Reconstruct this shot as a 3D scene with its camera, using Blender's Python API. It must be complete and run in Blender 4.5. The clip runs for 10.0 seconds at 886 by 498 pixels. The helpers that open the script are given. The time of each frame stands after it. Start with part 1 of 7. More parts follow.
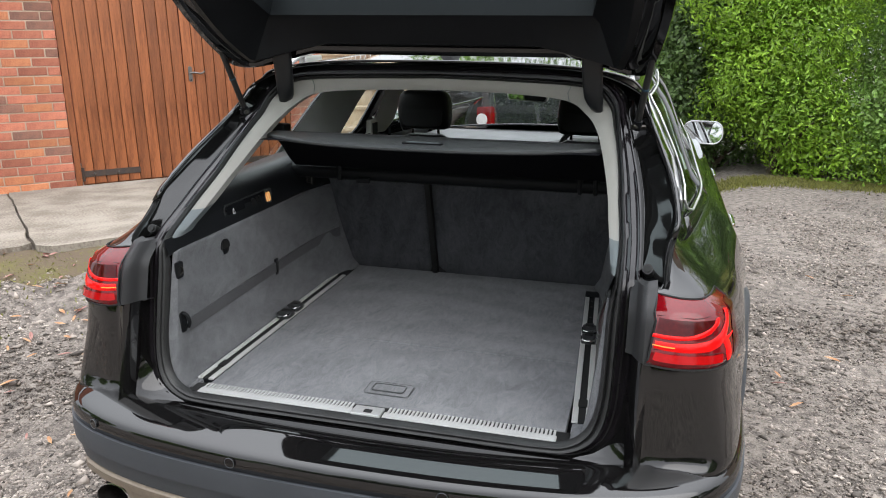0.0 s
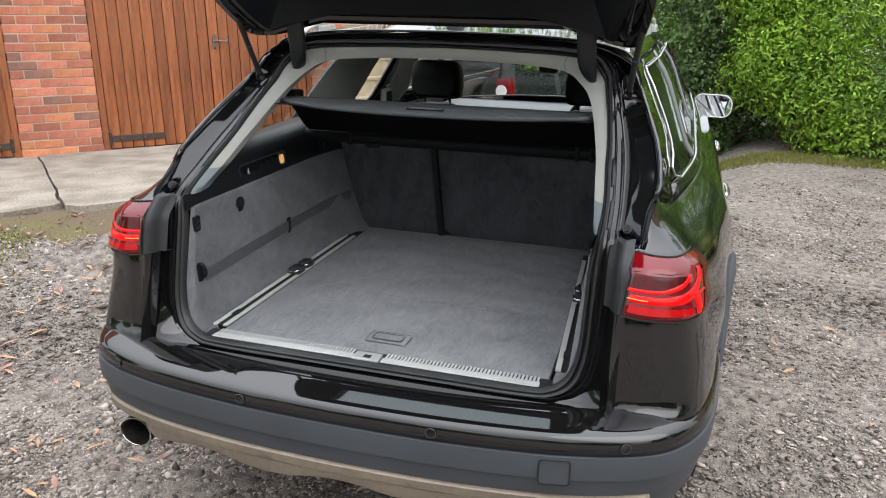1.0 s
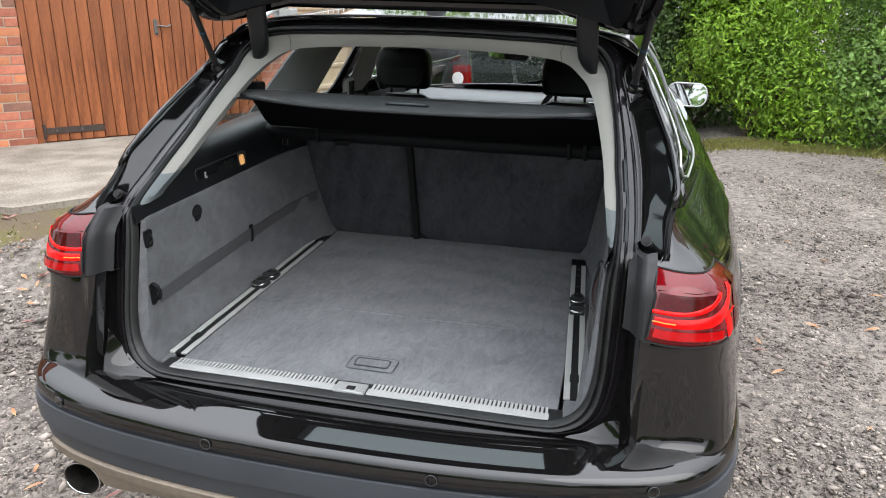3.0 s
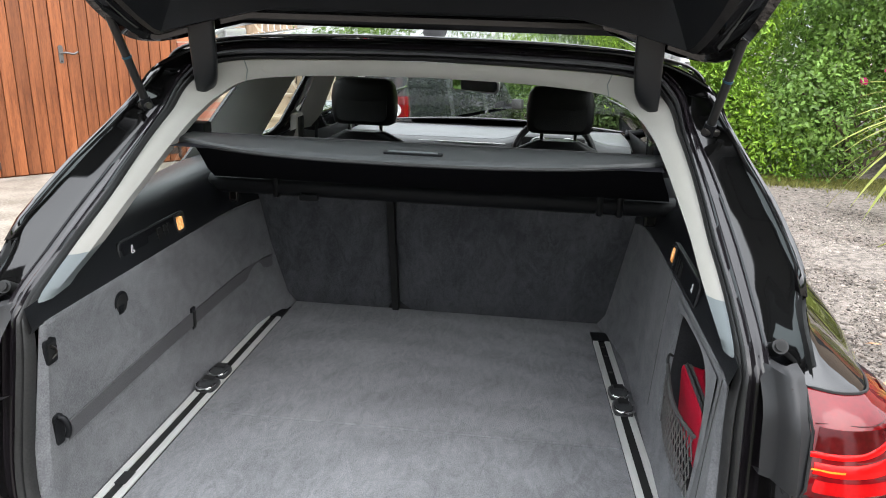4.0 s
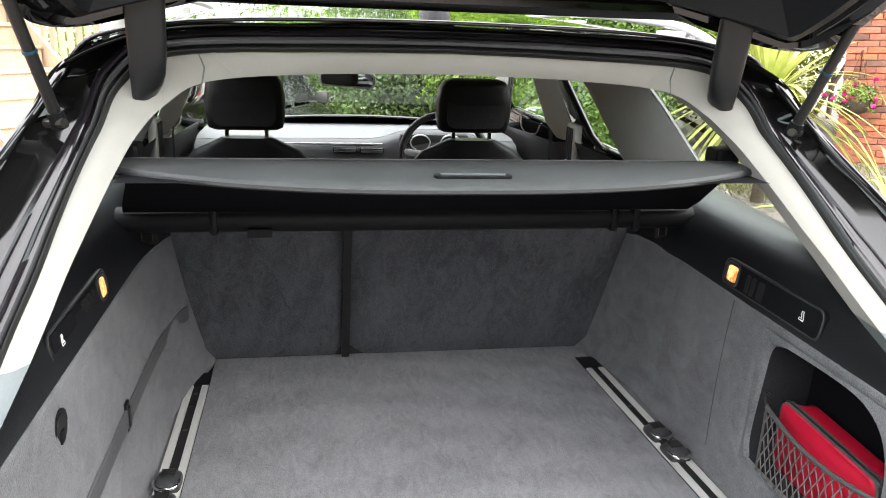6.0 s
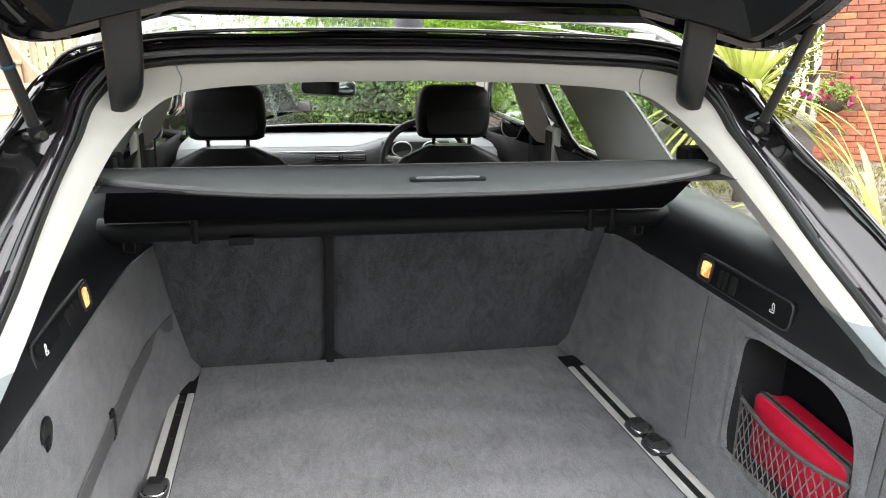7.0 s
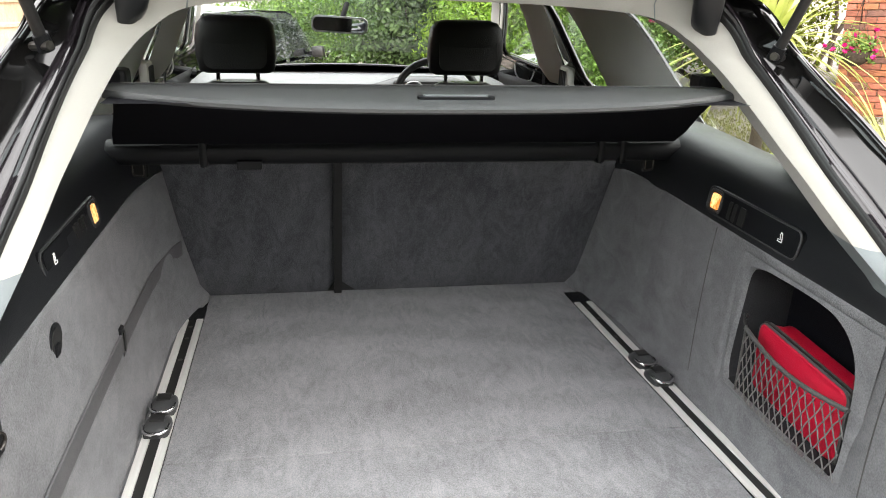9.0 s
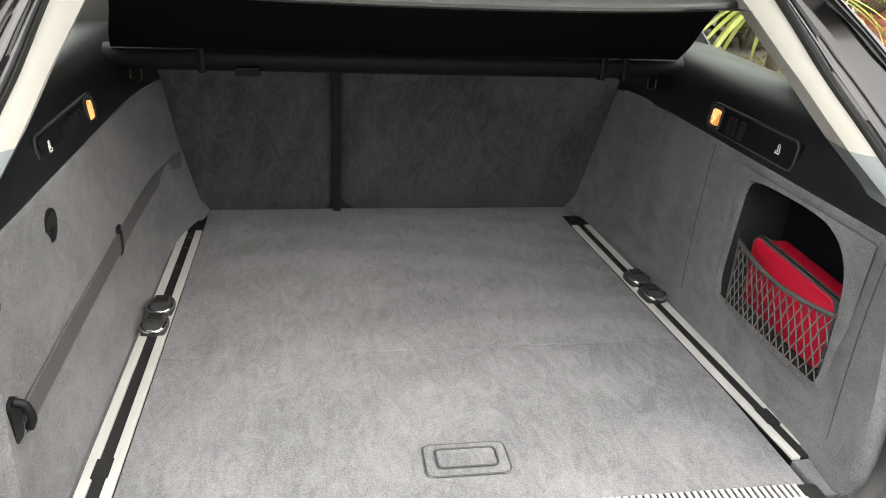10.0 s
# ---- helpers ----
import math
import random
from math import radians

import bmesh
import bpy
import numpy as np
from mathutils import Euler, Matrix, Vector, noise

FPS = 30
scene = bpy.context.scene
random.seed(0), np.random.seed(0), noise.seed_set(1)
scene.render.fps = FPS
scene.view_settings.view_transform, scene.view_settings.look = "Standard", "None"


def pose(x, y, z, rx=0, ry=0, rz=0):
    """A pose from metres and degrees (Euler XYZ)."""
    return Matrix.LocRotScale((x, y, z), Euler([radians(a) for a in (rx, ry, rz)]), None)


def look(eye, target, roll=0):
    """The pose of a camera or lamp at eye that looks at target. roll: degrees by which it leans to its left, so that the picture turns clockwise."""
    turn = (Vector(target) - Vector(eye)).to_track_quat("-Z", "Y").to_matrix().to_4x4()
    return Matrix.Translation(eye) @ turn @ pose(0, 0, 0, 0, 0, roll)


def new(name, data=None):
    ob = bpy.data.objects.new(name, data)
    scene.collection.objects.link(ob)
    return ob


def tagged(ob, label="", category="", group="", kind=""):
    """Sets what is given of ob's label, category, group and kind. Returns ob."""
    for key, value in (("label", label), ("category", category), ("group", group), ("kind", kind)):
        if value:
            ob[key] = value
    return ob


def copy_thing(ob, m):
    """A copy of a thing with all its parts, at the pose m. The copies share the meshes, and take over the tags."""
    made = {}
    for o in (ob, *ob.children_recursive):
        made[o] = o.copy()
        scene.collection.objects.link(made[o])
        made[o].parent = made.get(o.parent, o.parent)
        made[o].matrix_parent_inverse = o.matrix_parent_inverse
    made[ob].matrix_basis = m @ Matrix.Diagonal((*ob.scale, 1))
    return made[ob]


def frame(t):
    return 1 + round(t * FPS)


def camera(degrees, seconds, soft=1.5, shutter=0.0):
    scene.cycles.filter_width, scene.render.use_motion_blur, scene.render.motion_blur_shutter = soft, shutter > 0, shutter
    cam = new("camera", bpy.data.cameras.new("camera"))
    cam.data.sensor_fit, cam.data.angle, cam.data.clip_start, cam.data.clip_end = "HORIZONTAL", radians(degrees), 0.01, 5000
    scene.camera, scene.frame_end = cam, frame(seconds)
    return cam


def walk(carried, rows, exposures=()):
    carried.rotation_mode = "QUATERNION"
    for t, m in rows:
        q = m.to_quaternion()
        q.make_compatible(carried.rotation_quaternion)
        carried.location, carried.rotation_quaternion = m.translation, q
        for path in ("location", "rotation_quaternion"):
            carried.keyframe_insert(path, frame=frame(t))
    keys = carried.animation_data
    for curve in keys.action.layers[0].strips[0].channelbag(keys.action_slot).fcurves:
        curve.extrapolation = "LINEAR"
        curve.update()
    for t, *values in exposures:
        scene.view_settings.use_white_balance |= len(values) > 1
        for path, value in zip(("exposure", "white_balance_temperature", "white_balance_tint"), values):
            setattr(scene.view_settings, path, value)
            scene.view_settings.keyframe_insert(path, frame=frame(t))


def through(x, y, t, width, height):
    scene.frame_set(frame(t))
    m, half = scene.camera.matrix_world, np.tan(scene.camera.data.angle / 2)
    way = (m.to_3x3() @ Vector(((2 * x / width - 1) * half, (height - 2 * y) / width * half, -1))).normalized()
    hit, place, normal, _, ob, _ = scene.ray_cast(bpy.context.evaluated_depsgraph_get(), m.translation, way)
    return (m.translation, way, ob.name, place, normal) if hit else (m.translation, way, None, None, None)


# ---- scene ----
cam = camera(60.2, 10.0, soft=1.0)
PATH = [
    (0, (0.623, -1.595, 1.584), (0.126, 0.261, 1.029), 0.4),
    (0.5, (0.72, -1.678, 1.581), (0.16, 0.151, 0.999), 0.7),
    (1, (0.73, -1.717, 1.588), (0.182, 0.103, 0.965), 1.0),
    (1.5, (0.732, -1.728, 1.575), (0.204, 0.085, 0.917), 1.1),
    (2, (0.725, -1.721, 1.57), (0.217, 0.091, 0.894), 0.9),
    (2.2, (0.723, -1.718, 1.574), (0.226, 0.098, 0.9), 1.0),
    (3.3, (0.46, -1.375, 1.576), (0.095, 0.488, 0.946), 1.5),
    (3.5, (0.393, -1.285, 1.574), (0.068, 0.594, 0.971), 1.7),
    (4, (0.248, -1.023, 1.531), (0.028, 0.879, 0.953), 1.9),
    (4.5, (0.119, -0.771, 1.491), (0.036, 1.142, 0.915), 2.0),
    (5, (-0.016, -0.679, 1.479), (0.079, 1.233, 0.899), 2.4),
    (5.5, (-0.205, -0.638, 1.494), (0.035, 1.26, 0.911), 2.4),
    (6, (-0.231, -0.637, 1.499), (0.111, 1.246, 0.917), 2.2),
    (7.5, (-0.216, -0.675, 1.496), (0.156, 1.209, 0.937), 0.9),
    (8, (-0.216, -0.668, 1.489), (0.141, 1.215, 0.917), 0.9),
    (8.5, (-0.215, -0.668, 1.491), (0.129, 1.207, 0.885), 1.2),
    (9, (-0.213, -0.681, 1.45), (0.128, 1.169, 0.769), 1.9),
    (9.5, (-0.194, -0.696, 1.398), (0.132, 1.134, 0.66), 2.5),
    (10, (-0.196, -0.716, 1.381), (0.126, 1.087, 0.578), 3.1),
]

# the car leans a little with the sloping drive: its own frame in the world
CAR = pose(0, 0, 0, 2.0, 2.58, 0)
walk(cam, [(t, CAR @ look(eye, target, roll)) for t, eye, target, roll in PATH],
     exposures=[(0.0, 0.42, 6300, 10), (1.0, 0.44, 6300, 10), (2.2, 0.52, 6250, 10), (3.5, 0.64, 6250, 10), (4.2, 1.22, 6350, 10), (5.0, 1.68, 6500, 10),
                (5.5, 1.80, 6550, 11), (8.5, 1.80, 6650, 11), (9.5, 1.62, 6950, 11), (10.0, 1.45, 7050, 11)])

# ---- light: bright overcast day ----
world = bpy.data.worlds.new("overcast_sky")
scene.world = world
world.use_nodes = True
wn, wl = world.node_tree.nodes, world.node_tree.links
wn.clear()
w_out, w_bg, w_sky, w_hsv, w_mix, w_tc, w_sep, w_ramp = (wn.new(k) for k in (
    "ShaderNodeOutputWorld", "ShaderNodeBackground", "ShaderNodeTexSky", "ShaderNodeHueSaturation", "ShaderNodeMixRGB", "ShaderNodeTexCoord", "ShaderNodeSeparateXYZ", "ShaderNodeValToRGB"))
w_sky.sky_type = "NISHITA"
w_sky.sun_disc = False
w_sky.sun_elevation, w_sky.sun_rotation = radians(41), radians(125.5)
w_sky.air_density, w_sky.dust_density, w_sky.ozone_density = 1.0, 3.0, 1.0
w_hsv.inputs["Saturation"].default_value = 0.5
# a closed layer of cloud, brighter overhead than at the horizon
w_ramp.color_ramp.elements[0].position, w_ramp.color_ramp.elements[0].color = 0.0, (5.5, 5.6, 5.8, 1)
w_ramp.color_ramp.elements[1].position, w_ramp.color_ramp.elements[1].color = 0.93, (23.5, 23.8, 24.3, 1)
w_cloud = w_ramp.color_ramp.elements.new(0.5)
w_cloud.color = (11.0, 11.2, 11.5, 1)
w_mix.inputs[0].default_value = 0.85
w_bg.inputs["Strength"].default_value = 0.15
wl.new(w_tc.outputs["Generated"], w_sep.inputs[0])
wl.new(w_sep.outputs["Z"], w_ramp.inputs[0])
wl.new(w_sky.outputs[0], w_hsv.inputs["Color"])
wl.new(w_hsv.outputs[0], w_mix.inputs[1])
wl.new(w_ramp.outputs[0], w_mix.inputs[2])
wl.new(w_mix.outputs[0], w_bg.inputs["Color"])
wl.new(w_bg.outputs[0], w_out.inputs["Surface"])
sun_data = bpy.data.lights.new("sun", "SUN")
sun_data.energy, sun_data.angle, sun_data.color = 1.0, radians(55), (1.0, 0.96, 0.9)
sun = new("sun", sun_data)
sun.matrix_world = look((7.0, -5.0, 7.5), (0, 0, 0))

# ---- materials ----
def mat(name, col, col2=None, rough=0.5, metal=0.0, scale=8.0, fine=120.0, bump=0.0, coat=0.0, spec=0.5,
        mixlow=0.35, mixhigh=0.65, rvar=0.08, trans=0.0, ior=1.45, emit=0.0, sheen=0.0, vary=0.0, stretch=(1, 1, 1), alpha=1.0):
    m = bpy.data.materials.new(name)
    m.use_nodes = True
    n, l = m.node_tree.nodes, m.node_tree.links
    b = n["Principled BSDF"]
    col2 = col2 or tuple(c * 0.75 for c in col)
    tc, mp, n1, n2, ramp = (n.new(k) for k in ("ShaderNodeTexCoord", "ShaderNodeMapping", "ShaderNodeTexNoise", "ShaderNodeTexNoise", "ShaderNodeValToRGB"))
    mp.inputs["Scale"].default_value = stretch
    l.new(tc.outputs["Object"], mp.inputs["Vector"])
    for t, s in ((n1, scale), (n2, fine)):
        l.new(mp.outputs[0], t.inputs["Vector"])
        t.inputs["Scale"].default_value = s
        t.inputs["Detail"].default_value = 4
    add = n.new("ShaderNodeMath")
    add.operation = "MULTIPLY_ADD"
    add.inputs[1].default_value = 0.45
    l.new(n2.outputs[0], add.inputs[0])
    mul = n.new("ShaderNodeMath")
    mul.operation = "MULTIPLY"
    mul.inputs[1].default_value = 0.55
    l.new(n1.outputs[0], mul.inputs[0])
    l.new(mul.outputs[0], add.inputs[2])
    ramp.color_ramp.elements[0].position, ramp.color_ramp.elements[0].color = mixlow, (*col2, 1)
    ramp.color_ramp.elements[1].position, ramp.color_ramp.elements[1].color = mixhigh, (*col, 1)
    l.new(add.outputs[0], ramp.inputs[0])
    src = ramp.outputs[0]
    if vary:
        info, hsv, mr = n.new("ShaderNodeObjectInfo"), n.new("ShaderNodeHueSaturation"), n.new("ShaderNodeMapRange")
        mr.inputs["To Min"].default_value, mr.inputs["To Max"].default_value = 1 - vary, 1 + vary
        l.new(info.outputs["Random"], mr.inputs[0])
        l.new(mr.outputs[0], hsv.inputs["Value"])
        l.new(src, hsv.inputs["Color"])
        src = hsv.outputs[0]
    l.new(src, b.inputs["Base Color"])
    if emit:
        l.new(src, b.inputs["Emission Color"])
        b.inputs["Emission Strength"].default_value = emit
    rr = n.new("ShaderNodeMapRange")
    rr.inputs["To Min"].default_value, rr.inputs["To Max"].default_value = max(0.0, rough - rvar), min(1.0, rough + rvar)
    l.new(n1.outputs[0], rr.inputs[0])
    l.new(rr.outputs[0], b.inputs["Roughness"])
    b.inputs["Metallic"].default_value = metal
    b.inputs["Coat Weight"].default_value = coat
    b.inputs["Coat Roughness"].default_value = 0.03
    b.inputs["Specular IOR Level"].default_value = spec
    b.inputs["Transmission Weight"].default_value = trans
    b.inputs["IOR"].default_value = ior
    b.inputs["Sheen Weight"].default_value = sheen
    b.inputs["Alpha"].default_value = alpha
    if bump:
        bp = n.new("ShaderNodeBump")
        bp.inputs["Strength"].default_value = min(1.0, bump)
        bp.inputs["Distance"].default_value = 0.004 * max(1.0, bump)
        l.new(n2.outputs[0], bp.inputs["Height"])
        l.new(bp.outputs[0], b.inputs["Normal"])
    return m


PAINT = mat("black_paint", (0.004, 0.004, 0.0042), (0.0055, 0.005, 0.005), rough=0.035, rvar=0.02, scale=5, fine=300, ior=1.66)
GUTTER_PAINT = mat("black_gutter_paint", (0.004, 0.004, 0.004), (0.006, 0.006, 0.006), rough=0.05, rvar=0.03, scale=7, fine=220, spec=0.5)
FLANGE_PAINT = mat("satin_flange_paint", (0.012, 0.010, 0.012), (0.008, 0.007, 0.008), rough=0.13, rvar=0.05, scale=9, fine=200, spec=0.45)
CLAD = mat("grey_cladding_plastic", (0.052, 0.057, 0.065), (0.040, 0.044, 0.050), rough=0.48, scale=6, fine=500, bump=0.12)
SKID = mat("dusty_skid_plate", (0.24, 0.198, 0.152), (0.17, 0.138, 0.105), rough=0.42, metal=0.25, scale=5, fine=60, bump=0.1)
RUBBER = mat("black_rubber", (0.010, 0.010, 0.010), (0.022, 0.022, 0.022), rough=0.38, spec=0.4, scale=14, fine=250, bump=0.08)
CREAM = mat("cream_pillar_cloth", (0.305, 0.297, 0.272), (0.265, 0.258, 0.233), rough=0.85, scale=9, fine=700, bump=0.15, sheen=0.2)
GREYTRIM = mat("grey_trim_plastic", (0.135, 0.155, 0.16), (0.115, 0.13, 0.135), rough=0.55, fine=600, bump=0.1)
DARKTRIM = mat("dark_trim_plastic", (0.008, 0.0085, 0.010), (0.005, 0.0055, 0.0065), rough=0.5, spec=0.22, fine=500, bump=0.15)
CARPET = mat("dark_grey_carpet", (0.073, 0.072, 0.073), (0.043, 0.043, 0.045), rough=0.95, scale=7, fine=420, bump=0.5, spec=0.15, sheen=0.1, mixlow=0.38, mixhigh=0.62)
CARPET_SIDE = mat("grey_side_carpet", (0.075, 0.074, 0.075), (0.045, 0.045, 0.047), rough=0.95, scale=5, fine=420, bump=0.45, spec=0.1, sheen=0.1)
VELOUR = mat("dark_seatback_cloth", (0.055, 0.055, 0.058), (0.032, 0.032, 0.035), rough=1.0, scale=6, fine=380, bump=0.7, spec=0.05)
# carpet darkened to near black, the pocket's shade put into its colour
POCKETSHADE = mat("dark_pocket_cloth", (0.030, 0.030, 0.032), (0.018, 0.018, 0.020), rough=1.0, scale=8, fine=400, bump=0.4, spec=0.05)
LEATHER = mat("black_leather", (0.009, 0.009, 0.010), (0.013, 0.013, 0.014), rough=0.4, spec=0.35, scale=20, fine=350, bump=0.35)
ALU = mat("brushed_aluminium", (0.70, 0.70, 0.68), (0.55, 0.55, 0.53), rough=0.45, metal=0.35, scale=10, fine=260, stretch=(1, 0.06, 1))
LEDGE = mat("dark_ledge_plastic", (0.012, 0.013, 0.015), (0.009, 0.010, 0.011), rough=0.36, fine=500, bump=0.12)
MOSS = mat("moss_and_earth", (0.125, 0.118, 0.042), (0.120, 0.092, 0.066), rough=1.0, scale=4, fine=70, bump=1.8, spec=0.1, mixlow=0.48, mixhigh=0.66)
FILLER = mat("satin_dark_filler_plastic", (0.020, 0.020, 0.021), (0.016, 0.016, 0.017), rough=0.48, fine=500, bump=0.08, spec=0.4)
SILL = mat("dull_sill_aluminium", (0.52, 0.52, 0.51), (0.42, 0.42, 0.415), rough=0.45, metal=0.35, scale=10, fine=260)
CHROME = mat("chrome", (0.75, 0.75, 0.76), rough=0.1, metal=1.0, rvar=0.05)
SATIN = mat("satin_silver", (0.66, 0.66, 0.65), (0.55, 0.55, 0.55), rough=0.32, metal=0.6, rvar=0.08)
STEEL_DARK = mat("dark_tailpipe_steel", (0.10, 0.095, 0.09), (0.05, 0.045, 0.04), rough=0.35, metal=0.9, scale=20)
BLACK = mat("matt_black", (0.006, 0.006, 0.006), (0.010, 0.010, 0.010), rough=0.7)
COVER = mat("grey_load_cover_vinyl", (0.050, 0.053, 0.054), (0.038, 0.040, 0.041), rough=0.48, scale=3, fine=420, bump=0.35)
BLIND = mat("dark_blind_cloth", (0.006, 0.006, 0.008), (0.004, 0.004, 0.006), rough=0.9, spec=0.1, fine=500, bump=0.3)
AMBER = mat("lit_amber_lamp", (1.0, 0.56, 0.22), (0.50, 0.17, 0.03), rough=0.25, scale=55, fine=160, emit=0.45, mixlow=0.42, mixhigh=0.58)
WHITEMARK = mat("white_print", (0.75, 0.75, 0.75), rough=0.6)
DASH = mat("grey_dashboard", (0.12, 0.125, 0.13), (0.10, 0.10, 0.105), rough=0.42, fine=400, bump=0.2)
FASCIA = mat("dark_fascia_plastic", (0.035, 0.036, 0.038), (0.028, 0.029, 0.030), rough=0.45, fine=400, bump=0.15)
HEADLINER = mat("pale_headliner", (0.55, 0.54, 0.50), (0.50, 0.49, 0.45), rough=0.9, fine=600, bump=0.2)
PILLARGREY = mat("pale_grey_pillar_trim", (0.62, 0.645, 0.63), (0.55, 0.575, 0.56), rough=0.7, fine=600, bump=0.15)
RED_LENS = mat("red_lamp_lens", (0.15, 0.002, 0.005), (0.10, 0.002, 0.004), rough=0.08, coat=0.35, spec=0.4, scale=12)
RED_BRIGHT = mat("bright_red_light_guide", (0.70, 0.004, 0.004), (0.62, 0.003, 0.003), rough=0.15, coat=0.05, spec=0.2, scale=12, emit=0.14)
RED_MID = mat("mid_red_lens", (0.40, 0.004, 0.005), (0.30, 0.003, 0.004), rough=0.14, coat=0.05, spec=0.2, scale=16)
RED_DARK = mat("dark_red_lens", (0.07, 0.004, 0.005), (0.04, 0.003, 0.004), rough=0.10, coat=0.15, spec=0.25, scale=30)
ORANGE = mat("orange_lens", (0.85, 0.28, 0.03), rough=0.15, coat=0.6)
WHITE_LENS = mat("clear_white_lens", (0.62, 0.64, 0.64), (0.5, 0.52, 0.52), rough=0.12, coat=0.8)
STRAP = mat("dark_strap_webbing", (0.088, 0.088, 0.092), (0.070, 0.070, 0.074), rough=0.75, fine=500, bump=0.4, spec=0.25)
BAG = mat("red_nylon", (0.47, 0.006, 0.030), (0.36, 0.004, 0.022), rough=0.5, scale=18, fine=700, bump=0.4, spec=0.3)
YELLOW = mat("yellow_plate", (0.75, 0.52, 0.02), rough=0.35)
REDPRINT = mat("red_print", (0.65, 0.02, 0.02), rough=0.4)
ZIPM = mat("grey_zip_tape", (0.075, 0.074, 0.072), (0.045, 0.045, 0.045), rough=0.7, fine=500, bump=0.4)
NETM = mat("grey_net_cord", (0.15, 0.15, 0.148), (0.09, 0.09, 0.088), rough=0.8, fine=500, bump=0.4)
TYRE = mat("dusty_tyre_rubber", (0.025, 0.024, 0.023), (0.045, 0.042, 0.038), rough=0.85, fine=90, bump=0.4)


def pile(m, light, dark, scale, turn=25.0):
    """Brushed pile: soft patches, streaks where it was brushed, and fine tufts."""
    n, l = m.node_tree.nodes, m.node_tree.links
    bs = n["Principled BSDF"]
    tc, mp, ramp = n.new("ShaderNodeTexCoord"), n.new("ShaderNodeMapping"), n.new("ShaderNodeValToRGB")
    mp.inputs["Rotation"].default_value = (radians(turn), radians(turn * 0.4), radians(turn))
    mp.inputs["Scale"].default_value = (2.2, 0.9, 1.2)
    l.new(tc.outputs["Object"], mp.inputs["Vector"])
    arcs = n.new("ShaderNodeTexWave")
    arcs.wave_type = "RINGS"
    arcs.inputs["Scale"].default_value, arcs.inputs["Distortion"].default_value = scale * 0.40, 5.0
    arcs.inputs["Detail"].default_value, arcs.inputs["Detail Scale"].default_value, arcs.inputs["Detail Roughness"].default_value = 4.0, 1.4, 0.62
    l.new(mp.outputs[0], arcs.inputs["Vector"])
    total = None
    for src, s, dist, detail, amount in ((tc.outputs["Object"], scale * 0.45, 0.6, 3, 0.36), (mp.outputs[0], scale * 1.6, 2.2, 7, 0.40), (tc.outputs["Object"], scale * 45, 0.0, 3, 0.62), (None, 0, 0, 0, 0.07)):
        mx = n.new("ShaderNodeMath")
        mx.operation = "MULTIPLY_ADD"
        mx.inputs[1].default_value = amount
        mx.inputs[2].default_value = 0.0
        if src is None:
            l.new(arcs.outputs["Fac"], mx.inputs[0])
        else:
            t = n.new("ShaderNodeTexNoise")
            l.new(src, t.inputs["Vector"])
            t.inputs["Scale"].default_value, t.inputs["Distortion"].default_value, t.inputs["Detail"].default_value = s, dist, detail
            l.new(t.outputs[0], mx.inputs[0])
        if total is not None:
            l.new(total, mx.inputs[2])
        total = mx.outputs[0]
    ramp.color_ramp.elements[0].position, ramp.color_ramp.elements[0].color = 0.55, (*dark, 1)
    ramp.color_ramp.elements[1].position, ramp.color_ramp.elements[1].color = 0.90, (*light, 1)
    l.new(total, ramp.inputs[0])
    l.new(ramp.outputs[0], bs.inputs["Base Color"])


pile(CARPET, (0.208, 0.210, 0.217), (0.100, 0.102, 0.108), 9.0, 15.0)
pile(CARPET_SIDE, (0.165, 0.167, 0.174), (0.088, 0.090, 0.096), 8.0, 70.0)
pile(VELOUR, (0.100, 0.102, 0.110), (0.044, 0.046, 0.052), 8.0, 60.0)


def glass_mat(name, tint, amount):
    m = bpy.data.materials.new(name)
    m.use_nodes = True
    n, l = m.node_tree.nodes, m.node_tree.links
    out = n["Material Output"]
    tr, gl, mx, fr, pw = n.new("ShaderNodeBsdfTransparent"), n.new("ShaderNodeBsdfGlossy"), n.new("ShaderNodeMixShader"), n.new("ShaderNodeLayerWeight"), n.new("ShaderNodeMath")
    tr.inputs["Color"].default_value = (*tint, 1)
    gl.inputs["Roughness"].default_value = 0.01
    fr.inputs["Blend"].default_value = 0.5
    pw.operation = "MULTIPLY_ADD"
    pw.inputs[1].default_value, pw.inputs[2].default_value = amount, 0.04
    p2 = n.new("ShaderNodeMath")
    p2.operation = "POWER"
    p2.inputs[1].default_value = 4.0
    l.new(fr.outputs["Facing"], p2.inputs[0])
    l.new(p2.outputs[0], pw.inputs[0])
    l.new(pw.outputs[0], mx.inputs[0])
    l.new(tr.outputs[0], mx.inputs[1])
    l.new(gl.outputs[0], mx.inputs[2])
    l.new(mx.outputs[0], out.inputs["Surface"])
    return m


GLASS = glass_mat("window_glass", (0.74, 0.80, 0.78), 0.6)
REAR_GLASS = glass_mat("rear_window_glass", (0.58, 0.66, 0.66), 0.6)
SCREEN = glass_mat("windscreen_glass", (0.90, 0.94, 0.93), 0.5)
MIRROR = mat("mirror_silver", (0.85, 0.87, 0.88), rough=0.02, metal=1.0, rvar=0.01)

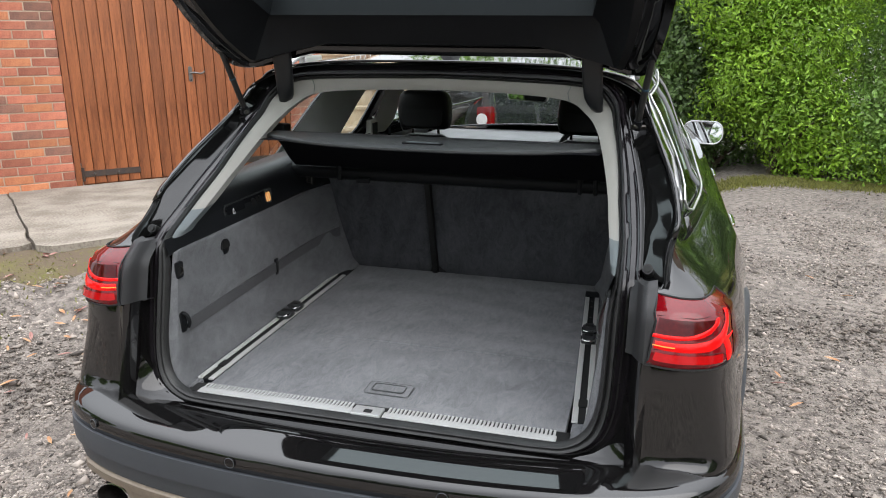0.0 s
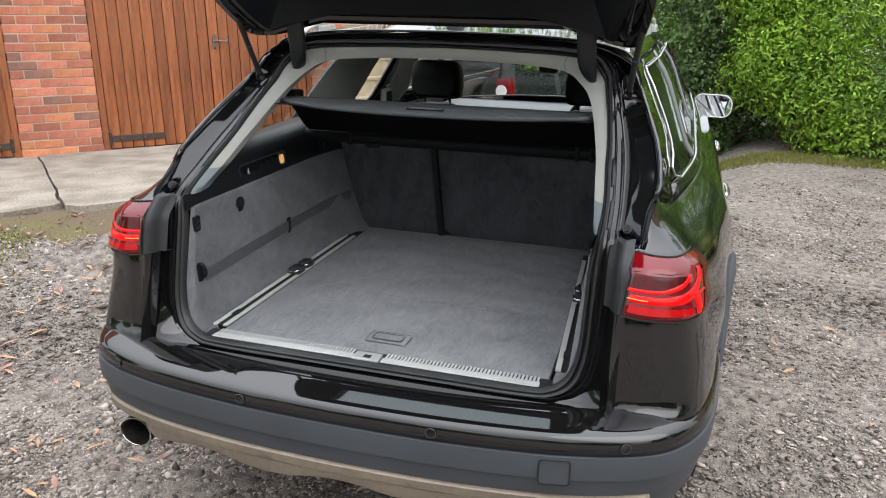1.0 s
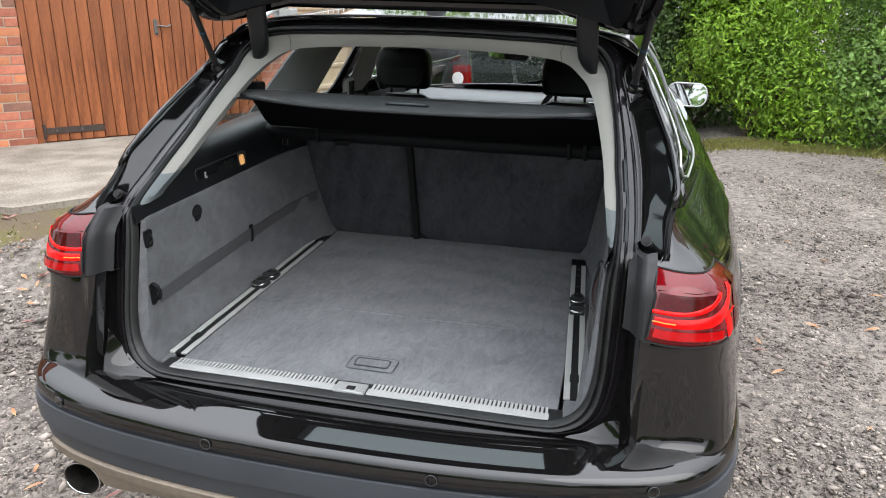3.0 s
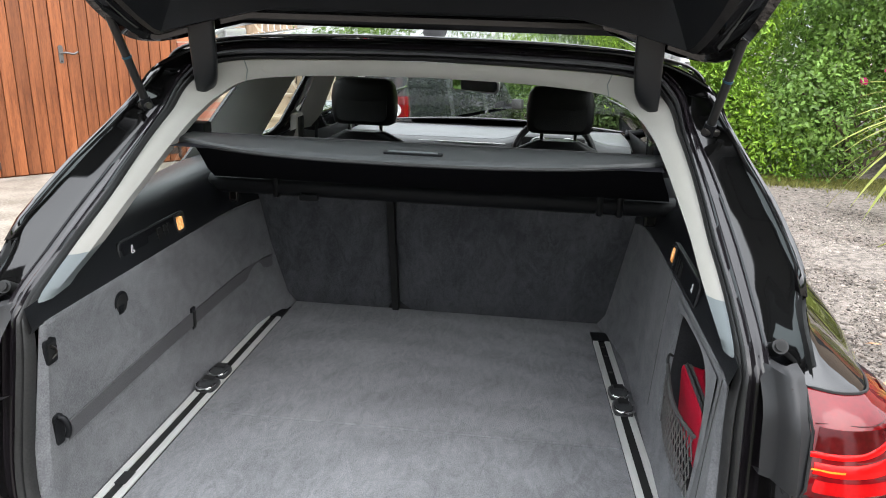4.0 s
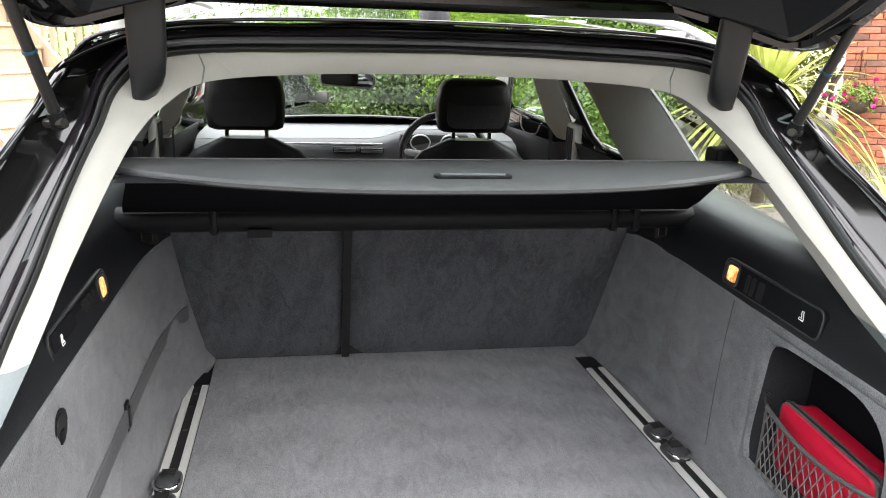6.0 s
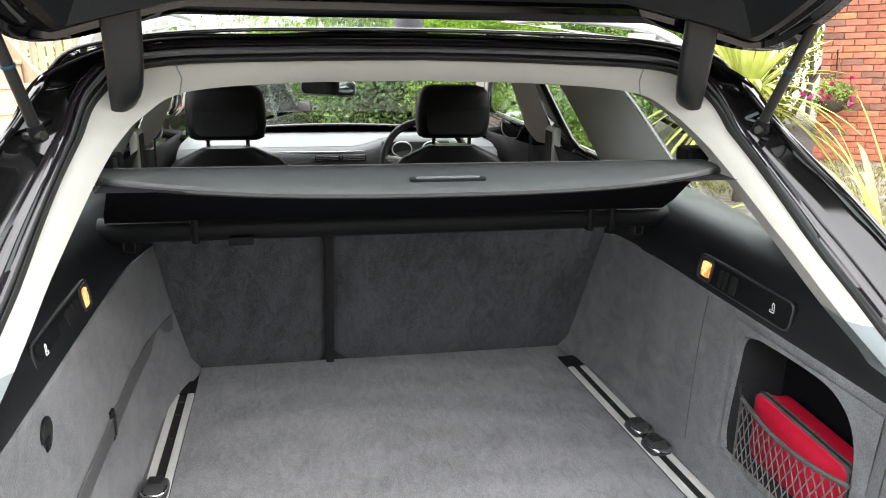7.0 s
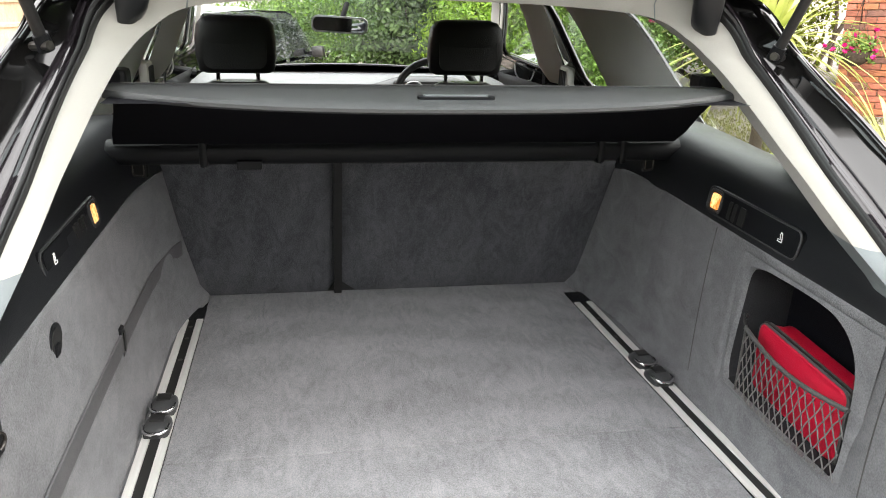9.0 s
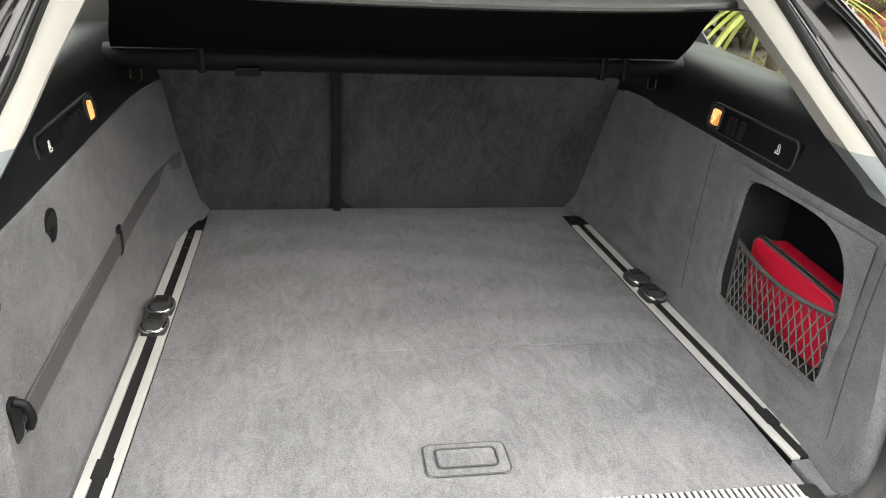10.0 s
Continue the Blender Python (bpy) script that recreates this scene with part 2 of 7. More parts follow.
# outdoors
BRICK = mat("red_brick", (0.43, 0.155, 0.095), (0.32, 0.105, 0.066), rough=0.85, scale=16, fine=150, bump=1.1, mixlow=0.40, mixhigh=0.60, vary=0.3)
BRICK_ORANGE = mat("orange_brick", (0.50, 0.20, 0.095), (0.40, 0.14, 0.07), rough=0.85, scale=16, fine=150, bump=1.1, mixlow=0.40, mixhigh=0.60, vary=0.22)
BRICK_DARK = mat("burnt_brown_brick", (0.24, 0.115, 0.08), (0.16, 0.08, 0.06), rough=0.85, scale=16, fine=150, bump=1.1, mixlow=0.40, mixhigh=0.60, vary=0.2)
MORTAR = mat("pale_mortar", (0.46, 0.36, 0.28), (0.34, 0.25, 0.185), rough=0.95, scale=14, fine=200, bump=0.6)
STAINED = mat("stained_wood_board", (0.27, 0.088, 0.030), (0.12, 0.036, 0.013), rough=0.40, rvar=0.14, scale=4, fine=34, stretch=(9, 9, 0.55), bump=0.3, vary=0.24, mixlow=0.36, mixhigh=0.58)
IRON = mat("weathered_iron", (0.05, 0.045, 0.045), (0.09, 0.06, 0.045), rough=0.6, metal=0.6, scale=25, bump=0.3)
GALV = mat("galvanised_latch", (0.17, 0.165, 0.16), (0.12, 0.115, 0.11), rough=0.45, metal=0.8, scale=30)
CONCRETE = mat("worn_concrete", (0.30, 0.265, 0.22), (0.165, 0.140, 0.112), rough=0.92, scale=3.2, fine=64, bump=1.3, mixlow=0.42, mixhigh=0.58)
TIMBER = mat("pale_timber", (0.52, 0.42, 0.31), (0.38, 0.29, 0.20), rough=0.75, scale=5, fine=50, stretch=(6, 6, 1), bump=0.3, vary=0.12)
WINDOW_WOOD = mat("brown_window_frame", (0.13, 0.05, 0.022), (0.09, 0.033, 0.014), rough=0.4, fine=60, bump=0.15)
BARK = mat("grey_brown_bark", (0.11, 0.085, 0.06), (0.06, 0.045, 0.032), rough=0.95, scale=9, fine=50, bump=1.0)
# opaque panes: the dark of the cabin behind is painted into them
SUV_GLASS = mat("dark_privacy_glass", (0.016, 0.020, 0.020), (0.012, 0.014, 0.014), rough=0.03, rvar=0.02)
SUV_PAINT = mat("dark_grey_suv_paint", (0.05, 0.055, 0.06), (0.042, 0.045, 0.05), rough=0.12, coat=1.0)


def leafmat(name, a, b, rough=0.45, through=0.35, low=0.55, high=1.5):
    """Leaves: a colour that varies from leaf to leaf, with some light coming through."""
    m = mat(name, a, b, rough=rough, scale=1.3, fine=9)
    n, l = m.node_tree.nodes, m.node_tree.links
    bs, out = n["Principled BSDF"], n["Material Output"]
    geo, hsv, mr = n.new("ShaderNodeNewGeometry"), n.new("ShaderNodeHueSaturation"), n.new("ShaderNodeMapRange")
    mr.inputs["To Min"].default_value, mr.inputs["To Max"].default_value = low, high
    src = bs.inputs["Base Color"].links[0].from_socket
    l.new(geo.outputs["Random Per Island"], mr.inputs[0])
    l.new(mr.outputs[0], hsv.inputs["Value"])
    l.new(src, hsv.inputs["Color"])
    l.new(hsv.outputs[0], bs.inputs["Base Color"])
    tl, mx = n.new("ShaderNodeBsdfTranslucent"), n.new("ShaderNodeMixShader")
    l.new(hsv.outputs[0], tl.inputs["Color"])
    mx.inputs[0].default_value = through
    l.new(bs.outputs[0], mx.inputs[1])
    l.new(tl.outputs[0], mx.inputs[2])
    l.new(mx.outputs[0], out.inputs["Surface"])
    return m


LEAF_BRIGHT = leafmat("bright_laurel_leaf", (0.27, 0.43, 0.035), (0.16, 0.29, 0.03))
LEAF_DARK = leafmat("dark_tree_leaf", (0.115, 0.185, 0.05), (0.07, 0.12, 0.038))
LEAF_MID = leafmat("mid_green_leaf", (0.20, 0.33, 0.06), (0.12, 0.21, 0.048))
LEAF_YELLOW = leafmat("yellow_green_leaf", (0.30, 0.34, 0.04), (0.19, 0.23, 0.032))
LEAF_SPIKE = leafmat("striped_spiky_leaf", (0.46, 0.46, 0.16), (0.24, 0.29, 0.05), through=0.3)
PETAL = leafmat("magenta_petal", (0.62, 0.02, 0.20), (0.45, 0.01, 0.14), through=0.3)
GRASS = leafmat("grass_blade", (0.19, 0.205, 0.045), (0.14, 0.125, 0.035), through=0.3)
FALLEN = leafmat("fallen_leaf", (0.46, 0.29, 0.15), (0.36, 0.17, 0.09), rough=0.7, through=0.1)
FALLEN_PINK = leafmat("pink_fallen_leaf", (0.37, 0.21, 0.18), (0.28, 0.13, 0.11), rough=0.7, through=0.1)
STONE = leafmat("gravel_stone", (0.285, 0.248, 0.216), (0.100, 0.081, 0.068), rough=0.85, through=0.0, low=0.22, high=2.0)

GRAVEL = mat("gravel_ground", (0.245, 0.213, 0.185), (0.072, 0.060, 0.052), rough=0.95, scale=20, fine=130, bump=1.6, mixlow=0.40, mixhigh=0.60)


# ---- mesh helpers ----
def part(name, bm, material, parent=None, label="", smooth=False):
    me = bpy.data.meshes.new(name)
    if isinstance(bm, tuple):
        me.from_pydata([tuple(map(float, p)) for p in bm[0]], [], [tuple(map(int, q)) for q in bm[1]])
    else:
        bmesh.ops.recalc_face_normals(bm, faces=bm.faces)
        bm.to_mesh(me)
        bm.free()
    me.materials.append(material)
    if smooth:
        me.shade_smooth()
        me.set_sharp_from_angle(angle=radians(smooth if smooth > 1 else 40))
    ob = new(name, me)
    if parent:
        ob.parent = parent
    if label:
        ob["label"] = label
    return ob


def again(src, parent, m=None):
    """The same mesh once more, as an object of its own."""
    ob = new(src.name.split(".")[0], src.data)
    ob.parent = parent
    if m is not None:
        ob.matrix_basis = m
    return ob


def empty(name, m=None, **tags):
    ob = new(name)
    ob.empty_display_size = 0.1
    if m is not None:
        ob.matrix_basis = m
    return tagged(ob, **tags)


def box(bm, c, size, bevel=0.0, m=None, seg=2):
    r = bmesh.ops.create_cube(bm, size=1.0)
    bmesh.ops.scale(bm, vec=size, verts=r["verts"])
    if bevel:
        es = list({e for v in r["verts"] for e in v.link_edges})
        rb = bmesh.ops.bevel(bm, geom=es, offset=bevel, segments=seg, affect="EDGES", profile=0.6)
        vs = list({v for f in rb["faces"] for v in f.verts} | {v for v in r["verts"] if v.is_valid})
    else:
        vs = r["verts"]
    bmesh.ops.transform(bm, matrix=Matrix.Translation(c) @ (m or Matrix()), verts=vs)
    return bm


def boxed(c, size, bevel=0.0, m=None):
    return box(bmesh.new(), c, size, bevel, m)


def rod(bm, a, b, r0, r1=None, n=14):
    a, b = Vector(a), Vector(b)
    d = b - a
    t = bmesh.ops.create_cone(bm, cap_ends=True, segments=n, radius1=r0, radius2=r0 if r1 is None else r1, depth=d.length)
    bmesh.ops.transform(bm, matrix=Matrix.Translation((a + b) / 2) @ d.to_track_quat("Z", "Y").to_matrix().to_4x4(), verts=t["verts"])
    return bm


def rodded(*a, **k):
    return rod(bmesh.new(), *a, **k)


def smoothline(pts, n):
    """Catmull-Rom through pts, n points."""
    P = np.array(pts, float)
    P = np.vstack([2 * P[0] - P[1], P, 2 * P[-1] - P[-2]])
    k = len(P) - 3
    out = []
    for u in np.linspace(0, k - 1e-9, n):
        i = int(u)
        t = u - i
        a, b, c, d = P[i], P[i + 1], P[i + 2], P[i + 3]
        out.append(0.5 * (2 * b + (c - a) * t + (2 * a - 5 * b + 4 * c - d) * t * t + (3 * b - a - 3 * c + d) * t ** 3))
    return np.array(out)


def tube(pts, r, n=8, closed=False, taper=None):
    """A round bar along points, as vertices and faces."""
    P = np.array(pts, float)
    k = len(P)
    T = np.roll(P, -1, 0) - np.roll(P, 1, 0) if closed else np.gradient(P, axis=0)
    T /= np.linalg.norm(T, axis=1)[:, None] + 1e-12
    up = np.array([0, 0, 1.0]) if abs(T[0][2]) < 0.9 else np.array([1.0, 0, 0])
    V, F = [], []
    a = up - T[0] * (up @ T[0])
    a /= np.linalg.norm(a)
    for i in range(k):
        a = a - T[i] * (a @ T[i])
        a /= np.linalg.norm(a) + 1e-12
        b = np.cross(T[i], a)
        ri = r if taper is None else r * taper[i]
        for j in range(n):
            w = 2 * math.pi * j / n
            V.append(P[i] + ri * (math.cos(w) * a + math.sin(w) * b))
    for i in range(k if closed else k - 1):
        for j in range(n):
            i2 = (i + 1) % k
            F.append((i * n + j, i * n + (j + 1) % n, i2 * n + (j + 1) % n, i2 * n + j))
    if not closed:
        F += [tuple(range(n))[::-1], tuple((k - 1) * n + j for j in range(n))]
    return V, F


def merge(*meshes):
    V, F = [], []
    for v, f in meshes:
        o = len(V)
        V += list(v)
        F += [tuple(i + o for i in q) for q in f]
    return V, F


def loft(curves, close=False):
    """A skin through curves of equal length."""
    n = len(curves[0])
    V = [p for c in curves for p in c]
    F = []
    for i in range(len(curves) - (0 if close else 1)):
        i2 = (i + 1) % len(curves)
        for j in range(n - 1):
            F.append((i * n + j, i * n + j + 1, i2 * n + j + 1, i2 * n + j))
    return V, F


def mirrored(mesh):
    V, F = mesh
    return [(-p[0], p[1], p[2]) for p in V], [tuple(reversed(f)) for f in F]


def both(curve):
    """A half curve from the outside to x = 0, carried on to the other side."""
    c = np.array(curve)
    o = c[::-1][1:] * [-1, 1, 1]
    return np.vstack([c, o])


def thick(ob, t, offset=-1):
    md = ob.modifiers.new("thickness", "SOLIDIFY")
    md.thickness, md.offset = t, offset
    return ob


def prism(outline, axis, lo, hi):
    """A flat outline (in the two other axes) given depth along an axis."""
    def p3(a, b, c):
        return (c, a, b) if axis == 0 else (a, c, b) if axis == 1 else (a, b, c)
    n = len(outline)
    V = [p3(a, b, lo) for a, b in outline] + [p3(a, b, hi) for a, b in outline]
    F = [tuple(range(n))[::-1], tuple(range(n, 2 * n))] + [(i, (i + 1) % n, n + (i + 1) % n, n + i) for i in range(n)]
    return V, F


def rounded(w, h, r, n=6):
    """The outline of a rounded rectangle round the origin."""
    out = []
    for cx, cy, a0 in ((w / 2 - r, h / 2 - r, 0), (-w / 2 + r, h / 2 - r, 90), (-w / 2 + r, -h / 2 + r, 180), (w / 2 - r, -h / 2 + r, 270)):
        for i in range(n + 1):
            a = radians(a0 + 90 * i / n)
            out.append((cx + r * math.cos(a), cy + r * math.sin(a)))
    return out


def smoothstep(a, b, x):
    t = min(1.0, max(0.0, (x - a) / (b - a)))
    return t * t * (3 - 2 * t)


# ---- ground ----
GP, GD = np.array([-4.2, 3.97]), np.array([0.68, 0.733])      # the garage front: a point and its direction
GN = np.array([0.733, -0.68])                                  # away from the garage
GARAGE_Z = 0.53


def height(x, y):
    g = -0.045 * max(-4.0, min(4.0, x)) + 0.035 * max(-4.0, min(4.0, y))
    g -= 0.11 * max(0.0, min(12.0, y) - 4.0) * smoothstep(2.0, 0.3, x)
    p = np.array([x, y]) - GP
    d, a = p @ GN, p @ GD
    w = smoothstep(4.4, 2.45, d) * smoothstep(4.4, 3.3, a)
    return g * (1 - w) + (GARAGE_Z - 0.03) * w


def ground_mesh():
    def ticks(lo, hi, far):
        a = list(np.arange(lo, hi + 1e-6, 0.2))
        s, out = 0.4, [a[-1]]
        while out[-1] < far:
            out.append(out[-1] + s)
            s *= 1.5
        s, left = 0.4, [a[0]]
        while left[-1] > -far:
            left.append(left[-1] - s)
            s *= 1.5
        return left[::-1][:-1] + a + out[1:]
    X, Y = ticks(-7, 8, 900), ticks(-4, 13, 900)
    V = [(x, y, height(x, y) + 0.012 * noise.noise((x * 1.7, y * 1.7, 0)) * (abs(x) < 9)) for y in Y for x in X]
    n = len(X)
    F = [(j * n + i, j * n + i + 1, (j + 1) * n + i + 1, (j + 1) * n + i) for j in range(len(Y) - 1) for i in range(n - 1)]
    return V, F


tagged(part("ground", ground_mesh(), GRAVEL, smooth=80), "sloping drive of loose grey gravel", "ground", kind="structure")

# ---- the estate car, in its own frame: x right, y forward, z up, the load sill's catch at x = y = 0 ----
car = empty("estate_car", CAR, label="black estate car with its tailgate raised, parked on gravel", category="car")
FLOOR = 0.66


def yap(z):
    """How far forward the tailgate opening lies at a height."""
    return float(np.interp(z, [0.3, 0.5, 0.66, 1.03, 1.06, 1.10, 1.2, 1.33, 1.40, 1.49],
                           [-0.06, -0.05, -0.01, 0.08, 0.12, 0.20, 0.37, 0.56, 0.625, 0.675]))


# half outlines of the opening, from the lamp's height up and over to the middle of the roof: (x, z)
TRIM_IN = [(.563, 1.045), (.552, 1.09), (.543, 1.13), (.535, 1.17), (.522, 1.215), (.503, 1.27), (.482, 1.315), (.448, 1.353), (.385, 1.387), (.22, 1.401), (0, 1.406)]
TRIM_OUT = [(.574, 1.045), (.575, 1.09), (.570, 1.13), (.562, 1.17), (.556, 1.215), (.545, 1.27), (.53, 1.32), (.508, 1.38), (.44, 1.424), (.22, 1.436), (0, 1.440)]
SEAL_OUT = [(.592, 1.045), (.590, 1.10), (.583, 1.14), (.577, 1.175), (.570, 1.22), (.557, 1.28), (.545, 1.335), (.525, 1.40), (.45, 1.447), (.22, 1.460), (0, 1.463)]
FLANGE = [(.628, 1.05), (.626, 1.10), (.621, 1.145), (.615, 1.18), (.604, 1.225), (.584, 1.285), (.563, 1.345), (.537, 1.412), (.45, 1.459), (.22, 1.471), (0, 1.474)]
GUTTER = [(.681, 1.035), (.686, 1.090), (.703, 1.140), (.694, 1.185), (.678, 1.235), (.652, 1.295), (.625, 1.35), (.588, 1.412), (.45, 1.463), (.22, 1.475), (0, 1.479)]
EDGE = [(.691, 1.035), (.697, 1.090), (.714, 1.142), (.705, 1.195), (.688, 1.24), (.66, 1.29), (.632, 1.345), (.594, 1.416), (.45, 1.470), (.22, 1.480), (0, 1.484)]
SEAL_LOW_IN = [(0, .664), (.2, .664), (.42, .664), (.49, .672), (.535, .705), (.556, .77), (.561, .88), (.563, .97)]
SEAL_LOW_OUT = [(0, .642), (.2, .642), (.44, .645), (.515, .655), (.565, .692), (.587, .765), (.591, .88), (.592, .97)]
FLANGE_LOW = [(0, .630), (.2, .630), (.45, .632), (.535, .642), (.592, .685), (.615, .76), (.624, .88), (.628, .97)]


def ring(pts, dy, n=60):
    q = smoothline(pts, n)
    return np.array([(x, yap(z) + (dy(z) if callable(dy) else dy), z) for x, z in q])


def upper(pts, dy, n=60):
    return both(ring(pts, dy, n))


def whole(low, up, dy, n=110):
    """From the sill's middle round the right and over to the roof's middle, and back on the left."""
    c = ring(low + up, dy, n)
    return np.vstack([c, c[::-1][1:] * [-1, 1, 1]])


# pale arch round the opening and its lower grey ends
t_in, t_out = ring(TRIM_IN, 0.028, 120), ring(TRIM_OUT, 0.0, 120)
t_deep = ring([(x + (0.012 if z < 1.36 else 0), z - (0.0 if z < 1.36 else -0.004)) for x, z in TRIM_IN], 0.10, 120)
t_mid = (t_in + t_out) / 2 + [0, -0.006, 0]
hi_i = [i for i in range(120) if t_in[i][2] >= 1.10]
lo_i = [i for i in range(120) if t_in[i][2] <= 1.103]
split = 0.392
for sgn in (1, -1):
    joint = min(i for i in hi_i if t_out[i][0] < split)
    side_i = [i for i in hi_i if i <= joint]
    part("trim_seam", tube([t[int(np.argmin(abs(t[:, 0] - split)))] * [sgn, 1, 1] + [0, -0.0004, -0.0004] for t in (t_deep, t_in, t_mid, t_out)], 0.0012, 5), GREYTRIM, car)
    curves = [[t[i] * [sgn, 1, 1] for i in side_i] for t in (t_deep, t_in, t_mid, t_out)]
    part("pillar_trim", loft(curves), CREAM, car, "pale cream pillar trim", smooth=50)
    curves = [[t[i] * [sgn, 1, 1] for i in lo_i] for t in (t_deep, t_in, t_mid, t_out)]
    part("lower_pillar_trim", loft(curves), GREYTRIM, car, "grey plastic pillar end", smooth=50)
top_i = [i for i in hi_i if i >= joint]
curves = [both([t[i] for i in top_i]) for t in (t_deep, t_in, t_mid, t_out)]
part("roof_header_trim", loft(curves), CREAM, car, "pale cream header trim", smooth=50)

# rubber seal all round, with two ribs
s_in, s_out = whole(SEAL_LOW_IN, TRIM_OUT, 0.0), whole(SEAL_LOW_OUT, SEAL_OUT, 0.0)
prof = [(0.0, 0.004), (0.12, -0.012), (0.3, -0.016), (0.45, -0.004), (0.6, -0.014), (0.8, -0.016), (1.0, 0.002)]
part("door_seal", loft([s_in * (1 - u) + s_out * u + [0, d, 0] for u, d in prof]), RUBBER, car, "black ribbed rubber seal", smooth=60)
f_out = whole(FLANGE_LOW, FLANGE, 0.006)
part("opening_flange", loft([s_out * (1 - u) + f_out * u + [0, d, 0] for u, d in ((0, 0.002), (0.18, 0.004), (0.30, -0.003), (0.42, -0.004), (0.55, 0.002), (0.78, 0.003), (0.90, -0.003), (1.0, 0.0))]), FLANGE_PAINT, car, smooth=50)

# gutter between flange and body edge, from the lamps up and across the roof
fl, gu, ed = upper(FLANGE, 0.006), upper(GUTTER, 0.0), upper(EDGE, -0.004)
deep = np.array([[0, (0.055 if p[2] < 1.40 else 0.055 - 0.042 * smoothstep(1.40, 1.46, p[2])), 0] for p in fl])
part("water_gutter", loft([fl, fl * 0.98 + gu * 0.02 + deep * 0.6, fl * 0.93 + gu * 0.07 + deep * 0.92, fl * 0.86 + gu * 0.14 + deep * 0.94, fl * 0.5 + gu * 0.5 + deep * 0.68, fl * 0.15 + gu * 0.85 + deep * 0.38, fl * 0.04 + gu * 0.96 + deep * 0.28, gu + deep * 0.2]), GUTTER_PAINT, car, "glossy black rain gutter", smooth=50)
part("gutter_rib", loft([gu + deep * 0.2, gu * 0.7 + ed * 0.3 + [0, -0.008, 0], gu * 0.45 + ed * 0.55 + [0, 0.004, 0], ed]), RUBBER, car, smooth=60)

# ---- outer skin ----
ROWS_Z = [.30, .37, .45, .55, .60, .640, .655, .661, .666, .672, .680, .692, .708, .728, .755, .79, .83, .88, .93, .965]
SIDE_Z = [.30, .45, .60, .75, .90, .98, 1.03, 1.06, 1.115, 1.2, 1.3, 1.345, 1.416]
SIDE_X = [.90, .945, .965, .962, .942, .908, .860, .822, .778, .742, .700, .675, .615]
CORNER = [(.622, .044), (.632, .020), (.646, -.006), (.664, -.017), (.70, -.017), (.74, -.005), (.784, .022), (.812, .066), (.830, .12), (.842, .19), (.857, .29), (.884, .45), (.905, .70)]


def side_x(z, y):
    x = float(np.interp(z, SIDE_Z, SIDE_X))
    x -= 0.10 * smoothstep(3.3, 4.55, y) + 0.02 * smoothstep(2.2, 3.4, y)
    return x


BPLAN = [(.925, .46), (.915, .30), (.900, .16), (.868, .03), (.80, -.075), (.70, -.135), (.56, -.175), (.42, -.197), (.27, -.211), (.13, -.217), (0, -.219)]


def bump(off, z, drop=0.0):
    q = smoothline(BPLAN, 70)
    T = np.gradient(q, axis=0)
    nrm = np.stack([-T[:, 1], T[:, 0]], 1)
    nrm /= np.linalg.norm(nrm, axis=1)[:, None]
    nrm *= np.sign((nrm * (q - [0, 0.6])).sum(1))[:, None]
    return both([(x + nx * off, y + ny * off, z - drop * max(0.0, y + 0.1)) for (x, y), (nx, ny) in zip(q, nrm)])


BEDGE = smoothline(BPLAN, 240)
BANG = np.arctan2(BEDGE[:, 1] - 0.42, BEDGE[:, 0] - 0.42)


def flare(p):
    """Low down, the corner sweeps out onto the bumper's ledge."""
    x, y, z = p
    if z > 0.86 or y > 0.44:
        return p
    outer = smoothstep(0.745, 0.83, x)
    slow = float(np.interp(z, [.64, .66, .68, .71, .75, .80, .86], [1, .93, .80, .62, .38, .15, 0]))
    w = slow * outer * (1 - smoothstep(0.30, 0.44, y))
    i = int(np.argmin(abs(BANG - math.atan2(y - 0.42, x - 0.42))))
    d = np.array([BEDGE[i][0] - 0.42, BEDGE[i][1] - 0.42])
    q = BEDGE[i] - d / np.linalg.norm(d) * 0.012
    fillet = 0.016 * max(0.0, 1 - (z - 0.652) / 0.035) ** 2 * (1 - outer) * smoothstep(0.625, 0.70, x)
    return np.array([x + (q[0] - x) * w, y + (q[1] - y) * w - fillet, z])


def corner_row(z):
    """Plan outline of the rear corner at a height, from the opening round to the flank."""
    out = []
    for i, (x, y) in enumerate(CORNER):
        k = i / (len(CORNER) - 1)
        lean = (0.36 * max(-0.01, z - 0.9) + 0.05 * min(0.0, z - 0.89)) * (1 - smoothstep(0.55, 1.0, k))
        dx = (side_x(z, 0.7) - 0.925) * smoothstep(0.25, 1.0, k)
        if i < 3:
            lean = yap(z) - yap(0.9) - 0.02
        shoulder = smoothstep(0.985, 1.055, z)
        out.append((x + dx - 0.05 * shoulder * smoothstep(0.3, 0.75, k) * (1 - smoothstep(0.8, 1.0, k)), y + lean + 0.05 * shoulder * (1 - smoothstep(0.2, 0.9, k)), z))
    q = np.array([flare(p) for p in smoothline(out, 26)])
    fwd = [(side_x(z, y), y, z) for y in (0.85, 1.0, 1.2, 1.5, 1.9, 2.3, 2.7, 3.1, 3.4, 3.6, 3.8, 4.0, 4.2, 4.4, 4.55)]
    return np.vstack([q, fwd])


def in_arch(p):
    return any((p[1] - cy) ** 2 + (p[2] - 0.35) ** 2 < 0.395 ** 2 for cy in (0.86, 3.77))


# greenhouse columns: y at the belt and at the roof
EDGE_UP = [(z, yap(z) - 0.004, x) for x, z in EDGE[:8]]


def edge_x(z):
    return float(np.interp(z, [e[0] for e in EDGE_UP], [e[2] for e in EDGE_UP]))


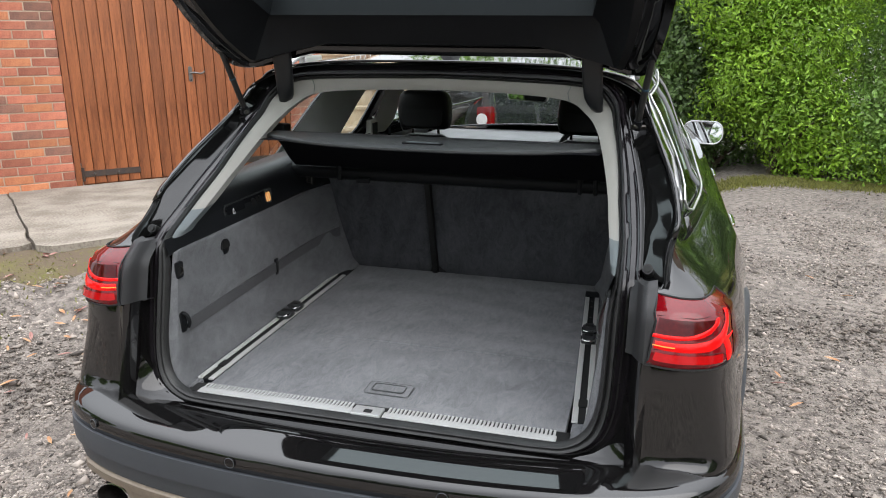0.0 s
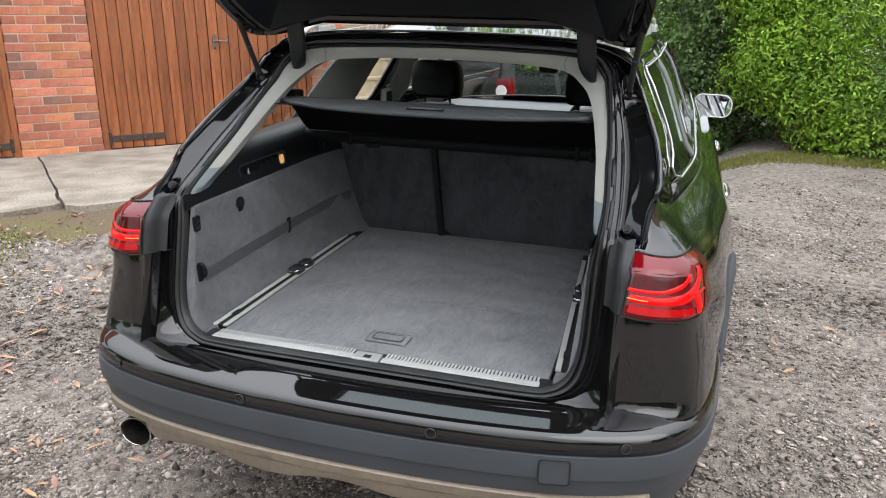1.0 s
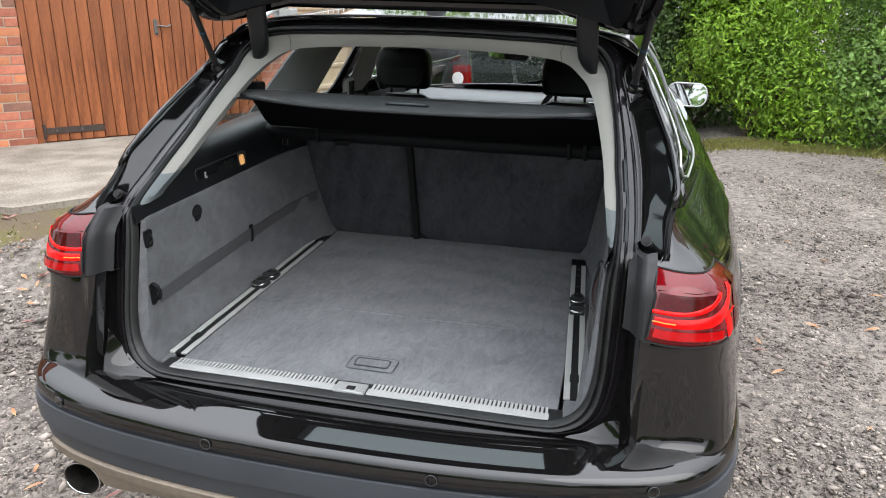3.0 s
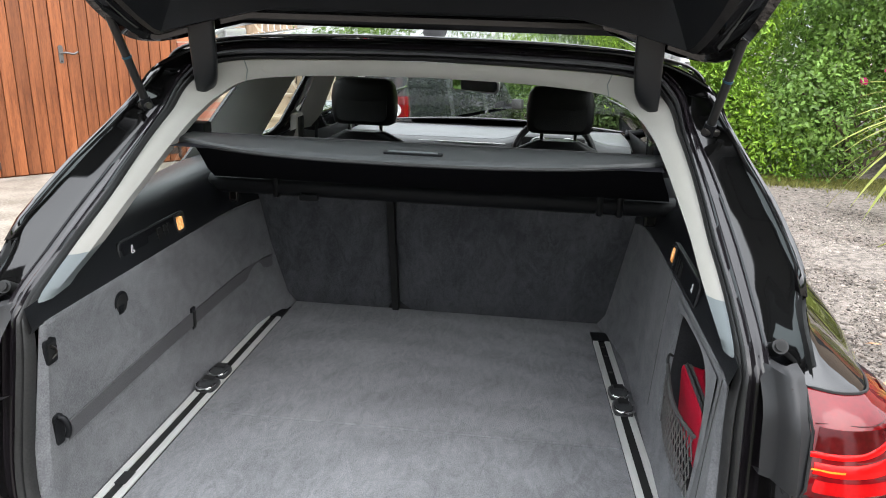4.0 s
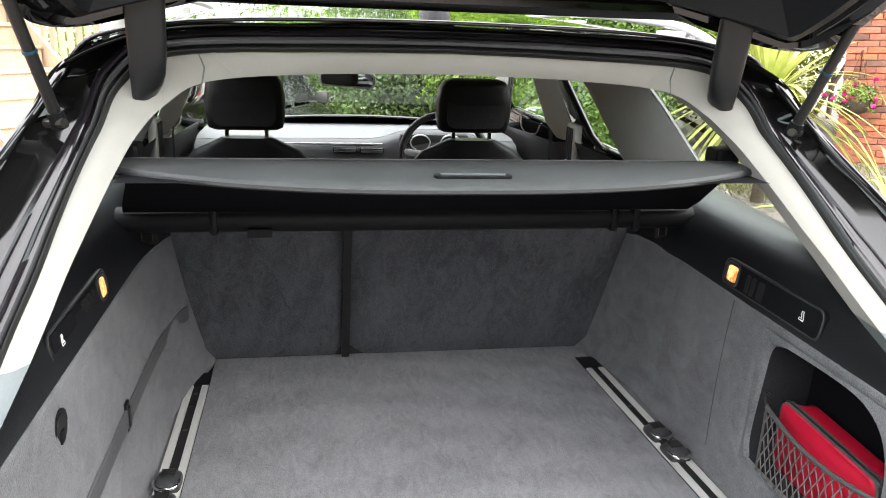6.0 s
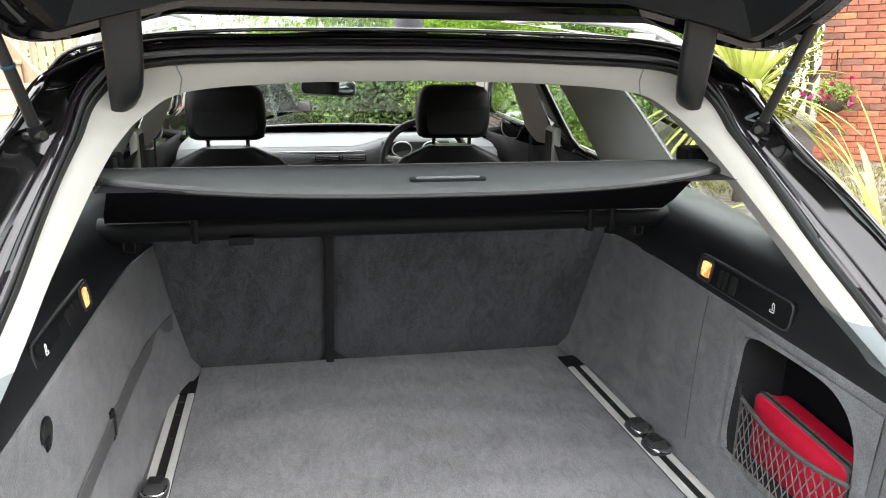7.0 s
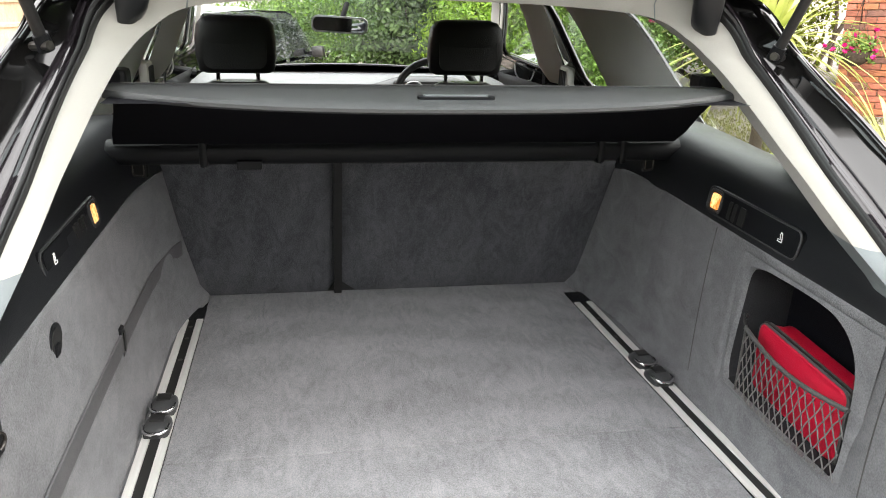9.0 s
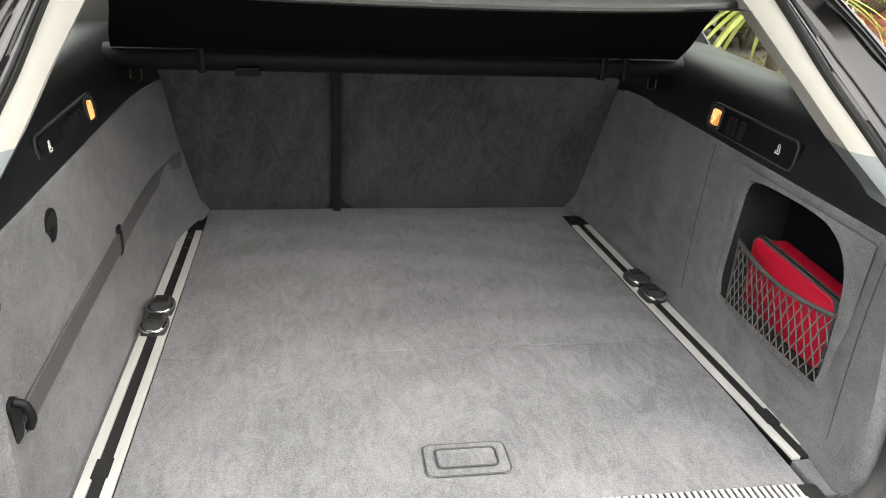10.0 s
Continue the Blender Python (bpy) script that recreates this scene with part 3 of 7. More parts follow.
def edge_y(z):
    return float(np.interp(z, [e[0] for e in EDGE_UP], [e[1] for e in EDGE_UP]))


def belt_z(y):
    """Where the shoulder ends and the greenhouse begins."""
    return 1.055 + 0.06 * (1 - smoothstep(0.215, 0.55, y))


def house_x(z, y):
    xe, ye = edge_x(z), edge_y(z)
    return xe + (side_x(z, y) - xe) * smoothstep(ye - 0.05, ye + 1.0, y)


def body_side():
    rows = [corner_row(z) for z in ROWS_Z]
    top = corner_row(1.0)
    n = len(top)
    k = np.arange(n) / 25.0
    lift = np.array([1.030 - 0.030 * smoothstep(0.2, 0.7, q) - 0.015 * smoothstep(0.7, 1.2, q) for q in k])
    start = np.array([corner_row(z)[i] for i, z in enumerate(lift)])
    # the shoulder: a flat facet above the lamp that climbs along the opening's edge to the belt
    i0 = int(np.argmax(start[:, 0] >= 0.690))
    end = []
    for j, p in enumerate(start):
        if j < i0:
            end.append((p[0], p[1] + 0.07, p[2] + 0.003))
            continue
        y = p[1] + 0.03 if j > 25 else 0.213 + (start[25][1] + 0.03 - 0.213) * ((j - i0) / (25 - i0)) ** 1.2
        end.append((min(p[0] + 0.02, house_x(belt_z(y), y)), y, belt_z(y)))
    end = np.array(end)
    rows.append(start)
    for t in (0.15, 0.35, 0.6, 0.82, 1.0):
        q = start * (1 - t) + end * t
        q[i0:, 2] = start[i0:, 2] + (end[i0:, 2] - start[i0:, 2]) * (t ** 0.9)
        q[:, 0] += 0.12 * t * (1 - t) * np.maximum(0, start[:, 0] - end[:, 0])
        z = start[i0][2] + (1.115 - start[i0][2]) * t
        along = np.array([edge_x(z), edge_y(z), z]) * t + (start[i0] * (1 - t) + np.array([edge_x(z), edge_y(z), z]) * t) * (1 - t)
        shift = along - q[i0]
        for j in range(i0, min(n, i0 + 7)):
            q[j] += shift * (1 - (j - i0) / 7)
        rows.append(q)
    V, F = loft(rows)
    keep = []
    for f in F:
        c = np.mean([V[i] for i in f], axis=0)
        if in_arch(c) or (c[2] < 0.63 and c[1] < 0.48):
            continue
        keep.append(f)
    return V, keep


flank = body_side()
for sg in (1, -1):
    rows = [[], [], []]
    for z in np.linspace(0.634, 1.045, 22):
        fx = float(np.interp(z, [p[1] for p in FLANGE_LOW[2:]] + [1.05], [p[0] for p in FLANGE_LOW[2:]] + [0.628]))
        a, b = np.array((fx - 0.002, yap(z) + 0.007, z)), corner_row(z)[1]
        for q, p in zip(rows, (a, a * 0.4 + b * 0.6 + np.array([0, 0.004, 0]), b + np.array([0.001, 0.002, 0]))):
            q.append(p * [sg, 1, 1])
    part("corner_infill", loft(rows), PAINT, car, smooth=60)
for m in (flank, mirrored(flank)):
    thick(part("rear_quarter", m, PAINT, car, "glossy black bodywork", smooth=45), 0.012)

ZG = [1.055, 1.085, 1.115, 1.155, 1.20, 1.25, 1.30, 1.345, 1.385, 1.416]


def column(y0, y1):
    return [y0 + (y1 - y0) * (z - 1.055) / (1.416 - 1.055) for z in ZG]


COLS = {"edge": [float(np.interp(z, [e[0] for e in EDGE_UP], [e[1] for e in EDGE_UP])) for z in ZG]}
COLS["quarter_rear"] = [max(a + 0.10, 0.52 + (z - 1.055) * 1.05) for a, z in zip(COLS["edge"], ZG)]
COLS["c_rear"], COLS["c_front"] = column(1.04, 1.39), column(1.30, 1.78)
COLS["b_rear"], COLS["b_front"] = column(1.93, 2.14), column(2.20, 2.33)
COLS["cl_rear"], COLS["cl_front"] = column(0.99, 1.40), column(1.58, 1.78)
COLS["bl_rear"], COLS["bl_front"] = column(2.13, 2.12), column(2.36, 2.30)
COLS["a_rear"], COLS["a_front"] = column(3.18, 2.62), column(3.36, 2.74)


def house(a, b, r0, r1, n, inset=0.0):
    """A piece of the greenhouse between two columns and two rows."""
    curves = []
    for k in range(r0, r1 + 1):
        ya, yb, z = COLS[a][k], COLS[b][k], ZG[k]
        curves.append([(house_x(z, y) - inset, y, z) for y in np.linspace(ya, yb, n)])
    return loft(curves)


def pieces(name, m, material, label="", t=0.012):
    for q in (m, mirrored(m)):
        ob = part(name, q, material, car, label, smooth=45)
        if t:
            thick(ob, t)
        yield ob


TOPR = len(ZG) - 1
for nm, a, b, r0, r1, n in (("door_pillar", "c_rear", "c_front", 0, TOPR, 4),
                            ("door_pillar", "b_rear", "b_front", 0, TOPR, 4), ("front_pillar", "a_rear", "a_front", 0, TOPR, 4),
                            ("belt_rail", "quarter_rear", "c_rear", 0, 1, 8), ("belt_rail", "c_front", "b_rear", 0, 1, 8), ("belt_rail", "b_front", "a_rear", 0, 1, 10),
                            ("roof_side_rail", "quarter_rear", "c_rear", 8, TOPR, 8), ("roof_side_rail", "c_front", "b_rear", 8, TOPR, 8), ("roof_side_rail", "b_front", "a_rear", 8, TOPR, 8)):
    list(pieces(nm, house(a, b, r0, r1, n), PAINT))


def quarter_y(z):
    return max(edge_y(z) + 0.10, 0.52 + (z - 1.055) * 1.05)


pillar_rows = []
for v in np.linspace(0, 1, 11):
    row = []
    for u in np.linspace(0, 1, 10):
        y0 = 0.213 + (0.52 - 0.213) * u
        z0 = belt_z(y0)
        s0 = (y0 - edge_y(z0)) / (quarter_y(z0) - edge_y(z0))
        z = z0 + (1.416 - z0) * v
        k = s0 + (u - s0) * v
        y = edge_y(z) + (quarter_y(z) - edge_y(z)) * k
        row.append((house_x(z, y), y, z))
    pillar_rows.append(row)
list(pieces("rear_pillar", loft(pillar_rows), PAINT))
for a, b, n in (("quarter_rear", "c_rear", 8), ("c_front", "b_rear", 8), ("b_front", "a_rear", 10)):
    for ob in pieces("side_window", house(a, b, 1, 8, n, 0.006), GLASS, "tinted side glass", 0):
        ob.visible_shadow = False
# bright strip along the window line
for sg in (1, -1):
    low = [(sg * (house_x(1.085, y) + 0.007), y, 1.083) for y in np.linspace(COLS["quarter_rear"][1], 3.1, 40)]
    rear = [(sg * (house_x(ZG[k], COLS["quarter_rear"][k]) + 0.006), COLS["quarter_rear"][k], ZG[k]) for k in range(8, 0, -1)]
    top = [(sg * (house_x(1.388, y) + 0.003), y, 1.388) for y in np.linspace(2.6, COLS["quarter_rear"][8], 24)]
    part("window_strip", tube(smoothline(top + rear[1:-1] + low[2:], 90), 0.0034, 6), SATIN, car, "bright metal window strip", smooth=60)


# roof
def roof_curve(y):
    rise = 0.036 * math.sin(math.pi * max(0.0, min(1.0, (y - 0.65) / 2.1))) - 0.035 * smoothstep(2.0, 2.75, y)
    wide = [(.615, 1.416), (.59, 1.440), (.55, 1.455), (.45, 1.472), (.30, 1.4815), (.15, 1.4845), (0, 1.4855)]
    k = smoothstep(0.62, 1.4, y)
    half = []
    for x, z in wide:
        narrow = x * (0.594 / 0.615)
        half.append((narrow + (x - narrow) * k, y + (0.0 if y > 0.8 else 0.02 * (x / 0.6) ** 2), z + rise * (0.4 + 0.6 * (1 - x / 0.62))))
    return both(smoothline(half, 20))


thick(part("roof", loft([roof_curve(y) for y in (0.655, 0.672, 0.72, 0.85, 1.05, 1.3, 1.6, 1.9, 2.2, 2.5, 2.66, 2.74)]), PAINT, car, "glossy black roof reflecting the sky", smooth=60), 0.006)
part("headliner", loft([roof_curve(y) * [0.93, 1, 1] - [0, 0, 0.045] for y in (0.76, 0.9, 1.3, 1.6, 1.9, 2.2, 2.5, 2.66)]), HEADLINER, car, "pale cloth headliner", smooth=60)
for sg in (1, -1):
    rail_pts = smoothline([(sg * 0.575, 0.80, 1.447), (sg * 0.572, 0.90, 1.482), (sg * 0.575, 1.10, 1.503), (sg * 0.58, 1.7, 1.52), (sg * 0.575, 2.3, 1.502), (sg * 0.57, 2.48, 1.472), (sg * 0.565, 2.56, 1.44)], 40)
    rr = part("roof_rail", tube(rail_pts, 0.0095, 10), SATIN, car, "satin silver roof rail", smooth=60)
    for y, z in ((1.02, 1.475), (1.7, 1.49), (2.36, 1.47)):
        part("rail_foot", boxed((sg * 0.576, y, z - 0.012), (0.026, 0.15, 0.05), 0.008), SATIN, rr)
fin = [(-0.09, 0), (-0.075, 0.03), (-0.05, 0.046), (-0.015, 0.05), (0.03, 0.035), (0.09, 0.006), (0.1, 0)]
fin_curves = []
for y, h in fin:
    w = 0.034 * math.sqrt(max(0.05, 1 - (y / 0.13) ** 2))
    fin_curves.append([(w * math.cos(a) * (1 - 0.35 * math.sin(a)), 0.84 + y, 1.483 + h * math.sin(a)) for a in np.linspace(0, math.pi, 11)])
part("roof_aerial", loft(fin_curves), DARKTRIM, car, "black shark-fin aerial", smooth=60)

# windscreen, bonnet, nose
def screen_curve(k):
    y, z, w = 2.74 + 0.66 * k, 1.435 - 0.40 * k - 0.02 * math.sin(math.pi * k), 0.585 + 0.16 * k
    return [(w * u, y + 0.06 * (1 - u * u) * 1.2, z + 0.012 * (1 - u * u)) for u in np.linspace(-1, 1, 21)]


ws = part("windscreen", loft([screen_curve(k) for k in np.linspace(0, 1, 8)]), SCREEN, car, "clear windscreen", smooth=60)
ws.visible_shadow = False
bon = []
for y, z, w in ((3.36, 0.995, 0.80), (3.5, 0.98, 0.82), (3.8, 0.945, 0.83), (4.1, 0.90, 0.81), (4.4, 0.83, 0.75), (4.6, 0.74, 0.66), (4.68, 0.62, 0.6)):
    bon.append([(w * u, y - 0.10 * u * u * smoothstep(3.9, 4.6, y), z - 0.05 * u * u) for u in np.linspace(-1, 1, 17)])
thick(part("bonnet", loft(bon), PAINT, car, smooth=60), 0.01)
part("front_bumper", boxed((0, 4.52, 0.48), (1.52, 0.34, 0.34), 0.10), PAINT, car, smooth=40)
part("underbody", boxed((0, 2.2, 0.30), (1.55, 4.3, 0.10), 0.03), BLACK, car)

def body_x(z, y):
    """The flank's half width at a height and length."""
    row = corner_row(max(0.30, min(0.96, z)))[10:]
    return float(np.interp(y, row[:, 1], row[:, 0]))


# wheels
def wheel(x, y, sg):
    w = part("wheel", rodded((x - 0.11, y, 0.345), (x + 0.11, y, 0.345), 0.345, n=40), TYRE, car, "dusty black tyre", smooth=30)
    hub = bmesh.new()
    rod(hub, (x + sg * 0.085, y, 0.345), (x + sg * 0.115, y, 0.345), 0.05, n=16)
    for i in range(10):
        a = i * math.pi / 5
        box(hub, (x + sg * 0.105, y + 0.13 * math.cos(a), 0.345 + 0.13 * math.sin(a)), (0.02, 0.22, 0.035), 0.005, Euler((a, 0, 0)).to_matrix().to_4x4())
    part("rim", hub, SATIN, w)
    grooves = bmesh.new()
    for gx in (-0.06, -0.02, 0.02, 0.06):
        rod(grooves, (x + gx - 0.013, y, 0.345), (x + gx + 0.013, y, 0.345), 0.349, n=40)
    part("tread", grooves, TYRE, w, smooth=30)


for x, y, sg in ((0.80, 0.86, 1), (-0.80, 0.86, -1), (0.80, 3.77, 1), (-0.80, 3.77, -1)):
    wheel(x, y, sg)
    a = np.linspace(radians(-8), radians(188), 40)
    def arc(r, xo):
        return [(sg * (body_x(0.35 + r * math.sin(t), y + r * math.cos(t)) + xo), y + r * math.cos(t), 0.35 + r * math.sin(t)) for t in a]
    part("wheel_arch_trim", loft([arc(0.375, -0.06), arc(0.38, 0.006), arc(0.40, 0.012), arc(0.44, 0.011), arc(0.452, 0.000)]), CLAD, car, "grey plastic arch trim", smooth=50)
    part("wheel_well", loft([arc(0.39, -0.02), arc(0.39, -0.35)]), BLACK, car)

# ---- bumper ----
thick(part("bumper", loft([bump(-0.175, .630), bump(-0.150, .640), bump(-0.125, .641), bump(-0.117, .652), bump(-0.108, .6585), bump(-0.097, .6605), bump(-0.083, .6590), bump(-0.066, .6555), bump(-0.048, .6512), bump(-0.031, .6465), bump(-0.018, .6420), bump(-0.010, .6375), bump(-0.0045, .631), bump(-0.0012, .622), bump(0.0, .611), bump(0, .593)]),
           PAINT, car, "glossy black painted bumper", smooth=50), 0.004)
thick(part("bumper_cladding", loft([bump(-0.006, .593), bump(0.004, .590), bump(0.006, .56), bump(0.004, .53), bump(-0.004, .524), bump(-0.008, .50), bump(-0.012, .478), bump(-0.02, .472)]),
           CLAD, car, "grey textured bumper cladding", smooth=35), 0.004)
low = [bump(-0.012, .478), bump(-0.022, .44), bump(-0.040, .405), bump(-0.075, .375), bump(-0.14, .355)]
ends = [[c[i] for i in range(0, 32)] for c in low]
part("lower_bumper_corner", loft(ends), CLAD, car, smooth=45)
part("lower_bumper_corner", mirrored(loft(ends)), CLAD, car, smooth=45)


def skid(off, z, lift):
    c = bump(off, z)
    return [(x, y, zz + lift * (0.5 + 0.5 * math.cos(2 * math.pi * x / 0.40)) * (abs(x) < 0.60) + (0.070 * smoothstep(0.585, 0.645, abs(x)) * (1 - 0.8 * smoothstep(0.730, 0.760, abs(x))) if lift else 0)) for x, y, zz in c[30:-30]]


thick(part("skid_plate", loft([skid(-0.014, .479, 0), skid(-0.006, .470, 0), skid(-0.008, .448, 0), skid(-0.016, .440, 0.002), skid(-0.016, .420, 0.006), skid(-0.022, .398, 0.020), skid(-0.05, .388, 0.024), skid(-0.14, .380, 0.02)]),
           SKID, car, "dusty tan underbody plate", smooth=40), 0.004)
# tow eye cover and parking sensors
def on_bumper(x, off, z):
    q = smoothline(BPLAN, 300)
    i = int(np.argmin(abs(q[:, 0] - abs(x))))
    d = q[min(i + 2, 299)] - q[max(i - 2, 0)]
    ang = math.atan2(-d[1], -d[0]) if x >= 0 else -math.atan2(-d[1], -d[0])
    return Matrix.Translation((x, q[i][1] - off, z)) @ Matrix.Rotation(ang, 4, "Z")


lidm = on_bumper(0.545, 0.003, 0.552)
cover_lid = part("tow_eye_cover", prism(rounded(0.068, 0.062, 0.009), 1, -0.006, 0.004), CLAD, car, "square tow eye cover")
cover_lid.matrix_basis = lidm
rim_l = part("cover_gap", tube([(a, -0.0075, b) for a, b in rounded(0.072, 0.066, 0.01)], 0.0016, 5, closed=True), BLACK, cover_lid)
for x in (-0.68, -0.255, 0.255, 0.70):
    b = bmesh.new()
    rod(b, (0, 0.004, 0), (0, -0.0010, 0), 0.0115, n=20)
    so = part("parking_sensor", b, PAINT, car, "small round parking sensor", smooth=30)
    so.matrix_basis = on_bumper(x, 0.003, 0.6145)
    part("sensor_ring", tube([(0.0125 * math.cos(t), -0.0008, 0.0125 * math.sin(t)) for t in np.linspace(0, 2 * math.pi, 24, endpoint=False)], 0.0008, 5, closed=True), CLAD, so)
# tailpipes
for sg in (1, -1):
    def oval(s, y, k=16):
        return [(sg * 0.676 + s * 0.056 * math.cos(t), y + (sg * 0.12 * s * 0.056 * math.cos(t) + 0.20 * s * 0.040 * math.sin(t) if y < -0.04 else 0), 0.376 + s * 0.038 * math.sin(t)) for t in np.linspace(0, 2 * math.pi, 25)]
    tp = part("tailpipe", loft([oval(0.95, 0.22), oval(1.0, -0.03), oval(1.03, -0.108), oval(0.98, -0.116), oval(0.91, -0.108), oval(0.88, -0.02), oval(0.86, 0.20)]), STEEL_DARK, car, "oval chrome tailpipe", smooth=50)
    part("tailpipe_rim", tube([p for p in oval(1.0, -0.112)[:-1]], 0.0032, 6, closed=True), CHROME, tp, smooth=60)
    # black sheet across the pipe, standing in for the shade deep inside
    part("tailpipe_bore", ([p for p in oval(0.90, 0.01)[:-1]], [tuple(range(24))]), BLACK, tp)

# panel below the opening: two steps down to the bumper
def step(dy, z, half):
    return [(x, yap(0.65) + dy + 0.02 * (abs(x) / half) ** 4, z) for x in np.linspace(-half, half, 41)]


part("rear_panel", loft([step(0.012, .650, .60), step(-0.008, .636, .62), step(-0.028, .640, .64), step(-0.034, .630, .65), step(-0.060, .632, .66), step(-0.066, .622, .66)]), PAINT, car, smooth=40)
for sg in (1, -1):
    # plastic filler between seal and lamp
    rows = []
    for z in np.linspace(0.897, 1.034, 9):
        row = corner_row(z)
        cut = [row[0] + [-0.012, 0.004, 0]] + [row[i] * 0.5 + row[min(i + 1, 25)] * 0.5 for i in range(0, 7)]
        rows.append([(sg * p[0], p[1] - 0.006, p[2]) for p in cut])
    rows.insert(0, [(x * 0.998, y + 0.030, 0.893) for x, y, z in rows[0]])
    rows.append([(x, y + 0.008, 1.041) for x, y, z in rows[-1]])
    rows.append([(x, y + 0.035, 1.044) for x, y, z in rows[-1]])
    part("lamp_filler_panel", loft(rows), FILLER, car, "dark plastic panel beside the lamp", smooth=50)
    # rubber stop buffer on a bracket at the gutter's foot
    st = part("tailgate_stop", rodded((sg * 0.648, 0.150, 1.045), (sg * 0.644, 0.118, 1.064), 0.013, 0.012, n=16), RUBBER, car, "black rubber stop", smooth=40)
    part("stop_bracket", boxed((sg * 0.655, 0.165, 1.035), (0.045, 0.05, 0.035), 0.01), DARKTRIM, st)
    part("stop_tip", rodded((sg * 0.6436, 0.1165, 1.0645), (sg * 0.6432, 0.113, 1.0665), 0.008, n=12), BLACK, st)


# ---- tail lamps ----
def lamp_pt(u, v, off=0.0):
    """u 0..1 from the inner edge round to the flank, v 0..1 from bottom to top."""
    zb = 0.895 - 0.022 * u + 0.020 * smoothstep(0.72, 1.0, u)
    zt = 1.028 - 0.020 * u
    z = zb + (zt - zb) * v
    row = corner_row(z)[:26]
    i0, i1 = 4.9 + 1.6 * v, 17.6 + 1.0 * v
    i = i0 + (i1 - i0) * u
    k = int(i)
    p = row[k] * (1 - (i - k)) + row[k + 1] * (i - k)
    t = row[k + 1] - row[k]
    n = np.array([t[1], -t[0], 0.0])
    n /= np.linalg.norm(n)
    return p + n * (off + 0.006 - 0.009 * smoothstep(0.76, 1.0, v) - 0.005 * smoothstep(0.10, 0.0, v))


def lamp_patch(u0, u1, v0, v1, off, nu=14, nv=8, edge=None):
    return loft([[lamp_pt(u, v, off - (0.006 if edge and (i in (0, nv) or j in (0, nu)) else 0)) for j, u in enumerate(np.linspace(u0, u1, nu + 1))] for i, v in enumerate(np.linspace(v0, v1, nv + 1))])


def lamp_bar(uv, r, off):
    return tube(smoothline([lamp_pt(u, v, off) for u, v in uv], 26), r, 8)


def lamp_band(uv, wide, off):
    """A flat glowing band along a bent line on the lens."""
    q = smoothline(uv, 30)
    T = np.gradient(q, axis=0) * [1.35, 1.0]
    nrm = np.stack([-T[:, 1], T[:, 0]], 1)
    nrm /= np.linalg.norm(nrm, axis=1)[:, None]
    nrm *= [0.74, 1.0]
    w = np.interp(np.linspace(0, 1, 30), np.linspace(0, 1, len(wide)), wide)[:, None]
    return loft([[lamp_pt(min(1, max(0, u)), min(1, max(0, v)), off - d) for u, v in q + nrm * w * k] for k, d in ((-1, 0.0012), (-0.8, 0.0), (0, -0.0006), (0.8, 0.0), (1, 0.0012))])


lamp_parts = [("lamp_lens", lamp_patch(0, 1, 0, 1, 0.008, edge=True), RED_LENS, "red plastic lamp lens"),
              ("dark_insert", lamp_patch(0.06, 0.54, 0.52, 0.75, 0.0092, 10, 5), RED_DARK, "dark red lamp insert"),
              ("outer_lens", lamp_patch(0.82, 0.97, 0.06, 0.90, 0.0092, 4, 8), RED_DARK, "dark amber-red outer lens"),
              ("light_guide", lamp_band([(0.03, .475), (0.28, .485), (0.42, .52), (0.51, .60), (0.56, .69), (0.58, .77)], [.028, .034, .045, .038, .022], 0.0094), RED_BRIGHT, "bright red light guide"),
              ("light_guide", lamp_band([(0.02, .345), (0.35, .345), (0.53, .38), (0.64, .48), (0.70, .64), (0.735, .84)], [.055, .068, .08, .075, .060, .04], 0.0094), RED_BRIGHT, "bright red light guide"),
              ("light_guide", lamp_band([(0.66, .46), (0.72, .34), (0.74, .20), (0.74, .11)], [.045, .055, .055, .045], 0.0092), RED_BRIGHT, "bright red light guide"),
              ("light_guide", lamp_band([(0.70, .43), (0.82, .45)], [.030, .012], 0.0090), RED_BRIGHT, "bright red light guide"),
              ("lower_insert", lamp_patch(0.05, 0.66, 0.11, 0.235, 0.0092, 8, 3), RED_MID, "red lower insert"),
              ("insert_line", merge(lamp_bar([(0.02, .262), (0.5, .262), (0.66, .235), (0.71, .10)], 0.0009, 0.0088), lamp_bar([(0.03, .77), (0.4, .785), (0.66, .82)], 0.0008, 0.0088), lamp_bar([(0.03, .425), (0.38, .43), (0.56, .50), (0.66, .66), (0.69, .80)], 0.0009, 0.0088)), RED_DARK, ""),
              ("indicator_strip", lamp_patch(0.05, 0.27, 0.338, 0.356, 0.0128, 6, 1), ORANGE, "orange strip")]
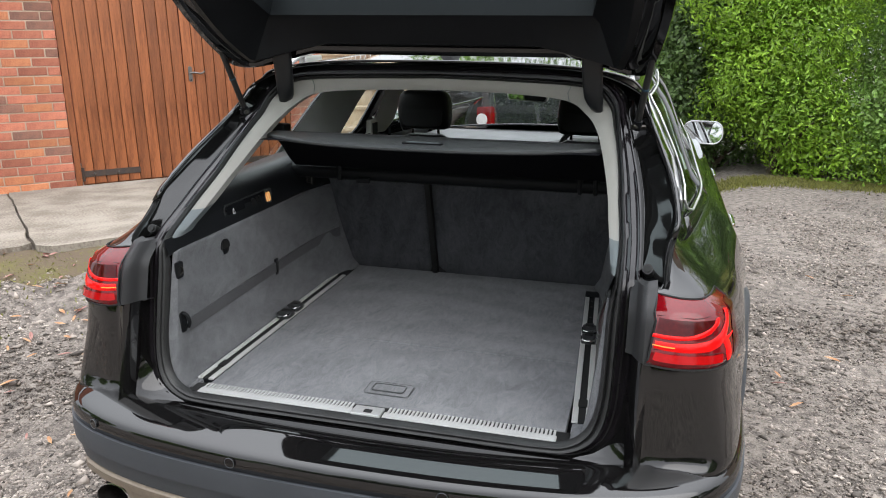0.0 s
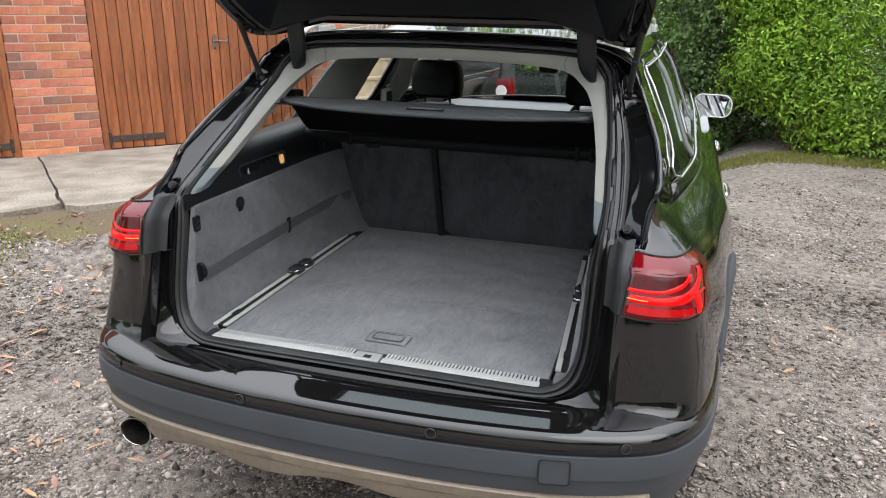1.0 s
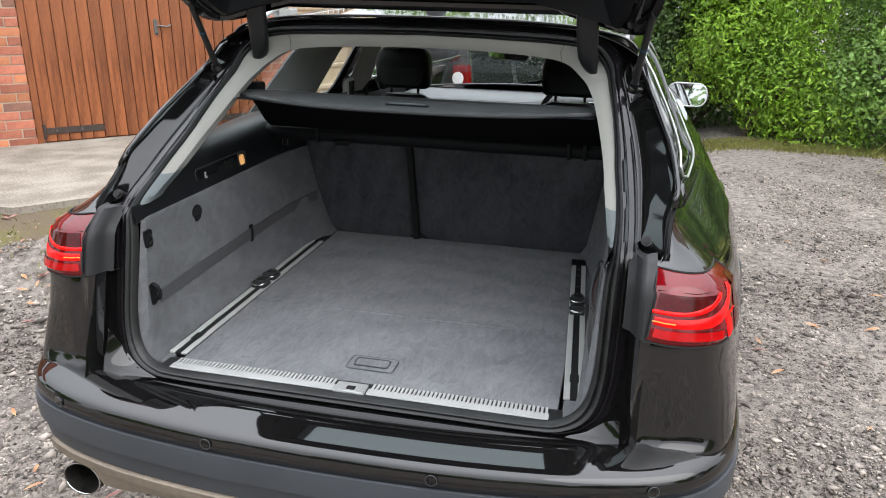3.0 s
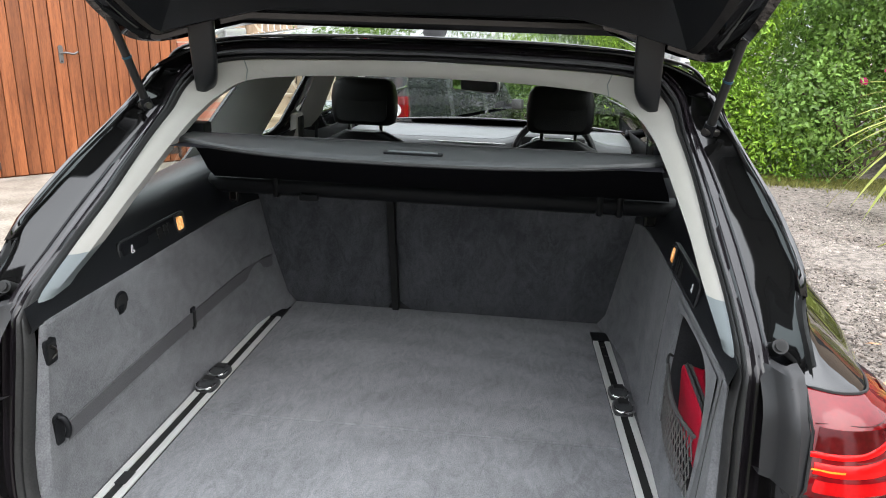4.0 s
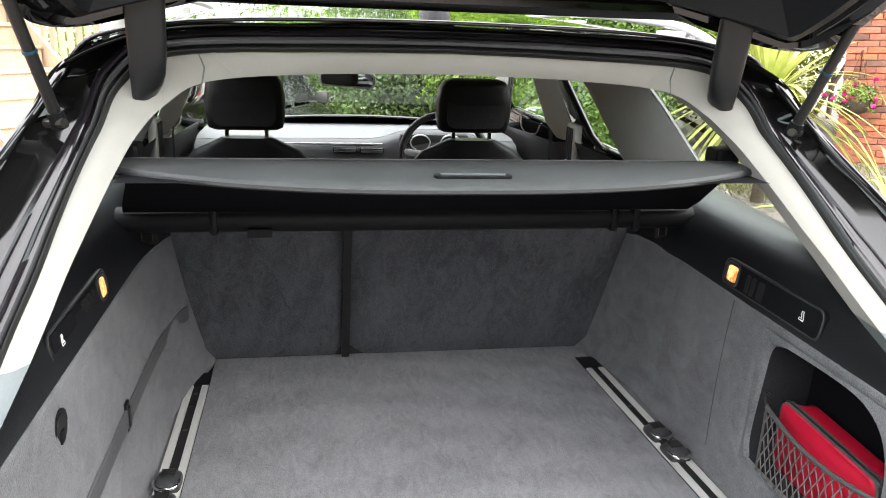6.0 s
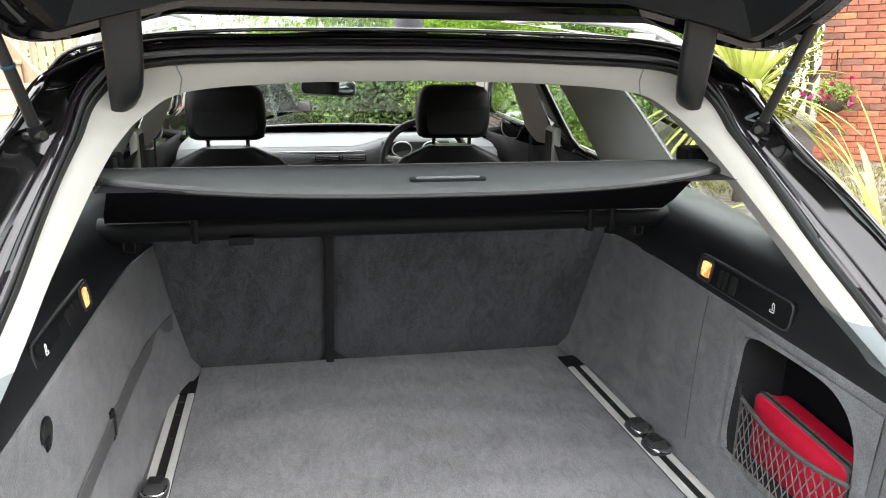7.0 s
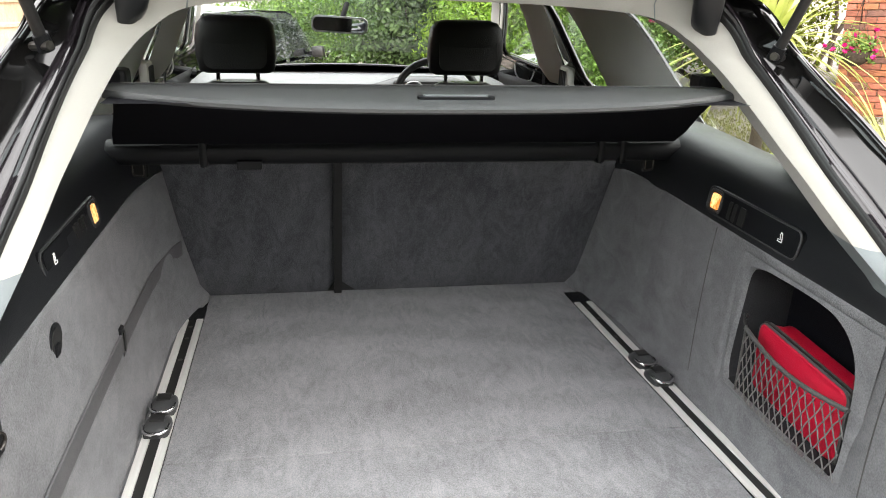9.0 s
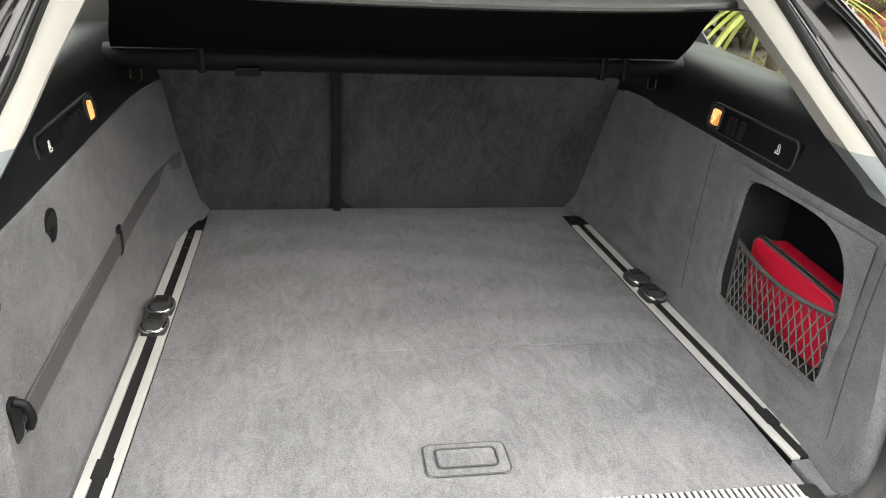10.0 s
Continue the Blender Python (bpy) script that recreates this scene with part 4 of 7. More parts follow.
for sg in (1, -1):
    lampo = None
    for nm, m, mt, lb in lamp_parts:
        m = m if sg > 0 else mirrored(m)
        if lampo is None:
            lampo = part("tail_lamp", m, mt, car, "red wraparound tail lamp", smooth=40)
        else:
            part(nm, m, mt, lampo, lb, smooth=50)
    gap = [lamp_pt(u, v, 0.004) * [sg, 1, 1] for u, v in [(u, 0) for u in np.linspace(0, 1, 14)] + [(1, v) for v in np.linspace(.1, 1, 8)] + [(u, 1) for u in np.linspace(.93, 0, 14)] + [(0, v) for v in np.linspace(.9, .1, 8)]]
    part("lamp_gap", tube(gap, 0.0025, 5, closed=True), BLACK, lampo)
    # shut line of the inner corner panel
    seam = smoothline([(sg * 0.622, yap(0.88) - 0.008, 0.893), (sg * 0.655, yap(0.88) - 0.058, 0.884)], 8)
    part("panel_gap", tube(seam, 0.0025, 5), BLACK, car)

# ---- load space ----
def side_wall(sg):
    """Carpeted side: (y, z) grid, with the pocket opening left out on the right."""
    ys = [0.035, 0.06, 0.10, 0.15, 0.20, 0.26, 0.32, 0.40, 0.46, 0.50, 0.53, 0.62, 0.75, 0.90, 1.05, 1.15, 1.19]
    zs = [0.655, 0.665, 0.70, 0.74, 0.80, 0.86, 0.90, 0.94, 0.984, 1.0, 1.012]
    def px(y, z):
        base = float(np.interp(z, [0.655, 0.70, 1.0], [0.536, 0.545, 0.568]))
        return base - 0.008 * smoothstep(0.13, 0.03, y) - 0.055 * smoothstep(0.95, 1.17, y) - 0.012 * smoothstep(0.70, 0.655, z)
    curves = [[(sg * (0.562 if z > 0.70 else 0.540), yap(z) + 0.006, z)] + [(sg * px(y, z), max(y, yap(z) + 0.02), z) for y in ys] for z in zs]
    V, F = loft(curves)
    if sg > 0:
        def hole(c):
            return 0.15 < c[1] < 0.50 and 0.74 < c[2] < 0.984
        F = [f for f in F if not hole(np.mean([V[i] for i in f], axis=0))]
    return (V, F), px


for sg in (1, -1):
    m, wall_x = side_wall(sg)
    thick(part("side_panel", m, CARPET_SIDE, car, "grey carpeted side panel", smooth=50), 0.004, 1)
    # ledge of dark plastic above, curving up to the window
    rows = []
    for y in (0.06, 0.12, 0.2, 0.3, 0.42, 0.55, 0.7, 0.85, 1.0, 1.12):
        w = wall_x(y, 1.0)
        top = max(1.05, min(1.115, 1.02 + (y - 0.05) * 0.45))
        row = [(sg * (w + 0.001), y, 1.006), (sg * (w - 0.003), y, 1.016)]
        for dx, z, back in ((0.008, min(1.05, top), 0.0), (0.022, min(top, 1.085), 0.05), (0.06, top + 0.01, 0.09), (0.12, top + 0.014, 0.09), (0.20, top + 0.012, 0.09)):
            yy = max(y, yap(z) + back) if back else y
            row.append((sg * (min(w + dx, house_x(z, yy) - 0.035) if z > 1.055 else w + min(dx, 0.03)), yy, z))
        rows.append(row)
    part("side_ledge", loft(rows), LEDGE, car, "dark plastic side ledge", smooth=60)
# pocket in the right side, with a rounded carpet lip
POCKET = [(0.475, 0.752), (0.486, 0.79), (0.486, 0.90), (0.482, 0.958), (0.455, 0.974), (0.40, 0.979), (0.30, 0.981), (0.245, 0.974), (0.205, 0.950), (0.182, 0.908), (0.172, 0.84), (0.168, 0.78), (0.176, 0.752), (0.20, 0.746), (0.45, 0.746)]
po = smoothline(POCKET + [POCKET[0]], 70)


def px_r(y, z):
    return float(np.interp(z, [0.655, 0.70, 1.0], [0.536, 0.545, 0.568]))


outer = [(px_r(y, z) - 0.0005, min(0.507, max(0.143, 0.33 + (y - 0.33) * 1.5)), min(0.991, max(0.733, 0.864 + (z - 0.864) * 1.5))) for y, z in po]
lip = [(px_r(y, z) - 0.002, 0.33 + (y - 0.33) * 1.03, 0.864 + (z - 0.864) * 1.03) for y, z in po]
edge_in = [(px_r(y, z) + 0.006, y, z) for y, z in po]
deep1 = [(0.66, 0.33 + (y - 0.33) * 0.99, 0.864 + (z - 0.864) * 0.99) for y, z in po]
part("side_pocket", loft([outer, lip, edge_in]), CARPET_SIDE, car, "carpeted side pocket", smooth=60)
# lining and back sheet are near-black in place of the pocket's own shade
part("pocket_lining", loft([edge_in, deep1]), POCKETSHADE, car, "pocket lining, darkened to stand in for its shade", smooth=60)
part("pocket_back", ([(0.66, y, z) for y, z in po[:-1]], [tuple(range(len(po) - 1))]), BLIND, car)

# floor in two boards with a seam, handle, sill strip
half_w = 0.4682
for y0, y1 in ((0.052, 0.4585), (0.4615, 1.178)):
    part("floor_board", boxed((0.009, (y0 + y1) / 2, FLOOR - 0.01), (2 * half_w + 0.018, y1 - y0, 0.02), 0.003), CARPET, car, "grey carpeted load floor")
part("floor_tray", boxed((0, 0.60, FLOOR - 0.04), (1.16, 1.22, 0.02)), DARKTRIM, car)
fh = part("floor_handle", prism(rounded(0.125, 0.072, 0.012), 2, FLOOR - 0.004, FLOOR + 0.003), CARPET, car, "recessed pull handle in the floor")
fh.matrix_basis = Matrix.Translation((0.010, 0.152, 0))
part("handle_rim", tube([(a, b, FLOOR + 0.002) for a, b in rounded(0.122, 0.069, 0.012)], 0.0018, 6, closed=True), COVER, fh)
part("handle_flap", prism(rounded(0.088, 0.040, 0.008), 2, FLOOR + 0.001, FLOOR + 0.005), CARPET, fh)
part("handle_flap_rim", tube([(a, b, FLOOR + 0.0055) for a, b in rounded(0.088, 0.040, 0.008)], 0.0018, 6, closed=True), COVER, fh)
sill = part("load_sill", boxed((0, 0.022, FLOOR - 0.006), (1.0, 0.062, 0.018), 0.004), RUBBER, car, "ribbed load sill")
for x0, x1 in ((-0.470, -0.040), (0.042, 0.470)):
    strip = part("sill_strip", boxed(((x0 + x1) / 2, 0.012, FLOOR + 0.003), (x1 - x0, 0.026, 0.006), 0.002), SILL, sill, "bright metal sill strip")
for x0, x1, k in ((-0.468, -0.044, 42), (0.046, 0.468, 42)):
    rib = None
    for i in range(k):
        x = x0 + (x1 - x0) * (i + 0.5) / k
        if rib is None:
            rib = part("sill_rib", boxed((0, 0.030, FLOOR + 0.0045), (0.0062, 0.040, 0.0035), 0.0012), SILL, sill)
            rib.matrix_basis = Matrix.Translation((x, 0, 0))
        else:
            again(rib, sill, Matrix.Translation((x, 0, 0)))
catch = part("catch_plate", boxed((0.0, 0.016, FLOOR + 0.003), (0.076, 0.044, 0.012), 0.003), SATIN, car, "silver catch plate")
part("catch_slot", boxed((0.002, 0.012, FLOOR + 0.0075), (0.022, 0.018, 0.005), 0.002), BLACK, catch)
for sg in (1, -1):
    part("floor_edge", boxed((sg * 0.521, 0.60, FLOOR - 0.012), (0.048, 1.14, 0.024), 0.004), CARPET_SIDE, car, "carpeted floor edge")

# slide rails with tie-down sliders
def slider(parent, y):
    """A tie-down block that rides on the rail: rounded hood, ridge and folded lashing ring."""
    rows = []
    for d, w, h in ((-0.029, 0.017, 0.008), (-0.027, 0.020, 0.014), (-0.017, 0.0225, 0.019), (0.003, 0.0235, 0.022), (0.018, 0.0225, 0.019), (0.026, 0.020, 0.012), (0.028, 0.016, 0.005)):
        rows.append([(w * math.copysign(abs(math.cos(a)) ** 0.45, math.cos(a)), y + d, FLOOR + 0.004 + h * math.sin(a) ** 0.5) for a in np.linspace(0, math.pi, 15)])
    V, F = loft(rows)
    F += [tuple(range(15))[::-1], tuple(range(6 * 15, 7 * 15))]
    s = part("rail_slider", (V, F), FASCIA, parent, "black tie-down slider", smooth=45)
    part("slider_button", boxed((0, y + 0.006, FLOOR + 0.0255), (0.026, 0.024, 0.004), 0.0018), RUBBER, s)
    q = smoothline([(-0.021, y - 0.010, FLOOR + 0.020), (-0.019, y - 0.027, FLOOR + 0.020), (-0.008, y - 0.033, FLOOR + 0.017), (0.008, y - 0.033, FLOOR + 0.017), (0.019, y - 0.027, FLOOR + 0.020), (0.021, y - 0.010, FLOOR + 0.020)], 24)
    part("slider_ring", tube(q, 0.0034, 8), CHROME, s, "chrome lashing ring", smooth=60)


for x_near, x_far, ya, yb, sl in ((0.519, 0.473, 0.105, 1.030, (0.700, 0.625)), (-0.492, -0.491, 0.075, 1.025, (0.632, 0.560))):
    ym, run = (ya + yb) / 2, yb - ya
    rail = part("cargo_rail", boxed((0, 0, FLOOR - 0.004), (0.050, run, 0.012), 0.002), DARKTRIM, car, "aluminium cargo rail")
    rail.matrix_basis = Matrix.Translation(((x_near + x_far) / 2, ym, 0)) @ Matrix.Rotation(math.atan2(x_near - x_far, run), 4, "Z")
    for d in (-0.0165, 0.0165):
        part("rail_strip", boxed((d, 0, FLOOR + 0.0025), (0.015, run, 0.006), 0.0015), ALU, rail, "aluminium rail strip")
    part("rail_slot", boxed((0, 0, FLOOR + 0.002), (0.0165, run - 0.004, 0.0025)), BLACK, rail)
    part("rail_notch", boxed((0, -run / 2 + 0.10, FLOOR + 0.0042), (0.024, 0.042, 0.004), 0.002), BLACK, rail)
    part("rail_end", boxed((0, run / 2 + 0.036, FLOOR), (0.050, 0.068, 0.006), 0.002), DARKTRIM, rail)
    for d in (0.04, 0.10, 0.20):
        part("rail_screw", rodded((0, run / 2 - d, FLOOR), (0, run / 2 - d, FLOOR + 0.0045), 0.005, n=10), STEEL_DARK, rail)
    for y in sl:
        slider(rail, y - ym)

# things on the left wall: sockets, strap, hook
def disc_socket(x, y, z, sg):
    s = part("wall_socket", rodded((x + sg * 0.012, y, z), (x - sg * 0.004, y, z), 0.026, n=24), DARKTRIM, car, "round black wall socket", smooth=30)
    part("socket_hollow", rodded((x - sg * 0.002, y, z), (x - sg * 0.0052, y, z), 0.020, n=20), BLACK, s)
    part("socket_flap", boxed((x - sg * 0.006, y - 0.006, z - 0.010), (0.004, 0.018, 0.018), 0.003), DARKTRIM, s)


disc_socket(-0.5645, 0.337, 0.957, -1)
tie = part("tie_bracket", prism(rounded(0.030, 0.044, 0.005), 0, -0.004, 0.004), DARKTRIM, car, "small black lashing bracket")
tie.matrix_basis = Matrix.Translation((-wall_x(0.082, 0.962) + 0.006, 0.092, 0.962))
part("bracket_hollow", prism(rounded(0.020, 0.030, 0.004), 0, 0.0035, 0.0048), BLACK, tie)
part("bracket_pin", tube(smoothline([(0.006, -0.004, 0.012), (0.009, 0.004, 0.004), (0.009, 0.004, -0.006), (0.006, -0.003, -0.012)], 10), 0.0022, 6), STEEL_DARK, tie, smooth=60)
hx = -wall_x(0.075, 0.822) + 0.004
hk = part("bag_hook", prism([(a + 0.075, b + 0.822) for a, b in rounded(0.026, 0.056, 0.008)], 0, hx - 0.006, hx + 0.004), DARKTRIM, car, "folding black bag hook")
part("hook_arm", tube(smoothline([(hx + 0.004, 0.075, 0.846), (hx + 0.014, 0.076, 0.842), (hx + 0.019, 0.078, 0.824), (hx + 0.014, 0.079, 0.808)], 12), 0.0055, 8), DARKTRIM, hk, smooth=60)
strap_pts = [(-0.5465, 0.10, 0.803), (-0.5475, 0.20, 0.805), (-0.5485, 0.35, 0.808), (-0.5495, 0.625, 0.812), (-0.5475, 0.88, 0.815), (-0.535, 1.02, 0.818), (-0.515, 1.09, 0.82)]
sp = smoothline(strap_pts, 40)
part("lashing_strap", loft([[p + [0, 0, -0.018] for p in sp], [p + [0.003, 0, -0.017] for p in sp], [p + [0.003, 0, 0.017] for p in sp], [p + [0, 0, 0.018] for p in sp]]), STRAP, car, "flat dark elastic strap")
bk = part("strap_buckle", boxed((-0.5515, 0.625, 0.812), (0.010, 0.022, 0.056), 0.003), DARKTRIM, car, "black strap buckle")
part("buckle_slot", boxed((-0.5455, 0.625, 0.812), (0.003, 0.010, 0.036)), BLACK, bk)
# seams in the side carpets
for sg, ys in ((-1, (0.135, 0.46)), (1, (0.10, 0.60))):
    for y in ys:
        zz = np.linspace(0.672, 1.0, 14)
        xs = [float(np.interp(z, [0.655, 0.70, 1.0], [0.536, 0.545, 0.568])) - 0.008 * smoothstep(0.13, 0.03, y) for z in zz]
        part("carpet_seam", tube([(sg * (x - 0.0002), y + 0.02 * math.sin((z - 0.67) * 6), z) for x, z in zip(xs, zz)], 0.0010, 5), ZIPM, car)

# lamp and switch cluster on each ledge
for sg in (1, -1):
    xw = 0.568
    cl = part("switch_panel", prism(rounded(0.30, 0.052, 0.014), 0, -0.006, 0.004), DARKTRIM, car, "black switch panel with a lit lamp")
    tilt = Matrix.Translation((sg * 0.5745 - (0.006 if sg < 0 else 0), 0.520, 1.046)) @ Matrix.Rotation(radians(sg * 8), 4, "Y")
    cl.matrix_basis = tilt
    part("panel_bezel", tube([(-sg * 0.005, a, b) for a, b in rounded(0.298, 0.050, 0.014)], 0.0022, 6, closed=True), FASCIA, cl)
    part("lamp_lens", prism([(a + 0.118, b) for a, b in rounded(0.030, 0.030, 0.006)], 0, -0.0085, 0.0085), AMBER, cl, "glowing amber lamp")
    part("lamp_frame", tube([(-sg * 0.007, a + 0.118, b) for a, b in rounded(0.040, 0.041, 0.008)], 0.003, 6, closed=True), FASCIA, cl)
    for d in (0.065, 0.048, 0.022):
        part("panel_socket", prism([(a + d, b - 0.003) for a, b in rounded(0.012 if d > 0.03 else 0.02, 0.034, 0.003)], 0, -0.0075, 0.0075), RUBBER, cl)
    part("release_button", prism([(a - 0.085, b) for a, b in rounded(0.105, 0.042, 0.008)], 0, -0.0065, 0.0065), DARKTRIM, cl)
    icon = [(-0.0055, -0.007), (0.006, -0.007), (0.006, -0.0035), (-0.0005, -0.0035), (0.0025, 0.005), (0.001, 0.0085), (-0.002, 0.0085), (-0.0055, -0.004)]
    part("button_symbol", tube([(-sg * 0.0068, a - 0.10, b) for a, b in icon], 0.0009, 5, closed=True), WHITEMARK, cl)

# rear seat backs, split 40:60, with the belt gap between
def seat_back(x0, x1):
    def at(x, k, d):
        y = 1.168 - 0.145 * k
        return (x, y + d, FLOOR - 0.01 + 0.46 * k)
    r = 0.03
    curves = []
    for k in np.linspace(0, 1, 12):
        row = []
        ks = 0.012 * math.sqrt(max(0.0, 1 - min(1.0, (k / 0.08)) ** 2)) if k < 0.08 else 0.0
        ins = 0.0
        if x0 < -0.3:
            ins = 0.05 * smoothstep(0.12, 0.0, k)
        for u in np.linspace(0, 1, 15):
            x = x0 + ins + (x1 - x0 - ins) * u
            e = min(u, 1 - u) * (x1 - x0)
            row.append(at(x, k, 0.020 * (1 - smoothstep(0, 0.022, e)) - 0.006 * math.sin(math.pi * u) * math.sin(math.pi * k) + ks))
        curves.append(row)
    return loft(curves)


for x0, x1, nm in ((-0.545, -0.156, "narrow"), (-0.136, 0.545, "wide")):
    part("rear_seat_back", seat_back(x0, x1), VELOUR, car, "folded-up rear seat back in dark cloth", smooth=60)
bgap = part("seat_gap", prism([(1.159, FLOOR), (1.200, FLOOR), (1.06, 1.10), (1.020, 1.10)], 0, -0.156, -0.137), BLACK, car)
for sg in (1, -1):
    sc = part("seat_catch", prism(rounded(0.034, 0.044, 0.004), 1, -0.004, 0.004), BLACK, car, "seat back catch with a bright metal frame")
    sc.matrix_basis = Matrix.Translation((sg * 0.553, 0.925, 1.058)) @ Matrix.Rotation(radians(sg * 25), 4, "Z")
    part("catch_frame", tube([(a, -0.005, b) for a, b in rounded(0.026, 0.034, 0.004)], 0.0016, 6, closed=True), STEEL_DARK, sc)
part("cabin_floor", boxed((0, 2.2, 0.40), (1.5, 2.2, 0.06)), BLACK, car)
part("rear_bench", boxed((0, 1.40, 0.60), (1.30, 0.44, 0.30), 0.06), LEATHER, car, smooth=40)
part("bench_back", prism([(1.20, 0.62), (1.32, 0.62), (1.20, 1.085), (1.14, 1.10), (1.08, 1.09)], 0, -0.62, 0.62), LEATHER, car)

# load cover: cassette, blind and raised end panel
cas = part("cover_cassette", loft([[(x, 0.905 + 0.028 * math.cos(a), 1.092 + 0.026 * math.sin(a)) for a in np.linspace(0, 2 * math.pi, 19)] for x in (-0.605, -0.60, -0.36, -0.355, 0.40, 0.405, 0.60, 0.605)]), DARKTRIM, car, "dark roller cassette", smooth=50)
part("cassette_clip", boxed((-0.33, 0.878, 1.070), (0.05, 0.012, 0.018), 0.003), DARKTRIM, cas)
for x in (-0.42, 0.42, 0.47):
    part("cassette_ring", boxed((x, 0.905, 1.092), (0.018, 0.062, 0.058), 0.01), DARKTRIM, cas)



def near_edge(x):
    return 0.398 + 0.145 * (abs(x) / 0.515) ** 2.6


def cover_row(k, z_off):
    xs = np.linspace(-0.515, 0.515, 49)
    out = []
    for x in xs:
        yf, yn = 0.615, near_edge(x)
        y = yn + (yf - yn) * k
        out.append((x, y, 1.270 - 0.004 * k + z_off - 0.004 * (1 - k) ** 2))
    return out


cov = part("load_cover_panel", loft([cover_row(k, z) for k, z in ((1, -0.012), (0.5, -0.012), (0.04, -0.010), (0.0, -0.006), (0.0, -0.001), (0.03, 0.003), (0.2, 0.004), (0.6, 0.004), (0.97, 0.004), (1, 0.0))], close=True), COVER, car, "grey load cover end panel", smooth=35)
gr = part("cover_grip", prism(rounded(0.118, 0.024, 0.008), 2, 1.270, 1.2745), DARKTRIM, cov, "recessed grip")
gr.matrix_basis = Matrix.Translation((0.010, 0.462, 0.0))
part("grip_bar", prism(rounded(0.10, 0.008, 0.0035), 2, 1.2740, 1.2765), GREYTRIM, gr)
part("cover_stitching", tube([(x, 0.603, 1.2710) for x in np.linspace(-0.50, 0.50, 30)], 0.0010, 4), ZIPM, cov)
for sg in (1, -1):
    part("cover_runner", boxed((sg * 0.520, 0.655, 1.272), (0.045, 0.05, 0.030), 0.008), DARKTRIM, cov, "black runner clip")
# cloth of the blind from the panel back to the cassette
part("cover_blind", loft([[(x * w, y, z) for x in np.linspace(-0.508, 0.508, 21)] for y, z, w in ((0.46, 1.262, 0.98), (0.58, 1.258, 1.0), (0.68, 1.21, 1.05), (0.80, 1.15, 1.12), (0.885, 1.112, 1.16))]), BLIND, car, "dark cloth blind", smooth=60)

# ---- cabin ----
def headrest(parent, x, y, z):
    rows = []
    for k, w, d in ((0.0, 0.105, 0.030), (0.05, 0.122, 0.048), (0.3, 0.130, 0.058), (0.6, 0.130, 0.058), (0.85, 0.122, 0.052), (0.96, 0.105, 0.040), (1.0, 0.08, 0.022)):
        rows.append([(x + w * math.copysign(abs(math.cos(a)) ** 0.35, math.cos(a)), y + d * math.copysign(abs(math.sin(a)) ** 0.5, math.sin(a)) - 0.02 * k, z + 0.185 * k) for a in np.linspace(0, 2 * math.pi, 33)])
    V, F = loft(rows)
    F += [tuple(range(32))[::-1], tuple(range(6 * 33, 6 * 33 + 32))]
    h = part("headrest", (V, F), LEATHER, parent, "black leather headrest", smooth=55)
    part("headrest_panel", prism(rounded(0.200, 0.125, 0.028), 1, -0.004, 0.004), LEATHER, h, smooth=40).matrix_basis = Matrix.Translation((x, y - 0.066, z + 0.082)) @ Matrix.Rotation(radians(-6), 4, "X")
    for d in (-0.065, 0.065):
        part("headrest_post", rodded((x + d, y, z - 0.06), (x + d, y, z + 0.02), 0.007, n=10), CHROME, h)
        part("post_collar", rodded((x + d, y, z - 0.058), (x + d, y, z - 0.048), 0.016, n=12), DARKTRIM, h)


for x, zt in ((-0.437, 0.0), (0.338, 0.0)):
    rows = []
    for k in np.linspace(0, 1, 12):
        w = 0.255 - 0.05 * k - 0.12 * smoothstep(0.86, 1.0, k)
        z = 0.58 + 0.505 * k
        rows.append([(x + w * math.copysign(abs(math.cos(a)) ** 0.5, math.cos(a)), 2.16 - 0.14 * k + (0.065 - 0.03 * k) * math.sin(a), z) for a in np.linspace(0, 2 * math.pi, 29)])
    V, F = loft(rows)
    F.append(tuple(range(11 * 29, 11 * 29 + 28)))
    seat = part("front_seat", (V, F), LEATHER, car, "black leather front seat", smooth=55)
    part("seat_cushion", boxed((x, 2.42, 0.60), (0.50, 0.50, 0.16), 0.06), LEATHER, seat, smooth=40)
    headrest(seat, x, 2.02, 1.112)
def dash_row(y, z):
    row = []
    for x in np.linspace(-0.72, 0.72, 49):
        hump = 0.050 * math.exp(-((x - 0.34) / 0.21) ** 4) * smoothstep(3.2, 2.86, y)
        row.append((x, y - 0.05 * (x / 0.72) ** 2, z + hump))
    return row


dash = part("dashboard", loft([dash_row(y, z) for y, z in ((2.905, 0.946), (2.93, 0.953), (3.02, 0.957), (3.20, 0.953), (3.46, 0.943))]), DASH, car, "grey dashboard", smooth=60)
part("dash_fascia", loft([dash_row(y, z) for y, z in ((2.80, 0.72), (2.80, 0.84), (2.82, 0.895), (2.835, 0.920), (2.85, 0.934), (2.875, 0.941), (2.906, 0.945))]), FASCIA, dash, "dark dashboard fascia", smooth=40)
for x, w in ((-0.60, 0.10), (-0.07, 0.11), (0.05, 0.11), (0.62, 0.10)):
    v = part("air_vent", boxed((x, 2.818, 0.908), (w, 0.02, 0.026), 0.004), DARKTRIM, dash, "dark air vent")
    for dz in (-0.008, 0.0, 0.008):
        part("vent_slat", boxed((x, 2.807, 0.908 + dz), (w - 0.012, 0.006, 0.002)), SATIN, v)
part("dash_strip", boxed((-0.2, 2.842, 0.930), (0.86, 0.010, 0.008), 0.002), SATIN, dash, "silver trim strip")
